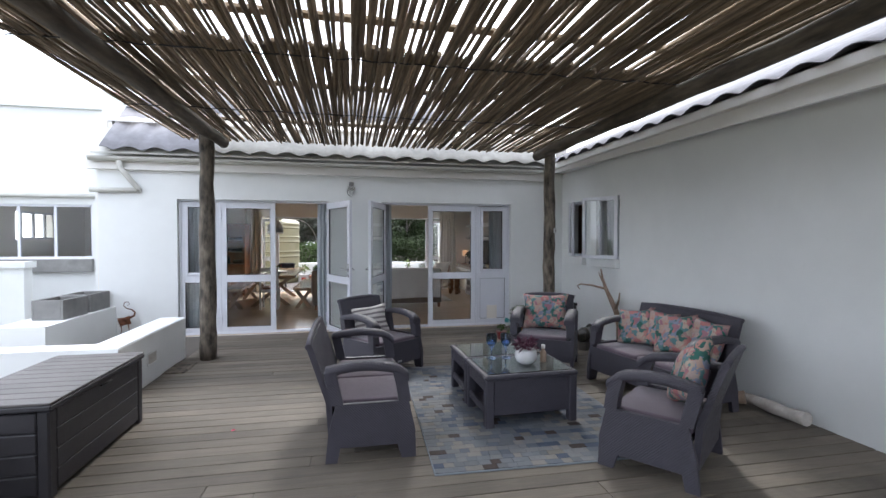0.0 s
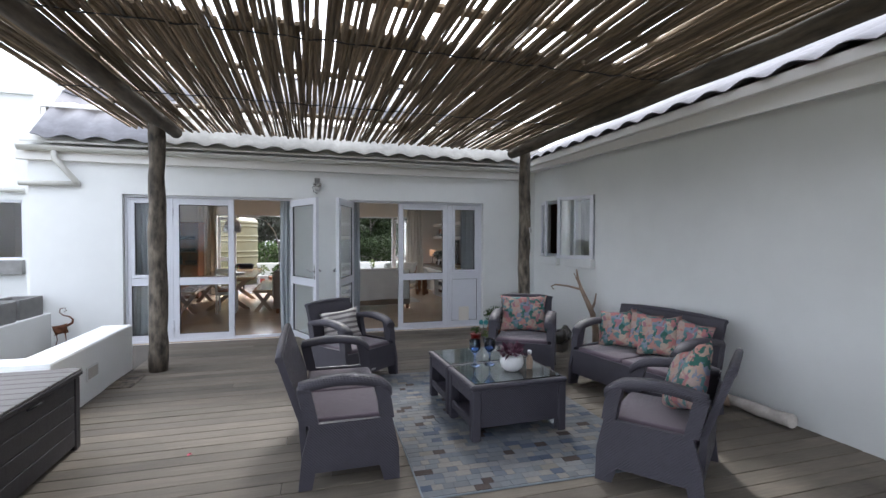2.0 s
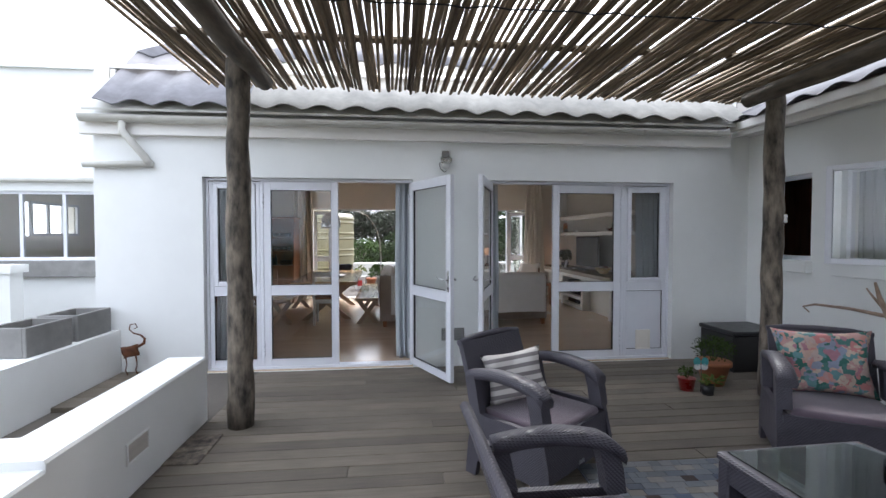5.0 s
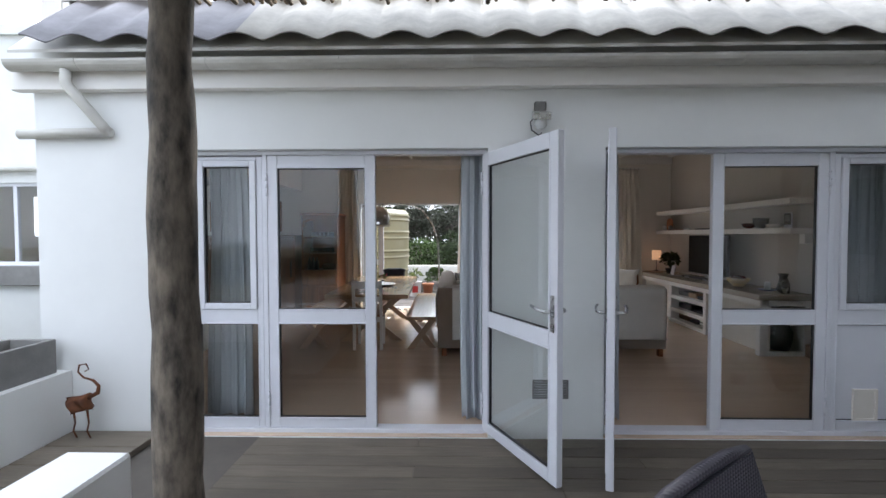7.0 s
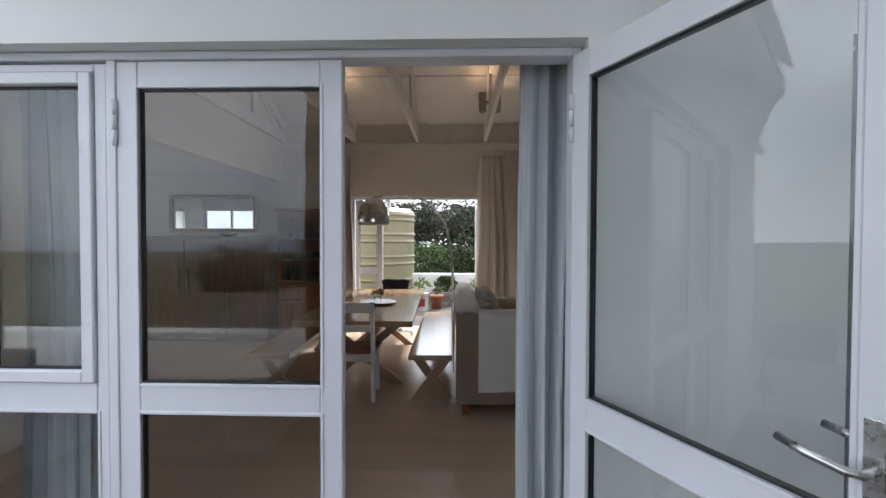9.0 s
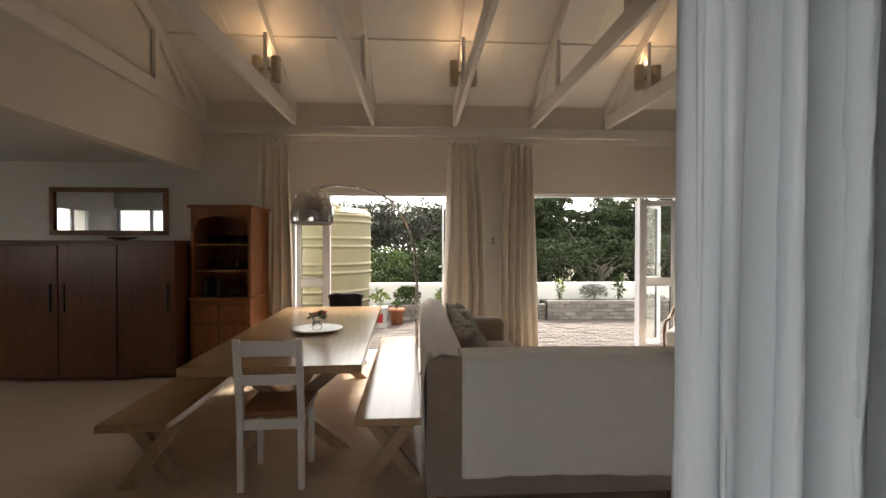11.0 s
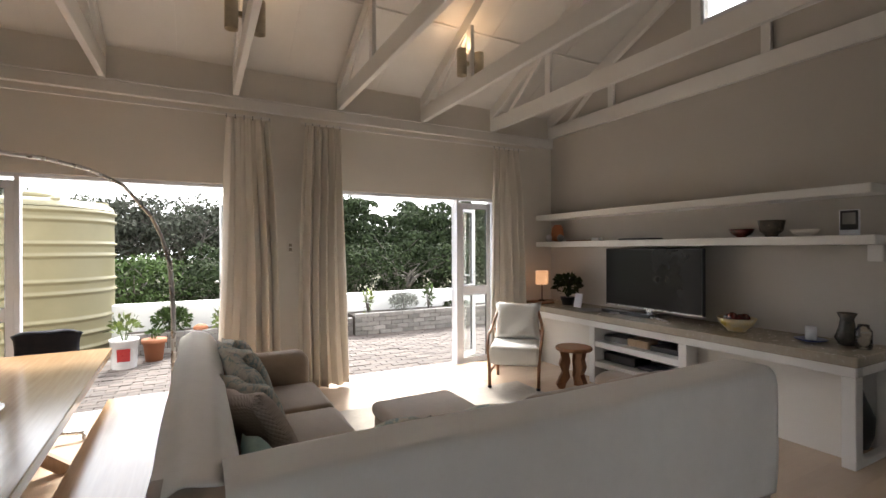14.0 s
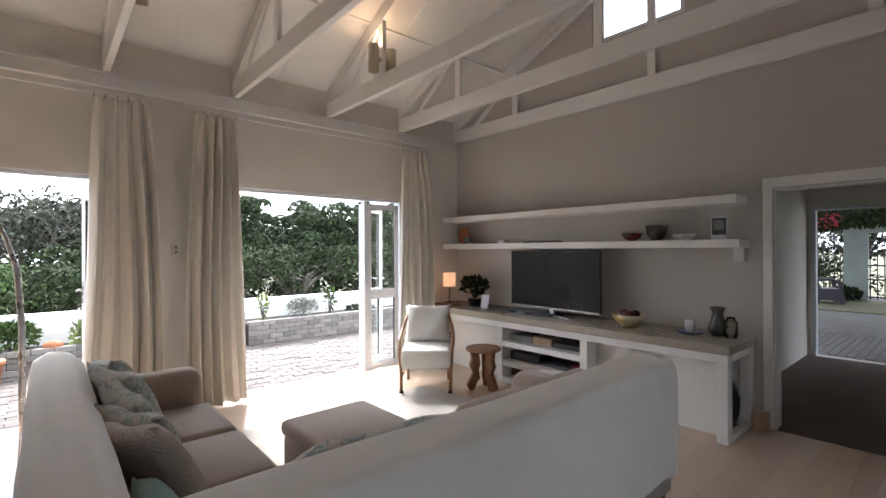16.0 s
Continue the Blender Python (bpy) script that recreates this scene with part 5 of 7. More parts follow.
# armchair
ac = thing("cane_armchair", "curved cane armchair under a white cloth cover", "armchair", pose(3.42, 12.73, FLOOR, 0, 0, 138))
for s in (-1, 1):
    b = B()
    tube(b, [(s * 0.25, 0.27, 0.0), (s * 0.255, 0.275, 0.24), (s * 0.27, 0.26, 0.44), (s * 0.285, 0.14, 0.54), (s * 0.285, -0.06, 0.55), (s * 0.27, -0.18, 0.62), (s * 0.22, -0.28, 0.78)], 0.017, 8)
    part("arm_cane", b, STOOL_WOOD, ac)
    b = B()
    tube(b, [(s * 0.23, -0.27, 0.0), (s * 0.235, -0.24, 0.30), (s * 0.25, -0.22, 0.55)], 0.017, 8)
    part("leg", b, STOOL_WOOD, ac)
    b = B()
    tube(b, [(s * 0.25, 0.26, 0.17), (s * 0.235, -0.25, 0.17)], 0.012, 7)
    part("stretcher", b, STOOL_WOOD, ac)
    b = B()
    lathe(b, [(0.022, 0), (0.022, 0.035)], 10, (s * 0.25, 0.27, 0.001))
    part("foot_cap", b, BLACK, ac)
soft_box("seat", (-0.265, 0.265, -0.22, 0.30, 0.25, 0.45), THROW, ac, 0.05, "white cloth seat cover", crown=0.02)
b = B()
pillow(b, 0.54, 0.46, 0.13, pose(0, -0.23, 0.64, 18, 0, 0), n=12, sharp=0.22)
part("back_cover", b, THROW, ac, "white cloth back cover")

stool = thing("carved_stool", "small round carved wooden stool", "stool", pose(3.83, 12.28, FLOOR))
b = B()
lathe(b, [(0.15, 0.40), (0.185, 0.405), (0.19, 0.42), (0.185, 0.435), (0.17, 0.44)], 28)
part("seat", b, STOOL_WOOD, stool)
for k in range(3):
    b = B()
    prism(b, [(0.16, 0), (0.10, 0), (0.085, 0.06), (0.045, 0.12), (0.06, 0.20), (0.04, 0.28), (0.06, 0.40), (0.15, 0.40), (0.13, 0.32), (0.155, 0.25), (0.12, 0.17), (0.16, 0.09), (0.185, 0.04)], "y", -0.03, 0.03)
    bmesh.ops.rotate(b, verts=b.verts, matrix=Matrix.Rotation(radians(30 + 120 * k), 3, "Z"))
    part("carved_leg", b, STOOL_WOOD, stool)

# media bench
tvx = 4.15
unit = thing("media_bench", "long white built-in bench with beige stone top", "media unit", pose(tvx, 10.06, FLOOR))
L = 13.70 - 10.06
box_part("worktop", (-0.03, 0.635, -0.02, L, 0.68, 0.75), STONE, unit, 0.006, "beige stone top")
box_part("apron", (0.0, 0.03, 0.0, L, 0.61, 0.678), PAINT, unit)
for y in (0.0, 1.18, 2.24):
    w = 0.08
    box_part("upright", (0.0, 0.10 if y == 0 else 0.55, y, y + w, 0.0, 0.609), PAINT, unit, 0.005)
box_part("upright", (0.53, 0.635, 0.0, 0.08, 0, 0.678), PAINT, unit, 0.005)
box_part("end_rail", (0.10, 0.53, 0.0, 0.05, 0, 0.05), PAINT, unit, 0.004)
box_part("end_rail", (0.10, 0.53, 0.0, 0.05, 0.61, 0.678), PAINT, unit, 0.004)
for z in (0.0, 0.185, 0.40):
    box_part("shelf", (0.005, 0.55, 1.26, 2.24, z, z + 0.06), PAINT, unit, 0.004)
box_part("back_panel", (0.555, 0.575, 0.08, L, 0.0, 0.678), PAINT, unit)
box_part("back_panel", (0.535, 0.553, 1.262, 2.238, 0.061, 0.60), BLACK, unit)
box_part("front_panel", (0.16, 0.18, 0.08, 1.178, 0.0, 0.609), CREAM, unit)
box_part("front_panel", (0.16, 0.18, 2.322, L, 0.0, 0.609), CREAM, unit)


def slab(name, label, cat, dims, m, material=BLACK, bevel=0.004, group=""):
    b = B()
    bx(b, *dims, bevel=bevel)
    return solid(name, b, material, label, cat, m, group)


def in_unit(y, z, r=0):
    return pose(tvx + 0.12, 10.06 + y, FLOOR + z, 0, 0, r)


WICKER = mat("brown wicker", (0.10, 0.05, 0.025), rough=0.8, scale=14, bump=0.7, weave=40)
slab("media_player", "black media player on the bench shelf", "media player", (0, 0.25, 0, 0.34, 0, 0.05), in_unit(1.30, 0.461))
slab("wooden_box", "small pale wooden box on the bench shelf", "box", (0, 0.16, 0, 0.24, 0, 0.075), in_unit(1.67, 0.461), LEG_WOOD)
slab("magazine_stack", "stack of magazines on the bench shelf", "magazines", (0, 0.22, 0, 0.30, 0, 0.06), in_unit(1.92, 0.461), CONCRETE)
slab("media_player", "black set-top box on the bench shelf", "media player", (0, 0.25, 0, 0.40, 0, 0.09), in_unit(1.82, 0.246))
slab("flat_case", "flat dark case on the bench shelf", "case", (0, 0.22, 0, 0.34, 0, 0.03), in_unit(1.45, 0.246), RESIN)
slab("red_box", "dark red box on the bench shelf", "box", (0, 0.18, 0, 0.13, 0, 0.07), in_unit(1.29, 0.246), mat("dark red card", (0.2, 0.03, 0.03), rough=0.6))
slab("wicker_basket", "brown wicker basket on the bench shelf", "basket", (0, 0.28, 0, 0.32, 0, 0.11), in_unit(1.90, 0.061), WICKER, 0.012)
for k in range(4):
    slab("book", "flat book in a stack on the bench shelf", "book", (0, 0.20, 0, 0.26 - 0.01 * k, 0, 0.022), in_unit(1.30 + 0.01 * k, 0.061 + k * 0.0225), PLASTER if k % 2 else CONCRETE, 0.002, "stacked books")
slab("book", "dark book on the bench shelf", "book", (0, 0.20, 0, 0.24, 0, 0.05), in_unit(1.62, 0.061), RESIN, 0.003)

TOP = FLOOR + 0.751
tv = thing("television", "large flat black television on a slim silver stand", "television", pose(4.50, 11.89, TOP, 0, 0, -3))
box_part("housing", (0.0, 0.045, -0.60, 0.60, 0.07, 0.71), BLACK, tv, 0.006)
b = B()
bx(b, -0.003, -0.0005, -0.588, 0.588, 0.09, 0.70)
part("screen", b, SCREEN, tv, "dark glossy screen")
box_part("bottom_trim", (-0.004, 0.0, -0.60, 0.60, 0.07, 0.084), STEEL, tv, 0.001)
b = B()
tube(b, [(-0.16, -0.38, 0.006), (-0.10, -0.2, 0.008), (-0.07, 0, 0.009), (-0.10, 0.2, 0.008), (-0.16, 0.38, 0.006)], 0.009, 8, flat=1.6)
bx(b, -0.08, 0.08, -0.05, 0.05, 0.002, 0.012)
bx(b, 0.0, 0.03, -0.03, 0.03, 0.012, 0.08)
part("stand", b, STEEL, tv, "curved silver stand")
slab("sound_bar", "slim black device under the television", "media player", (0, 0.09, 0, 0.62, 0, 0.035), pose(4.38, 11.80, TOP, 0, 0, 0))

for z, y0 in ((1.515, 10.08), (1.88, 10.10)):
    s = thing("wall_shelf", "thick white floating wall shelf", "shelf", pose(4.50, y0, z), "floating shelves")
    box_part("board", (0, 0.288, 0, 13.70 - y0, 0, 0.07), PAINT, s, 0.005)
slab("shelf_bracket", "small white block under the wall shelf", "bracket", (0, 0.09, 0, 0.09, 0, 0.12), pose(4.69, 10.10, 1.393), PAINT)


def bowl(name, label, m, r, h, material, foot=0.4, flare=1.0):
    b = B()
    lathe(b, [(r * foot, 0), (r * foot * 0.95, h * 0.12), (r * 0.75, h * 0.35), (r * flare, h), (r * flare * 0.94, h), (r * 0.68, h * 0.4), (0.004, h * 0.2)], 28)
    return solid(name, b, material, label, "bowl", m)


DARK_GLAZE = mat("dark mottled glaze", (0.09, 0.07, 0.055), (0.03, 0.035, 0.03), rough=0.25, scale=25, bump=0.1, stain=0.4)
RED_GLAZE = mat("dark red glaze", (0.16, 0.03, 0.02), (0.05, 0.015, 0.012), rough=0.25, scale=20, bump=0.1)
YELLOW_GLAZE = mat("yellow and white painted glaze", (0.62, 0.55, 0.42), (0.60, 0.40, 0.06), rough=0.3, scale=9, bump=0.05)
bowl("red_bowl", "dark red glazed bowl on the wall shelf", pose(4.62, 11.03, 1.586), 0.10, 0.075, RED_GLAZE)
bowl("footed_bowl", "dark mottled footed pottery bowl on the wall shelf", pose(4.62, 10.79, 1.586), 0.11, 0.14, DARK_GLAZE, 0.45, 0.9)
bowl("pale_bowl", "shallow cream bowl on the wall shelf", pose(4.64, 10.56, 1.586), 0.10, 0.055, CREAM)
clock = thing("weather_station", "small black and white digital weather display", "clock", pose(4.60, 10.20, 1.586, 0, 0, 4))
box_part("body", (0, 0.02, 0, 0.12, 0, 0.19), ALU, clock, 0.006)
box_part("display", (-0.004, 0, 0.008, 0.112, 0.04, 0.182), BLACK, clock, 0.001)
box_part("screen", (-0.006, -0.004, 0.022, 0.098, 0.08, 0.165), CONCRETE, clock, 0.001)
b = B()
lathe(b, [(0.02, 0), (0.10, 0.015), (0.115, 0.10), (0.10, 0.19), (0.06, 0.225), (0.001, 0.23)], 24)
for v in b.verts:
    v.co.x *= 0.35
solid("terracotta_disc", b, TERRACOTTA, "round terracotta ornament on the wall shelf", "ornament", pose(4.64, 13.42, 1.586))
for y, r, mt in ((13.56, 0.05, WHITE_GLAZE), (13.34, 0.048, CONCRETE)):
    b = B()
    lathe(b, [(0.015, 0), (r * 0.8, r * 0.3), (r, r), (r * 0.75, r * 1.7), (r * 0.3, r * 2)], 18)
    solid("round_ornament", b, mt, "small round ornament on the wall shelf", "ornament", pose(4.62, y, 1.586))
slab("flat_tray", "flat dark tray lying on the wall shelf", "tray", (0, 0.2, 0, 0.42, 0, 0.02), pose(4.54, 11.90, 1.586), BLACK)
slab("flat_board", "thin brown board lying on the wall shelf", "board", (0, 0.18, 0, 0.35, 0, 0.014), pose(4.54, 12.80, 1.586), STOOL_WOOD)
slab("small_box", "small white box on the wall shelf", "box", (0, 0.06, 0, 0.12, 0, 0.04), pose(4.56, 12.62, 1.586), WHITE_GLAZE)

yb = thing("fruit_bowl", "yellow and white pottery bowl of dark fruit", "bowl", pose(4.45, 10.98, TOP))
b = B()
lathe(b, [(0.07, 0), (0.075, 0.015), (0.125, 0.06), (0.15, 0.115), (0.143, 0.115), (0.11, 0.06), (0.004, 0.03)], 30)
part("bowl", b, YELLOW_GLAZE, yb)
for k in range(6):
    b = B()
    bmesh.ops.create_icosphere(b, subdivisions=2, radius=0.042, matrix=Matrix.Translation((0.06 * math.cos(k * 1.05), 0.06 * math.sin(k * 1.05), 0.10 + 0.012 * (k % 2))))
    part("fruit", b, RED_GLAZE, yb)
cd = thing("candle", "white pillar candle on a blue dish", "candle", pose(4.50, 10.46, TOP))
b = B()
lathe(b, [(0.06, 0), (0.10, 0.012), (0.105, 0.018), (0.06, 0.01)], 24)
part("dish", b, mat("blue glaze", (0.04, 0.06, 0.2), rough=0.3), cd)
b = B()
lathe(b, [(0.037, 0.011), (0.038, 0.11), (0.03, 0.114)], 20)
part("wax", b, WHITE_GLAZE, cd)
b = B()
lathe(b, [(0.05, 0), (0.075, 0.05), (0.05, 0.13), (0.04, 0.19), (0.06, 0.235), (0.05, 0.235), (0.034, 0.19), (0.03, 0.1)], 22)
solid("dark_vase", b, DARK_GLAZE, "dark mottled pottery vase on the stone top", "vase", pose(4.56, 10.26, TOP))
b = B()
lathe(b, [(0.045, 0), (0.05, 0.02), (0.05, 0.13), (0.03, 0.15), (0.033, 0.17), (0.029, 0.17), (0.045, 0.12), (0.042, 0.01)], 20)
solid("glass_jar", b, GLASS, "clear glass jar on the stone top", "jar", pose(4.50, 10.145, TOP))
b = B()
lathe(b, [(0.10, 0), (0.13, 0.10), (0.135, 0.22), (0.08, 0.36), (0.055, 0.46), (0.06, 0.48), (0.04, 0.48)], 22)
solid("black_vase", b, BLACK, "tall black vase inside the end of the bench", "vase", pose(4.50, 10.22, FLOOR + 0.05))
slab("wood_block", "pale wooden block on the floor beside the doorway", "wood block", (0, 0.08, 0, 0.10, 0, 0.15), pose(4.68, 9.945, FLOOR + 0.001), LEG_WOOD)

lamp = thing("table_lamp", "small lit table lamp with a paper shade", "lamp", pose(4.42, 13.48, TOP))
b = B()
lathe(b, [(0.05, 0), (0.05, 0.012), (0.008, 0.02), (0.008, 0.26)], 16)
part("stem", b, BLACK, lamp)
b = B()
lathe(b, [(0.085, 0.22), (0.085, 0.40), (0.081, 0.40), (0.081, 0.22)], 24, caps=False)
part("shade", b, glow("lit paper shade", (1.0, 0.50, 0.24), 0.18), lamp, "warm glowing paper shade")
slab("wooden_tray", "small reddish wooden tray under the lamp", "tray", (-0.10, 0.10, -0.16, 0.16, 0, 0.015), pose(4.36, 13.44, TOP), STOOL_WOOD)
lamp.location.z += 0.016
potted("house_plant", "leafy dark green plant in a dark pot", (4.50, 13.08, TOP), [(0.07, 0), (0.09, 0.09), (0.095, 0.10), (0.08, 0.10)], BLACK, LEAF_DARK, (0, 0, 0.26), (0.17, 0.2, 0.14), 150, 0.055, 9, 0.4, 1.7, 9)
slab("photo_frame", "small white easel frame on the stone top", "photo frame", (0, 0.015, -0.06, 0.06, 0, 0.17), pose(4.40, 12.82, TOP, 0, 12, 0), ALU)
b = B()
lathe(b, [(0.16, 0), (0.165, 0.006), (0.15, 0.008)], 30)
solid("round_mat", b, CONCRETE, "flat grey round mat on the stone top", "mat", pose(4.38, 12.55, TOP))

# cabinets on the kitchen side
cab = thing("sideboard", "tall dark wooden sideboard with three doors", "cabinet", pose(-4.20, 12.62, FLOOR))
box_part("carcass", (0, 1.80, 0.022, 0.60, 0.0, 1.45), DARK_WOOD, cab, 0.004)
for k in range(3):
    dr = new("door")
    dr.parent = cab
    box_part("door_panel", (0.02 + k * 0.60, 0.61 + k * 0.60, 0, 0.021, 0.04, 1.42), DARK_WOOD, dr, 0.004)
    x = 0.54 + k * 0.60 if k != 1 else 0.68
    b = B()
    bx(b, x - 0.012, x + 0.012, -0.02, 0, 0.72, 1.02, bevel=0.004)
    part("handle", b, BLACK, dr)
box_part("top", (-0.01, 1.81, -0.01, 0.60, 1.451, 1.475), DARK_WOOD, cab, 0.004)
mir = thing("wall_mirror", "wide mirror in a dark carved frame", "mirror", pose(-4.48, 13.70, 1.58))
w, h, e = 1.46, 0.61, 0.06
for q in ((0, w, 0, e), (0, w, h - e, h), (0, e, e, h - e), (w - e, w, e, h - e)):
    box_part("frame_bar", (q[0], q[1], -0.03, 0.015, q[2], q[3]), STOOL_WOOD, mir, 0.008)
box_part("mirror_glass", (e, w - e, 0.0, 0.01, e, h - e), mat("mirror", (0.8, 0.8, 0.8), rough=0.01, metal=1, bump=0, stain=0), mir, 0)
b = B()
lathe(b, [(0.02, 0), (0.14, 0.025), (0.15, 0.035), (0.12, 0.03)], 24)
solid("dark_dish", b, DARK_WOOD, "flat dark dish on top of the sideboard", "dish", pose(-3.1, 12.9, FLOOR + 1.476))

hutch = thing("dresser", "reddish pine dresser with open shelves of glassware", "dresser", pose(-2.355, 12.75, FLOOR))
box_part("base", (0, 0.74, 0.12, 0.90, 0, 0.80), HUTCH_WOOD, hutch)
box_part("ledge", (-0.01, 0.75, 0.10, 0.90, 0.801, 0.83), HUTCH_WOOD, hutch)
for x in (0.0, 0.70):
    box_part("side", (x, x + 0.04, 0.14, 0.90, 0.831, 1.84), HUTCH_WOOD, hutch)
box_part("back", (0.04, 0.70, 0.70, 0.73, 0.831, 1.84), HUTCH_WOOD, hutch)
for z in (1.12, 1.42):
    box_part("shelf", (0.04, 0.70, 0.16, 0.70, z, z + 0.02), HUTCH_WOOD, hutch)
b = B()
prism(b, [(0.04, 1.84), (0.70, 1.84), (0.70, 1.62), (0.67, 1.66), (0.64, 1.72), (0.52, 1.74), (0.37, 1.77), (0.22, 1.74), (0.10, 1.72), (0.07, 1.66), (0.04, 1.62)], "y", 0.14, 0.16)
part("carved_pelmet", b, HUTCH_WOOD, hutch)
box_part("cornice", (-0.03, 0.77, 0.11, 0.90, 1.841, 1.88), HUTCH_WOOD, hutch, 0.01)
for z in (0.56,):
    for x in (0.03, 0.38):
        box_part("drawer_front", (x, x + 0.33, 0.10, 0.119, z, z + 0.20), HUTCH_WOOD, hutch, 0.008)
for x in (0.03, 0.38):
    box_part("cupboard_door", (x, x + 0.33, 0.10, 0.119, 0.06, 0.53), HUTCH_WOOD, hutch, 0.008)
for z in (1.141, 1.441):
    for k in range(6):
        b = B()
        lathe(b, [(0.03, 0), (0.034, 0.004), (0.036, 0.10), (0.033, 0.10), (0.03, 0.008)], 14)
        solid("drinking_glass", b, GLASS, "clear drinking glass on the dresser shelf", "glass", pose(-2.33 + 0.10 + 0.078 * k, 13.12, FLOOR + z), "glasses on the dresser")
slab("basket", "round brown basket on the dresser ledge", "basket", (0, 0.24, 0, 0.2, 0, 0.10), pose(-2.02, 13.02, FLOOR + 0.832), WICKER, 0.02)
for k in range(3):
    b = B()
    lathe(b, [(0.035, 0), (0.037, 0.01), (0.036, 0.14), (0.015, 0.19), (0.015, 0.23)], 14)
    solid("dark_bottle", b, BLACK, "dark bottle on the dresser ledge", "bottle", pose(-2.25 + 0.07 * k, 13.02, FLOOR + 0.832), "bottles on the dresser")

hutch.scale = (0.9, 1, 1)

# arc lamp
arc = thing("arc_lamp", "tall steel arc lamp with a chrome dome shade", "lamp", pose(0, 0, FLOOR))
b = B()
tube(b, [(0.19, 12.79, 0.0), (0.19, 12.79, 0.5), (0.19, 12.79, 1.0), (0.17, 12.77, 1.36), (0.12, 12.72, 1.56), (0.06, 12.65, 1.71), (-0.09, 12.48, 1.91), (-0.25, 12.31, 1.98), (-0.42, 12.13, 2.0), (-0.60, 11.93, 1.99), (-0.75, 11.77, 1.94)], [0.018] * 4 + [0.013] * 7, 8)
part("arm", b, STEEL, arc)
b = B()
lathe(b, [(0.17, 0.0), (0.17, 0.035)], 30, (0.19, 12.79, 0))
part("base", b, STONE, arc)
b = B()
lathe(b, [(0.185, -0.19), (0.188, -0.10), (0.165, -0.01), (0.115, 0.065), (0.05, 0.10), (0.015, 0.105), (0.015, 0.09), (0.05, 0.085), (0.11, 0.05), (0.158, -0.015), (0.18, -0.10), (0.178, -0.19)], 36, (-0.75, 11.77, 1.83), caps=False)
part("shade", b, CHROME, arc, "polished chrome dome shade")
b = B()
lathe(b, [(0.175, -0.215), (0.182, -0.19), (0.176, -0.188), (0.17, -0.21)], 30, (-0.75, 11.77, 1.83), caps=False)
part("shade_rim", b, CREAM, arc)

oc = thing("office_chair", "dark blue upholstered swivel chair behind the table", "chair", pose(-0.70, 13.22, FLOOR, 0, 0, 0))
b = B()
pillow(b, 0.46, 0.34, 0.09, pose(0, 0.16, 0.68, 0, 0, 0), n=14, sharp=0.25)
for v in b.verts:
    # rounded shoulders
    v.co.z -= 0.13 * max(0.0, abs(v.co.x) / 0.23 - 0.35) ** 2 * max(0.0, (v.co.z - 0.68) / 0.17)
NAVY = mat("dark navy cloth", (0.012, 0.016, 0.03), rough=0.9, scale=20, bump=0.2)
part("backrest", b, NAVY, oc)
soft_box("seat", (-0.23, 0.23, -0.34, 0.12, 0.42, 0.50), NAVY, oc, 0.04)
b = B()
tube(b, [(0, -0.1, 0.06), (0, -0.1, 0.42)], 0.025, 8)
tube(b, [(0, 0.05, 0.42), (0, 0.18, 0.44), (0, 0.20, 0.70)], 0.015, 8)
part("column", b, BLACK, oc)
for k in range(5):
    a = k * 1.2566
    b = B()
    tube(b, [(0, -0.1, 0.08), (0.28 * math.cos(a), -0.1 + 0.28 * math.sin(a), 0.055)], [0.02, 0.014], 6)
    tube(b, [(0.28 * math.cos(a) - 0.012, -0.1 + 0.28 * math.sin(a), 0.026), (0.28 * math.cos(a) + 0.012, -0.1 + 0.28 * math.sin(a), 0.026)], 0.025, 10)
    part("star_foot", b, STEEL, oc)

# truss lamps: open cylinders with a warm bulb
LAMP_W = 0.6
UP = glow("warm bulb", (1.0, 0.55, 0.22), 4)
SCONCE = mat("cream lamp metal", (0.58, 0.50, 0.36), rough=0.4, scale=10, bump=0.02)
for x in (-1.42, 0.695, 2.77):
    t = thing("truss_lamp", "pair of cream cylinder uplights on a roof truss", "lamp", pose(x, 12.60, 3.34), "truss lamps")
    for s in (-1, 1):
        b = B()
        lathe(b, [(0.001, -0.10), (0.045, -0.10), (0.046, -0.13), (0.05, -0.13), (0.05, 0.13), (0.045, 0.13), (0.044, -0.08), (0.001, -0.08)], 20, (s * 0.10, 0, 0), caps=False)
        part("cylinder", b, SCONCE, t)
        b = B()
        bmesh.ops.create_icosphere(b, subdivisions=2, radius=0.028, matrix=Matrix.Translation((s * 0.10, 0, 0.07)))
        part("bulb", b, UP, t, "lit warm bulb")
        d = bpy.data.lights.new("warm_bulb", "POINT")
        d.energy, d.color, d.shadow_soft_size = LAMP_W, (1.0, 0.66, 0.38), 0.03
        o = new("lamp_light", d)
        o.parent = t
        o.location = (s * 0.10, 0, 0.115)
        box_part("arm", (min(s * 0.022, s * 0.06), max(s * 0.022, s * 0.06), -0.012, 0.012, -0.02, 0.02), SCONCE, t, 0)
sw = thing("light_switch", "beige double wall switch between the curtains", "switch", pose(1.18, 13.70, 1.46))
box_part("plate", (0, 0.07, 0, 0.018, 0, 0.12), CREAM, sw, 0.004)
for z in (0.02, 0.065):
    box_part("rocker", (0.02, 0.05, -0.004, 0, z, z + 0.03), STONE, sw, 0.002)


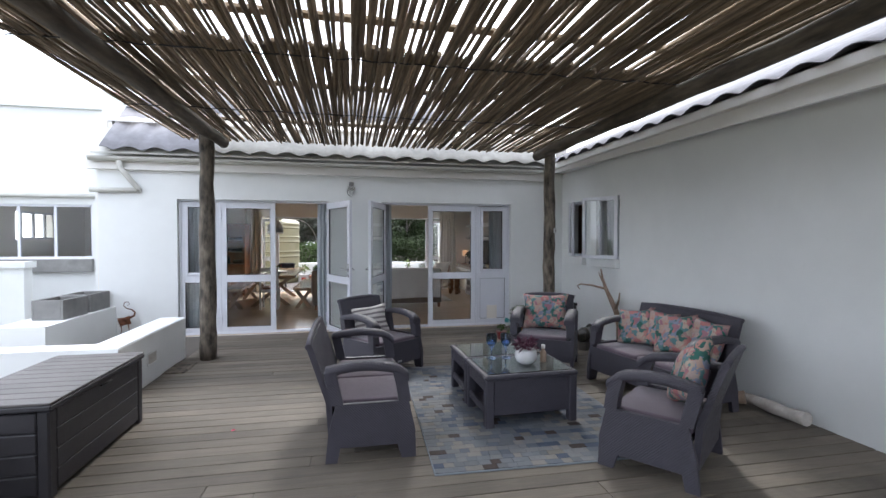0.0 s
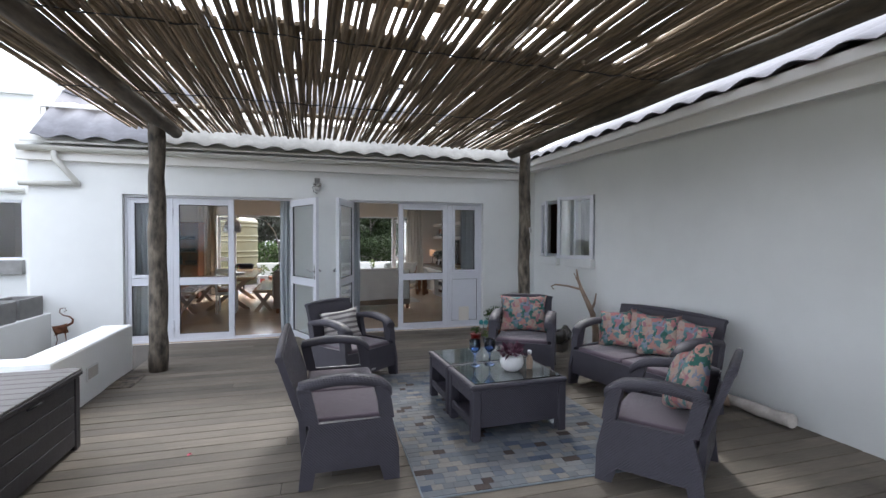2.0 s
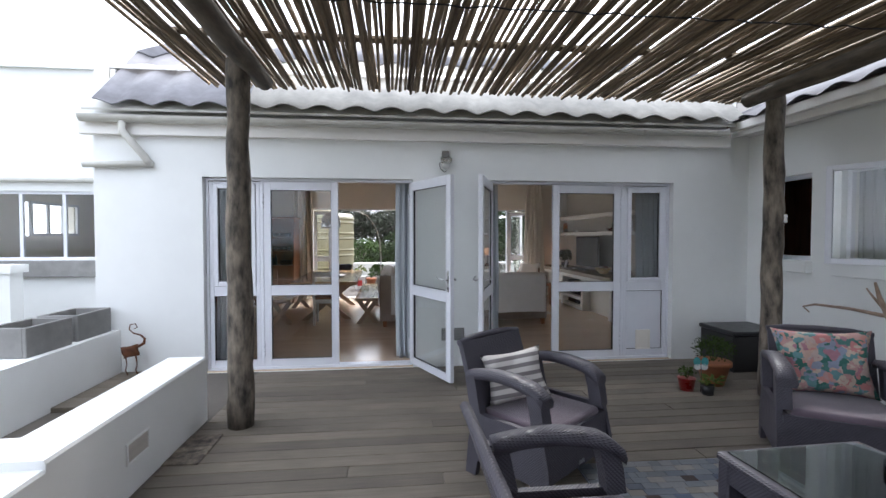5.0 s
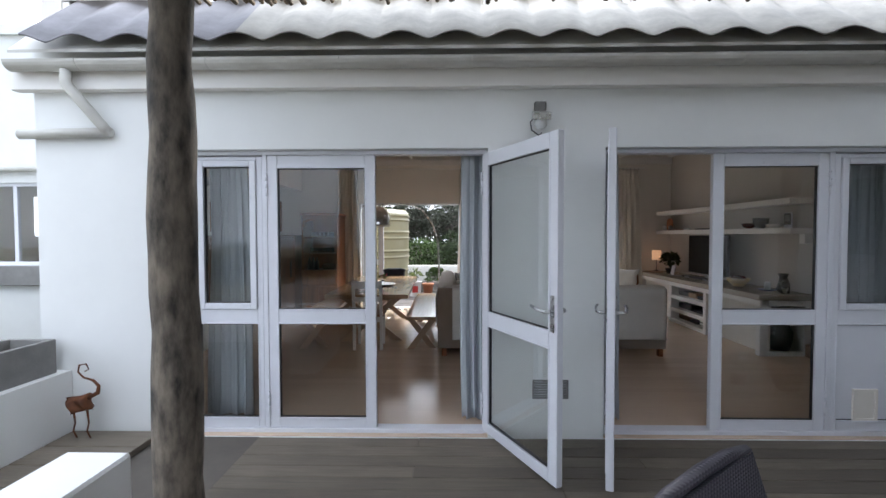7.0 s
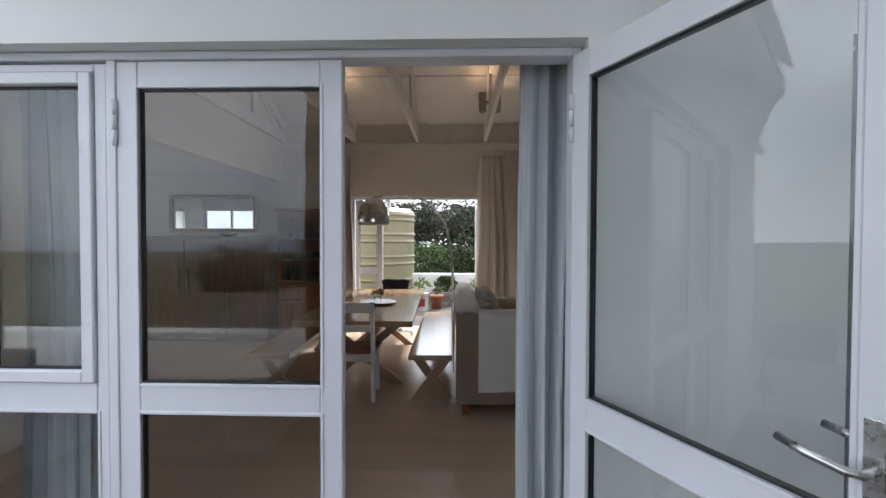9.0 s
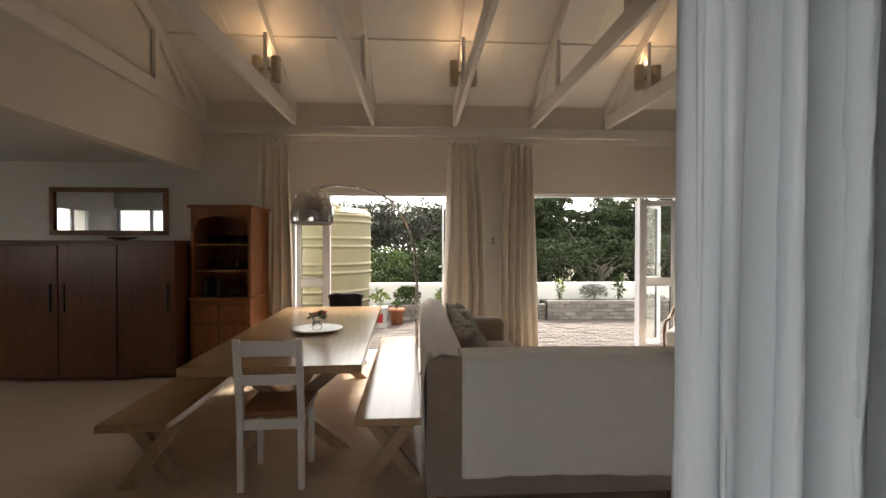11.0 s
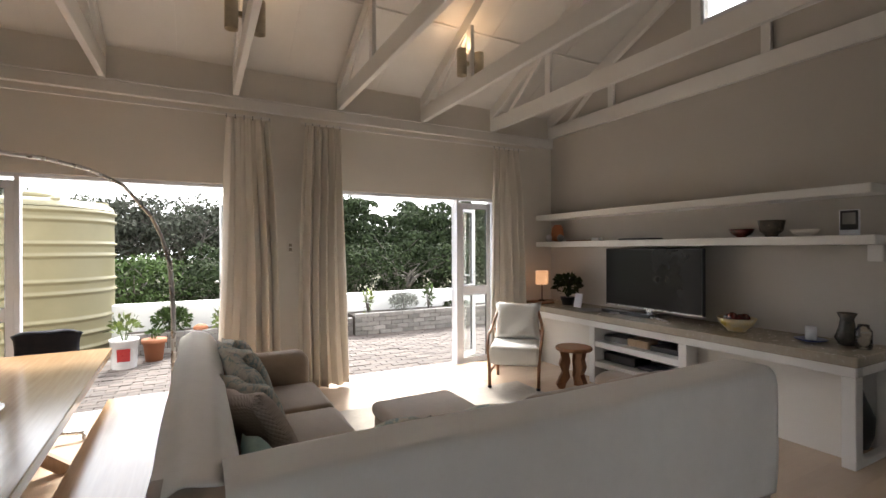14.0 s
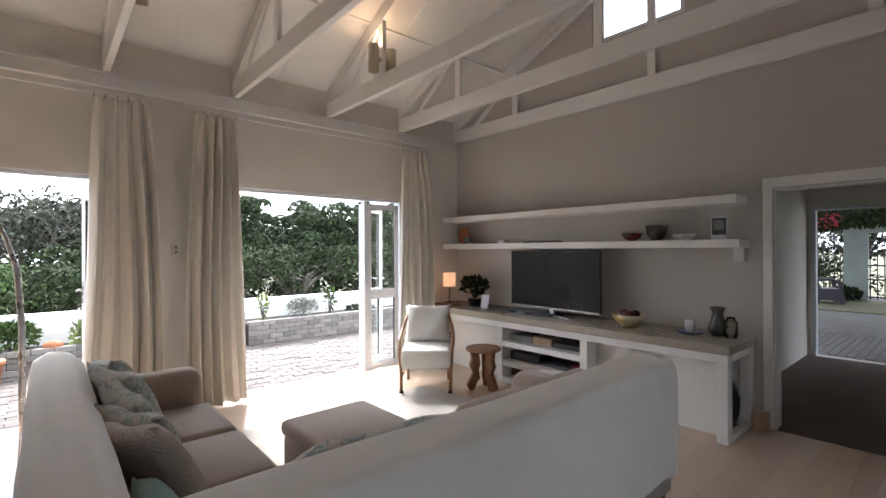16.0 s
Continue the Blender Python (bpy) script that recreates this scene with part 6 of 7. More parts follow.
# ---- garden, terrace pots and far things ----
light = thing("flood_lamp", "small grey flood lamp with a hanging cable on the wall", "lamp", pose(1.06, WALL_Y, 2.36))
box_part("bracket", (-0.04, 0.04, -0.05, 0.0, 0.02, 0.10), CONCRETE, light, 0.004)
b = B()
prism(b, [(-0.05, 0.03), (-0.13, 0.0), (-0.12, -0.05), (-0.05, -0.01)], "x", -0.06, 0.06)
part("head", b, STEEL, light)
b = B()
lathe(b, [(0.02, -0.10), (0.045, -0.07), (0.04, -0.03), (0.02, -0.02)], 16, (0.0, -0.06, 0.0))
part("sensor", b, WHITE_GLAZE, light)
b = B()
tube(b, [(-0.03, -0.03, 0.0), (-0.07, -0.03, -0.04), (-0.06, -0.03, -0.10), (-0.01, -0.04, -0.14), (0.01, -0.04, -0.12)], 0.005, 6)
part("cable", b, BLACK, light)

wv = thing("wall_vent", "grey louvred air vent in the house wall", "vent", pose(1.02, WALL_Y - 0.012, 0.30))
for q in ((0, 0.26, 0, 0.012), (0, 0.26, 0.128, 0.14), (0, 0.014, 0.012, 0.128), (0.246, 0.26, 0.012, 0.128)):
    box_part("frame_bar", (q[0], q[1], 0, 0.011, q[2], q[3]), CONCRETE, wv, 0.002)
for k in range(6):
    box_part("slat", (0.014, 0.246, 0.003, 0.011, 0.016 + k * 0.0185, 0.029 + k * 0.0185), CONCRETE, wv, 0)
bb = thing("black_deck_box", "black weathered storage box beside the wall", "storage box", pose(4.17, 7.24, 0))
box_part("body", (0, 0.62, 0, 0.55, 0, 0.40), BLACK, bb, 0.01)
box_part("lid", (-0.015, 0.635, -0.015, 0.565, 0.401, 0.45), BLACK, bb, 0.01)
potted("green_bush_pot", "round green shrub in a terracotta pot", (3.69, 6.92, 0), [(0.10, 0), (0.15, 0.20), (0.17, 0.20), (0.17, 0.24), (0.15, 0.24)], TERRACOTTA, LEAF, (0, 0, 0.36), (0.2, 0.2, 0.13), 700, 0.016, 12)
potted("red_pot_plant", "small succulent in a red glazed pot", (3.31, 6.78, 0), [(0.06, 0), (0.08, 0.12), (0.085, 0.12), (0.075, 0.12)], RED_POT, LEAF, (0, 0, 0.17), (0.08, 0.08, 0.06), 60, 0.02, 13)
potted("small_pot_plant", "small trailing plant in a dark pot", (3.43, 6.64, 0), [(0.05, 0), (0.06, 0.09), (0.055, 0.09)], BLACK, LEAF_LIME, (0.05, 0, 0.12), (0.12, 0.08, 0.08), 50, 0.025, 14)

tur = thing("dark_stone_ornament", "rounded dark stone animal ornament on a brick", "ornament", pose(4.25, 5.95, 0, 0, 0, 40))
b = B()
pillow(b, 0.30, 0.24, 0.17, pose(0, 0, 0.21, 70, 0, 0), n=10, sharp=0.4)
part("body", b, DARK_GLAZE, tur)
b = B()
tube(b, [(0.10, 0.0, 0.25), (0.17, 0.0, 0.29), (0.21, 0.0, 0.27)], [0.05, 0.045, 0.02], 8)
part("head", b, DARK_GLAZE, tur)
b = B()
bx(b, -0.11, 0.11, -0.06, 0.06, 0.001, 0.11, bevel=0.006)
part("brick_base", b, BARK, tur)
drift = thing("driftwood_branch", "dry branching driftwood leaning on the wall", "driftwood", pose(4.60, 5.85, 0.0))
for pts, r in (([(0.14, 0.02, 0.0), (0.13, 0.02, 0.3), (0.10, 0.05, 0.5), (0.05, 0.12, 0.68), (0.02, 0.20, 0.82), (0.0, 0.26, 0.97), (0.0, 0.30, 1.10)], [0.05, 0.045, 0.04, 0.034, 0.026, 0.018, 0.010]),
               ([(0.02, 0.20, 0.82), (-0.01, 0.50, 0.84), (-0.02, 0.84, 0.83), (-0.02, 0.97, 0.79), (0.0, 0.92, 0.74)], [0.018, 0.014, 0.011, 0.009, 0.006]),
               ([(0.09, 0.06, 0.55), (0.06, -0.05, 0.66), (0.03, -0.13, 0.80)], [0.022, 0.015, 0.007]),
               ([(0.02, 0.20, 0.84), (0.01, 0.32, 0.97), (0.01, 0.38, 1.04)], [0.016, 0.010, 0.006])):
    b = B()
    tube(b, pts, r, 8)
    part("branch", b, DRIFTWOOD, drift)
PALE_LOG = mat("bleached pale log", (0.62, 0.58, 0.53), (0.42, 0.38, 0.34), rough=0.9, scale=8, bump=0.6, bscale=30, stain=0.3)
for at, r, seed, mt in (((4.64, 3.45, 0.06), 0.055, 1, PALE_LOG), ((4.50, 3.78, 0.065), 0.065, 2, DRIFTWOOD)):
    b = B()
    rnd = random.Random(seed)
    tube(b, [(0.02 * rnd.random(), (-0.32 + 0.16 * k) * (1.0 if seed == 1 else 0.5), 0.02 * rnd.random()) for k in range(5)], [r * rnd.uniform(0.75, 1.1) for _ in range(5)], 10)
    solid("driftwood_log", b, mt, "short pale driftwood log on the deck by the wall", "driftwood", pose(*at, 0, 0, 4 if seed == 1 else 30), "driftwood logs")
b = B()
leaves(b, (0, 0, 0), (0.02, 0.015, 0.004), 5, 0.02, 1.2, 0.2, 4)
solid("fallen_petal", b, PETAL, "red fallen blossom lying on the deck", "petal", pose(0.13, 3.98, 0.008))
slab("doormat", "dark worn floor mat beside the low wall", "mat", (0, 0.23, 0, 0.45, 0, 0.012), pose(-1.035, 5.745, 0.001), LOG, 0.003)

# water tank
tank = thing("water_tank", "large sage-yellow ribbed plastic water tank", "water tank", pose(-1.72, 17.1, 0))
b = B()
prof = [(0.93, 0.0), (0.95, 0.02)]
for z in (0.16, 0.36, 0.56, 0.92, 1.08, 1.42, 1.58, 1.90, 2.02):
    prof += [(0.95, z - 0.05), (0.95, z - 0.026), (0.978, z - 0.012), (0.978, z + 0.012), (0.95, z + 0.026), (0.95, z + 0.05)]
prof += [(0.95, 2.06), (0.93, 2.12), (0.86, 2.16), (0.60, 2.20), (0.30, 2.22)]
lathe(b, prof, 64)
part("body", b, TANK, tank)
b = B()
lathe(b, [(0.30, 2.215), (0.30, 2.27), (0.27, 2.30), (0.05, 2.31)], 32)
part("lid", b, TANK, tank)
for k in range(6):
    b = B()
    a = k * 1.047
    bx(b, 0.45, 0.88, -0.05, 0.05, 2.13, 2.20, bevel=0.02, m=Matrix.Rotation(a, 4, "Z"))
    part("top_rib", b, TANK, tank)
bm = B()
bx(bm, -2.8, -0.65, 16.0, 18.2, -0.05, -0.002)
structure("plinth", bm, CONCRETE, "concrete slab under the water tank", "plinth")

bk = thing("white_bucket", "white plastic bucket with a red label used as a planter", "bucket", pose(-0.48, 15.72, 0))
b = B()
lathe(b, [(0.13, 0), (0.135, 0.01), (0.155, 0.34), (0.163, 0.34), (0.163, 0.37), (0.15, 0.37), (0.145, 0.30), (0.001, 0.29)], 28, caps=False)
part("body", b, WHITE_GLAZE, bk)
b = B()
for k in range(8):
    a0, a1 = -2.0 + k * 0.12, -2.0 + (k + 1) * 0.12
    b.faces.new([b.verts.new((r * math.cos(a), r * math.sin(a), z)) for a, r, z in ((a0, 0.1445, 0.10), (a1, 0.1445, 0.10), (a1, 0.155, 0.26), (a0, 0.155, 0.26))])
part("label", b, RED_POT, bk, "red printed label")
part("foliage", leaves(B(), (0, 0, 0.52), (0.2, 0.2, 0.18), 60, 0.05, 2.0, 0.4, 31), LEAF_LIME, bk)
b = B()
for a in range(5):
    tube(b, [(0, 0, 0.28), (0.05 * math.cos(a * 1.3), 0.05 * math.sin(a * 1.3), 0.45), (0.15 * math.cos(a * 1.3), 0.15 * math.sin(a * 1.3), 0.66)], [0.008, 0.006, 0.003], 5)
part("stems", b, LEAF, bk)
potted("terracotta_pot", "small plant in a terracotta pot", (-0.18, 16.0, 0), [(0.10, 0), (0.13, 0.24), (0.15, 0.24), (0.15, 0.29), (0.13, 0.29)], TERRACOTTA, LEAF, (0, 0, 0.36), (0.12, 0.12, 0.08), 60, 0.03, 33)

# boundary wall and block planters
bm = B()
bx(bm, -0.85, 9.0, 16.95, 17.15, -0.3, 0.67, bevel=0.01)
structure("wall_garden", bm, PLASTER, "low white garden boundary wall", "wall")


def block_planter(x0, x1, y0, y1, h, label, seed):
    t = thing("block_planter", label, "planter", kind="structure")
    rnd = random.Random(seed)
    rows = int(round(h / 0.075))
    for r in range(rows):
        x = x0 - (0.11 if r % 2 else 0)
        while x < x1:
            a, c = max(x, x0), min(x + 0.22, x1)
            if c - a > 0.03:
                b = B()
                j = rnd.uniform(-0.012, 0.012)
                bx(b, a + 0.004, c - 0.004, y0 + j, y0 + 0.10 + j, r * 0.075 + 0.003, (r + 1) * 0.075 - 0.003, bevel=0.005)
                part("block", b, BLOCK, t)
            x += 0.22
    b = B()
    bx(b, x0, x1, y0 + 0.03, y1, 0, h - 0.04)
    part("soil", b, SOIL, t)
    return t


block_planter(1.2, 2.72, 16.44, 16.94, 0.30, "low stacked block planter against the garden wall", 1)
block_planter(2.73, 6.4, 16.34, 16.94, 0.375, "stacked grey block planter against the garden wall", 2)
block_planter(-0.6, 0.9, 16.40, 16.94, 0.30, "low stacked block planter against the garden wall", 3)


def shrub(name, label, at, spread, n, size, mt, seed, long=2.2, rise=0.5):
    t = thing(name, label, "shrub", pose(*at))
    b = B()
    rnd = random.Random(seed)
    for _ in range(6):
        x, y = rnd.uniform(-0.6, 0.6) * spread[0], rnd.uniform(-0.6, 0.6) * spread[1]
        tube(b, [(0, 0, -0.02), (x * 0.5, y * 0.5, spread[2] * 0.6), (x, y, spread[2] * 1.3)], [0.01, 0.006, 0.003], 5)
    part("stems", b, BARK, t)
    part("foliage", leaves(B(), (0, 0, spread[2] * 0.8), spread, n, size, long, rise, seed), mt, t)
    return t


LEAF_SILVER = mat("silver-grey leaves", (0.24, 0.25, 0.22), (0.15, 0.16, 0.14), rough=0.7, scale=5, bump=0, vary=0.3, islands=True)
shrub("silver_shrub", "rounded silver-grey shrub in the block planter", (3.75, 16.62, 0.33), (0.30, 0.2, 0.20), 900, 0.025, LEAF_SILVER, 41)
shrub("tall_seedling", "thin upright green seedling in the planter", (4.25, 16.60, 0.33), (0.14, 0.1, 0.30), 40, 0.05, LEAF, 42, 2.5)
shrub("tall_seedling", "thin upright green seedling in the planter", (3.05, 16.60, 0.33), (0.14, 0.1, 0.28), 30, 0.05, LEAF_LIME, 43, 2.5)
shrub("low_shrub", "low green ground cover in the planter", (2.4, 16.62, 0.26), (0.2, 0.12, 0.10), 160, 0.03, LEAF, 44)
shrub("low_shrub", "low green ground cover in the planter", (4.9, 16.62, 0.33), (0.35, 0.15, 0.08), 250, 0.03, LEAF_DARK, 45)
shrub("dense_shrub", "dense bright green shrub in the planter", (0.0, 16.62, 0.26), (0.28, 0.2, 0.22), 900, 0.03, LEAF, 46)
shrub("dense_shrub", "spiky green shrub in the planter", (0.72, 16.55, 0.26), (0.2, 0.2, 0.2), 250, 0.035, LEAF_LIME, 47, 3)
b = B()
bmesh.ops.create_icosphere(b, subdivisions=2, radius=0.09, matrix=Matrix.Diagonal((1.2, 1, 0.8, 1)))
solid("orange_stone", b, TERRACOTTA, "rounded orange-brown stone in the planter", "stone", pose(0.38, 16.5, 0.31))

# trees: tapered trunks with limbs and leaf clumps
def tree(x, y, base, top, width, seed, leaf_mat, count, bare=0.0, size=0.075):
    rnd = random.Random(seed)
    t = thing("tree", "windswept grey-branched coastal tree" if bare else "dense dark green coastal tree", "tree", pose(x, y, base), "coastal trees")
    hgt = top - base
    b = B()
    tips = []
    fork = Vector((rnd.uniform(-0.3, 0.3), rnd.uniform(-0.3, 0.3), hgt * rnd.uniform(0.25, 0.4)))
    tube(b, [(0, 0, 0), fork * 0.5 + Vector((0.08, 0, 0)), fork], [0.16, 0.13, 0.10], 8)
    for k in range(7):
        a = k * 0.9 + rnd.random()
        r = width * rnd.uniform(0.35, 0.8)
        tip = Vector((r * math.cos(a), r * math.sin(a), hgt * rnd.uniform(0.55, 0.93)))
        midp = fork.lerp(tip, 0.5) + Vector((rnd.uniform(-0.2, 0.2), rnd.uniform(-0.2, 0.2), rnd.uniform(-0.2, 0.3)))
        tube(b, [fork, midp, tip], [0.07, 0.045, 0.015], 6)
        tips.append(tip)
        for _ in range(5 if bare else 3):
            q = midp.lerp(tip, rnd.uniform(0.1, 0.9))
            e = q + Vector((rnd.gauss(0, 0.5), rnd.gauss(0, 0.5), rnd.uniform(0.1, 0.7)))
            tube(b, [q, q.lerp(e, 0.5) + Vector((rnd.gauss(0, 0.1), rnd.gauss(0, 0.1), 0)), e], [0.025, 0.016, 0.006], 5)
            tips.append(e)
            if bare:
                for _ in range(4):
                    g = q.lerp(e, rnd.uniform(0.3, 1))
                    tube(b, [g, g + Vector((rnd.gauss(0, 0.3), rnd.gauss(0, 0.3), rnd.uniform(0.0, 0.4)))], [0.010, 0.003], 4)
    part("trunk", b, BARK, t)
    rs = np.random.RandomState(seed)
    clumps = []
    for tip in tips:
        for _ in range(2):
            clumps.append((tip.x + rnd.gauss(0, 0.3), tip.y + rnd.gauss(0, 0.3), min(tip.z + rnd.gauss(0, 0.25), hgt), rnd.uniform(0.25, 0.55)))
    for _ in range(int(16 * (1 - bare))):
        a, r = rnd.uniform(0, 6.283), width * math.sqrt(rnd.random())
        clumps.append((r * math.cos(a), r * math.sin(a), hgt * rnd.uniform(0.1, 0.85), rnd.uniform(0.35, 0.65)))
    cl = np.array(clumps)
    pick = rs.randint(0, len(cl), count)
    d = rs.normal(size=(count, 3))
    d /= np.linalg.norm(d, axis=1)[:, None]
    d[:, 2] = np.where(rs.uniform(size=count) < 0.7, np.abs(d[:, 2]), d[:, 2])
    c = cl[pick, :3] + d * (cl[pick, 3] * rs.uniform(0.55, 1.0, count) ** 0.4)[:, None] * (1, 1, 0.7)
    face = d + rs.normal(scale=0.35, size=(count, 3))
    face /= np.linalg.norm(face, axis=1)[:, None]
    o = np.cross(face, rs.normal(size=(count, 3)))
    o /= np.linalg.norm(o, axis=1)[:, None]
    s = np.cross(o, face)
    s /= np.linalg.norm(s, axis=1)[:, None]
    k = (size * rs.uniform(0.6, 1.4, count))[:, None]
    v = np.stack([c - o * k, c + s * k * 0.5, c + o * k, c - s * k * 0.5], 1).reshape(-1, 3)
    me = bpy.data.meshes.new("crown")
    me.from_pydata(v.tolist(), [], np.arange(4 * count).reshape(-1, 4).tolist())
    me.materials.append(leaf_mat)
    cr = new("crown", me)
    cr.parent = t
    return t


for k, (x, y, top, w, mt, bare) in enumerate(((-3.6, 23.0, 3.4, 1.5, LEAF_GREY, 0.5), (-1.6, 24.0, 3.7, 1.6, LEAF_GREY, 0.8), (0.3, 23.0, 3.5, 1.6, LEAF_GREY, 0.85), (2.0, 23.6, 3.6, 1.7, LEAF_GREY, 0.4),
                                            (3.4, 22.2, 3.6, 1.6, LEAF_DARK, 0), (5.2, 22.0, 3.4, 1.7, LEAF_DARK, 0), (7.0, 21.6, 3.4, 1.7, LEAF_DARK, 0), (8.8, 21.0, 3.5, 1.7, LEAF_DARK, 0),
                                            (10.8, 20.5, 3.7, 1.8, LEAF_DARK, 0), (4.4, 25.0, 4.2, 2.0, LEAF_DARK, 0), (7.6, 24.6, 4.1, 2.0, LEAF_DARK, 0), (10.8, 23.8, 4.3, 2.0, LEAF_DARK, 0), (0.0, 26.5, 3.9, 2.0, LEAF_DARK, 0.2), (-3.2, 26.8, 3.9, 2.0, LEAF_DARK, 0.2), (13.2, 21.5, 4.0, 2.0, LEAF_DARK, 0), (-6.2, 24.5, 3.9, 2.0, LEAF_DARK, 0))):
    tree(x, y, -0.6, top - (0.75 if y < 24.3 else 1.0), w, 100 + k, mt, int(15000 * (1 - 0.75 * bare)), bare, 0.055)
for k, (x, y, top, w, mt) in enumerate(((-0.9, 19.2, 1.1, 0.9, LEAF), (0.4, 19.4, 0.95, 0.9, LEAF_DARK), (1.4, 20.2, 1.5, 1.0, LEAF_DARK), (2.4, 20.6, 1.3, 1.0, LEAF_DARK), (5.0, 20.0, 1.4, 1.0, LEAF_DARK), (7.0, 19.6, 1.4, 1.1, LEAF_DARK), (3.7, 20.2, 1.2, 1.0, LEAF_DARK))):
    t = tree(x, y, -0.4, top, w, 200 + k, mt, 7000, 0, 0.04)
    tagged(t, "low rounded coastal bush beyond the garden wall", "bush", "coastal bushes")

COURT = mat("dark grey block paving", (0.13, 0.122, 0.118), (0.09, 0.085, 0.082), rough=0.85, scale=9, bump=0.4, bscale=30, stain=0.3)
# hall garden: paving, planter bushes, wall with an iron gate
bm = B()
bx(bm, 8.45, 20, 4.0, 16.3, -0.1, 0.0)
structure("pavement_court", bm, COURT, "grey block-paved front court", "pavement")
# White wall given a darker grey-green colour for the tree shade on it.
COURT_WALL = mat("court wall white darkened for shade", (0.40, 0.45, 0.42), (0.35, 0.39, 0.37), rough=0.9, scale=3, bump=0.2, bscale=30, stain=0.2)
bm = walled("y", 5.0, 11.28, 18.0, 18.2, 0, 2.6, [(9.45, 10.75, 0.0, 1.95)])
structure("wall_court", bm, COURT_WALL, "white court wall with an arched gate", "wall")
gate = thing("iron_gate", "black wrought-iron gate in the court wall", "gate", pose(18.0, 9.45, 0))
for k in range(9):
    b = B()
    tube(b, [(0, 0.05 + k * 0.15, 0.05), (0, 0.05 + k * 0.15, 1.2 + 0.65 * math.sqrt(max(0, 1 - ((k - 4) / 4.4) ** 2)))], 0.014, 6)
    part("bar", b, BLACK, gate)
for z in (0.1, 0.6, 1.0):
    b = B()
    bx(b, -0.015, 0.015, 0.0, 1.3, z, z + 0.04)
    part("rail", b, BLACK, gate)
for k, (x, y, s) in enumerate(((14.2, 13.6, 0.6), (19.2, 12.6, 1.2), (19.4, 11.9, 1.3), (17.6, 11.25, 0.42), (16.8, 13.4, 0.9), (16.9, 9.0, 0.7))):
    shrub("court_shrub", "leafy green shrub in the front court", (x, y, 0), (s, s, s * 0.6), 500, 0.07, LEAF_DARK, 60 + k)
# Roof slab on posts, added to keep light off the court.
bm = B()
bx(bm, 8.46, 12.2, 6.0, 14.0, 2.30, 2.40)
for y in (6.2, 10.9, 13.8):
    bx(bm, 12.05, 12.17, y, y + 0.12, 0.0, 2.35)
structure("veranda_roof", bm, DARK_WOOD, "added dark roof slab shading the court outside the hall", "veranda")
vine = thing("flowering_vine", "green vine with bright pink flowers, widened to shade the court", "vine", pose(11.0, 11.0, 0))
b = B()
tube(b, [(1.3, 1.6, 0), (1.35, 1.5, 1.2), (1.3, 0.9, 2.2), (1.5, 0.0, 2.5), (1.6, -1.5, 2.5)], [0.05, 0.04, 0.03, 0.02, 0.01], 6)
part("stem", b, BARK, vine)
# Foliage spread far wider than the vine, largely unseen, to shade the court.
part("foliage", leaves(B(), (4.2, 0.2, 2.75), (4.0, 4.2, 0.75), 24000, 0.09, 1.8, -0.2, 71), LEAF_DARK, vine)
part("blossom", leaves(B(), (0.6, -0.38, 2.02), (0.24, 0.26, 0.16), 60, 0.045, 1.2, 0.2, 72), PETAL, vine)

b = B()
for z0, z1 in ((0.9, 1.2),):
    tube(b, [(0, 0.04 + 1.21 * (0.5 - 0.5 * math.cos(math.pi * q / 16)), 1.2 + 0.66 * math.sin(math.pi * q / 16)) for q in range(17)], 0.03, 6)
part("arch", b, BLACK, gate)
b = B()
tube(b, [(0.01, 0.65 + 0.24 * math.cos(math.pi * q / 10), 1.4 + 0.24 * math.sin(math.pi * q / 10)) for q in range(21)], 0.016, 6)
part("ring", b, BLACK, gate)
rail_fence = thing("iron_fence", "dark iron bar fence beside the court wall", "fence", pose(18.1, 11.3, 0), kind="structure")
for k in range(18):
    b = B()
    tube(b, [(0, 0.06 + k * 0.13, 0.0), (0, 0.06 + k * 0.13, 2.2)], 0.014, 6)
    part("bar", b, BLACK, rail_fence)
for z in (0.3, 1.5, 2.1):
    b = B()
    bx(b, -0.015, 0.015, 0.0, 2.4, z, z + 0.04)
    part("rail", b, BLACK, rail_fence)
bm = B()
bx(bm, 14.6, 17.99, 6.0, 15.0, 0.001, 0.02)
structure("ground_litter", bm, GRASS, "strip of dry grass and leaf litter along the court wall", "ground")
tagged(copy_thing(chair, pose(16.4, 11.75, 0.02, 0, 0, 200)), "dark grey woven resin armchair standing in the court", "armchair", "court seats")
tagged(copy_thing(chair, pose(16.9, 12.7, 0.02, 0, 0, 250)), "dark grey woven resin armchair standing in the court", "armchair", "court seats")
b = B()
bx(b, 0.004, 0.196, 0.004, 0.096, -0.03, 0.006, bevel=0.004)
paver = mesh("paver", b, COURT)
court_ob = bpy.data.objects["pavement_court"]
for i in range(12):
    for j in range(24):
        o = new("paver", paver)
        o.location = (8.6 + 0.2 * i + (0.1 if j % 2 else 0), 9.0 + 0.1 * j, 0)
        o.parent = court_ob

for k, (x, y, top, w) in enumerate(((20.6, 9.2, 3.4, 1.7), (20.8, 11.2, 3.2, 1.6), (20.6, 13.4, 3.4, 1.8))):
    tree(x, y, 0.0, top, w, 400 + k, LEAF_DARK, 9000, 0, 0.06)

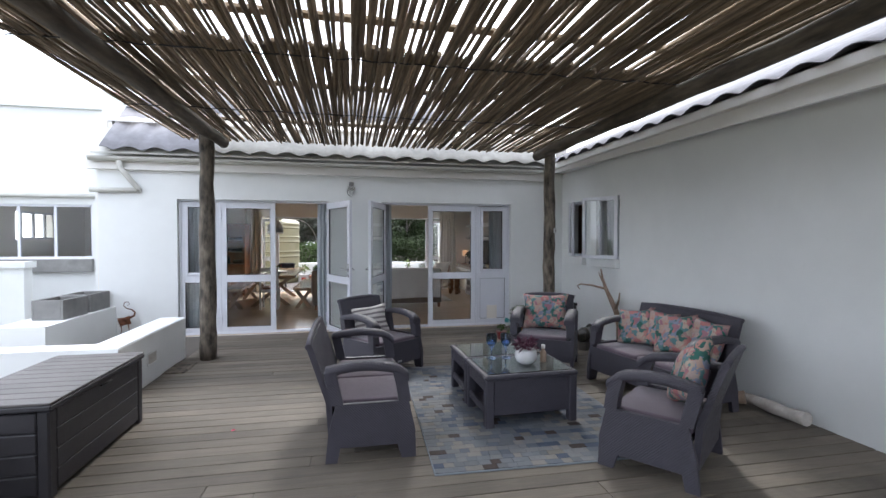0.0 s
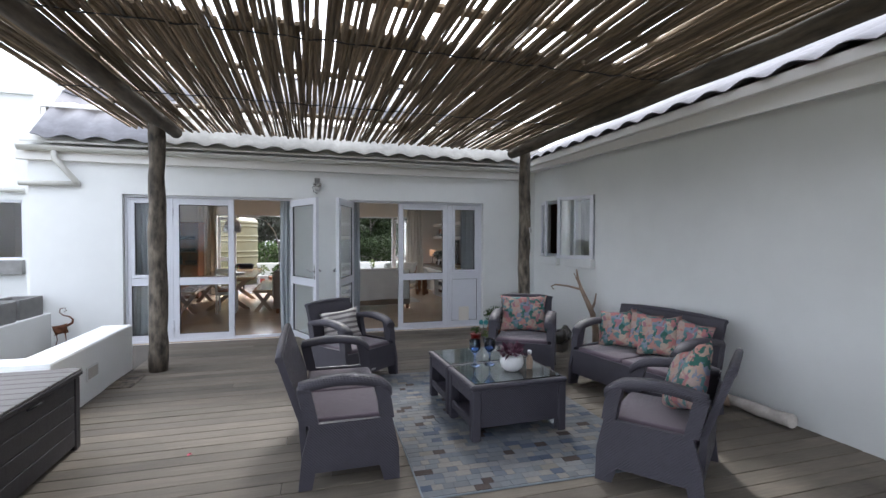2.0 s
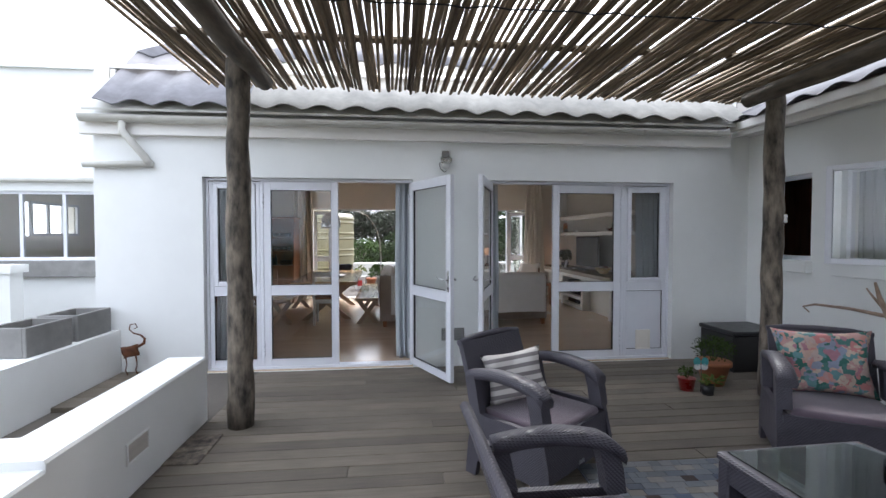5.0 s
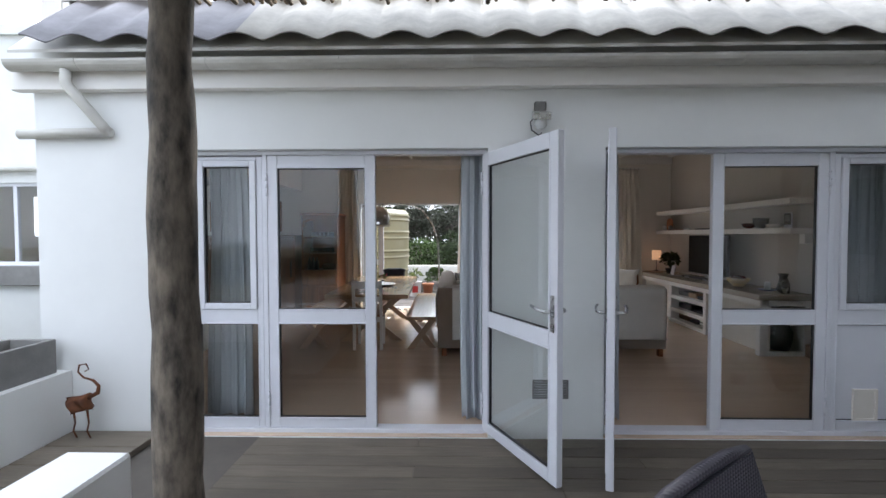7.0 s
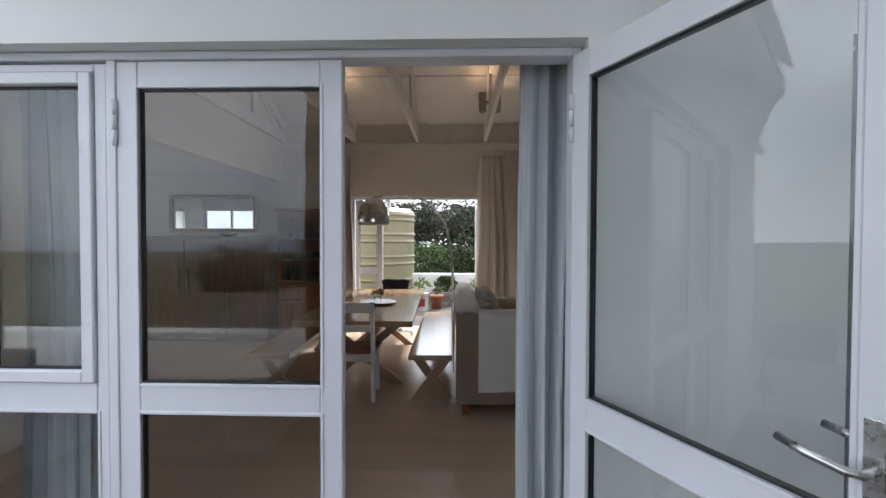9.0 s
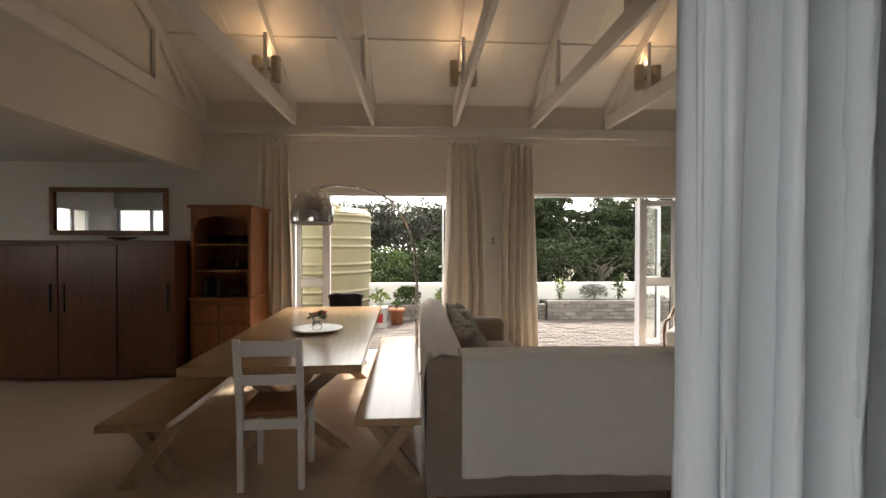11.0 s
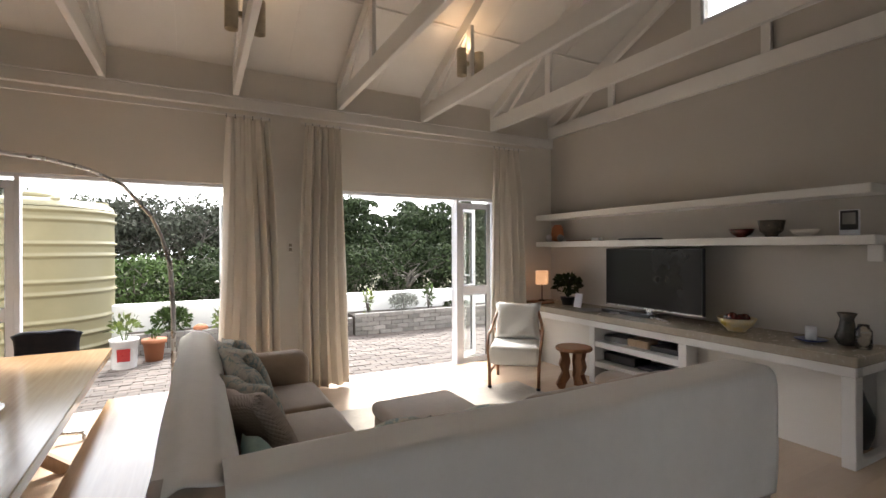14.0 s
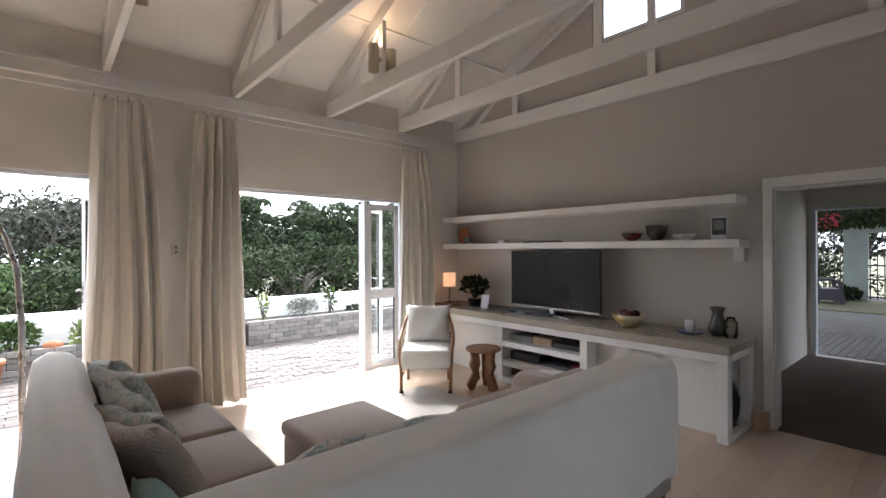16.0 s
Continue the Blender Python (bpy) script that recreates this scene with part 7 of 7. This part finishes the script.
# ground, sea and scrub behind the terrace
bm = B()
prism(bm, [(-4.0, -0.16), (14.0, -0.16), (17.2, -0.3), (60, -1.0), (400, -6), (400, -30), (-1400, -30), (-1400, -20), (-60, -12), (-12, -2.2)], "x", -600, 600)
structure("ground", bm, GRASS, "sandy scrub-covered ground falling towards the sea", "ground")
bm = B()
bx(bm, -4500, 4500, -4800, -90, -15.2, -15.0)
structure("water", bm, SEA, "grey-blue sea out to the horizon", "water")
for k in range(9):
    x = -9 + 2.6 * k
    t = tree(x, -8.5 - (k % 3), -2.0, 0.9 + 0.25 * (k % 2), 1.4, 300 + k, LEAF_GREY, 3500, 0, 0.09)
    tagged(t, "low wind-cut scrub below the terrace", "bush", "dune scrub")

# ---- pieces of floors and roofs ----
deck = thing("deck", "weathered grey timber deck boards", "floor", kind="structure")
bm = B()
bx(bm, -1.02, WING_X, -4.0, WALL_Y - 0.002, -0.15, -0.032)
bx(bm, -4.6, -1.02, -4.0, 10.2, -0.15, -0.002)
part("subfloor", bm, JOINT, deck)
rnd = random.Random(2)
BOARD, PITCH = 0.132, 0.138
planks = {}
for q in range(12):
    wd = 1.2 + 0.3 * q
    b = B()
    bx(b, 0, wd - 0.003, 0, BOARD, -0.03, 0.0, bevel=0.003)
    planks[q] = (wd, mesh("plank", b, DECK))
y = WALL_Y - 0.14
while y > -1.6:
    x = -1.02 - rnd.uniform(0, 1.2)
    while x < WING_X - 0.02:
        q = rnd.randint(4, 11)
        wd, me = planks[q]
        if x < -1.02:
            wd2 = wd + x + 1.02
            q = max(0, min(11, int((wd2 - 1.2) / 0.3)))
            wd, me = planks[q]
            x = -1.02
        o = new("plank", me)
        if x + wd > WING_X:
            o.scale = ((WING_X - x) / wd, 1, 1)
        o.location = (x, y, rnd.uniform(-0.0015, 0.0015))
        o.parent = deck
        x += wd
    y -= PITCH

planks = []
for wd in (1.6, 2.2, 2.8, 3.3):
    b = B()
    bx(b, 0, wd - 0.0006, 0, 0.1194, 0.006, FLOOR)
    planks.append((wd, mesh("floorboard", b, PINE)))
floor_ob = bpy.data.objects["floor"]
y = 7.92
while y < 13.71:
    x = WEST_X - 0.15
    while x < TV_X:
        wd, me = rnd.choice(planks)
        o = new("floorboard", me)
        if x + wd > TV_X:
            o.scale = ((TV_X - x) / wd, 1, 1)
        o.location = (x, y, 0)
        o.parent = floor_ob
        x += wd
    y += 0.12

# brick paving behind the house
patio = thing("pavement", "weathered brick-paved garden terrace", "pavement", kind="structure")
bm = B()
bx(bm, -6, 9.0, 13.94, 16.95, -0.12, -0.012)
part("bedding", bm, JOINT, patio)
b = B()
bx(b, 0.003, 0.217, 0.003, 0.102, -0.05, 0.0, bevel=0.005)
brick = mesh("brick", b, BRICK)
far = B()
count = 0
row = 0
y = 13.96
while y < 16.9:
    x = -3.6 - (0.11 if row % 2 else 0)
    while x < 6.5:
        lift = rnd.uniform(-0.005, 0.003)
        if (1.4 < x < 4.0 or -1.3 < x < 0.7) and y < 15.0 and count < 300:
            o = new("brick", brick)
            o.location, o.rotation_euler = (x, y, lift), (rnd.uniform(-0.01, 0.01), rnd.uniform(-0.008, 0.008), 0)
            o.parent = patio
            count += 1
        else:
            v = [(x + a, y + c, lift + e) for e, g in ((-0.05, 0.003), (0.0, 0.005)) for a, c in ((g, g), (0.22 - g, g), (0.22 - g, 0.105 - g), (g, 0.105 - g))]
            vs = [far.verts.new(p) for p in v]
            for f in ((4, 5, 6, 7), (0, 1, 5, 4), (1, 2, 6, 5), (2, 3, 7, 6), (3, 0, 4, 7)):
                far.faces.new([vs[i] for i in f])
        x += 0.22
    y += 0.105
    row += 1
BRICK_FAR = mat("grey-brown paving brick further off", (0.135, 0.108, 0.095), (0.09, 0.076, 0.068), rough=0.85, scale=16, bump=0.45, bscale=60, vary=0.25, stain=0.2, islands=True)
tagged(part("bricks", far, BRICK_FAR, patio), kind="stuff")

# poles of the pergola roof: several lengths of wavering sticks over thin cross poles
for y in (-2.5, -1.05, 0.4, 1.85, 3.30, 4.75, 6.25):
    b = B()
    bx(b, -1.28, 4.3, y - 0.045, y + 0.045, 3.005, 3.03, bevel=0.003)
    part("cross_board", b, POLE, pergola)
for y in (0.62, 3.86, 5.55):
    b = B()
    tube(b, [(-1.30 + 5.6 * q / 40, y + 0.012 * math.sin(q * 2.1), 2.95 + 0.012 * (q % 2)) for q in range(41)], 0.006, 5)
    part("binding_wire", b, BLACK, pergola)
sticks = []
for q in range(16):
    r2 = random.Random(400 + q)
    b = B()
    ph, am = r2.uniform(0, 6), r2.uniform(0.005, 0.014)
    ln = 3.45 if q < 8 else 3.65
    tube(b, [(am * math.sin(ph + 5 * k / 8) + am * 0.4 * math.sin(ph * 3 + 11 * k / 8), ln * k / 8, 0.006 * math.sin(ph + k)) for k in range(9)], [r2.uniform(0.0135, 0.0188) * (1.12 - 0.24 * k / 8) for k in range(9)], 6)
    sticks.append(mesh("pole", b, POLE))
for y0, first in ((3.72, 8), (0.42, 0), (-2.9, 0)):
    x = -1.30
    while x < 4.32:
        o = new("pole", sticks[first + rnd.randint(0, 7)])
        o.location = (x, y0 + rnd.uniform(-0.06, 0.06), 2.965 + rnd.uniform(0, 0.02) + (0.012 if first else 0))
        o.rotation_euler = (rnd.uniform(-0.003, 0.003), rnd.uniform(-3, 3), rnd.uniform(-0.009, 0.009))
        o.parent = pergola
        x += rnd.choice((0.021, 0.023, 0.026, 0.029, 0.036) if x < 2.2 else (0.019, 0.021, 0.023, 0.025, 0.029))
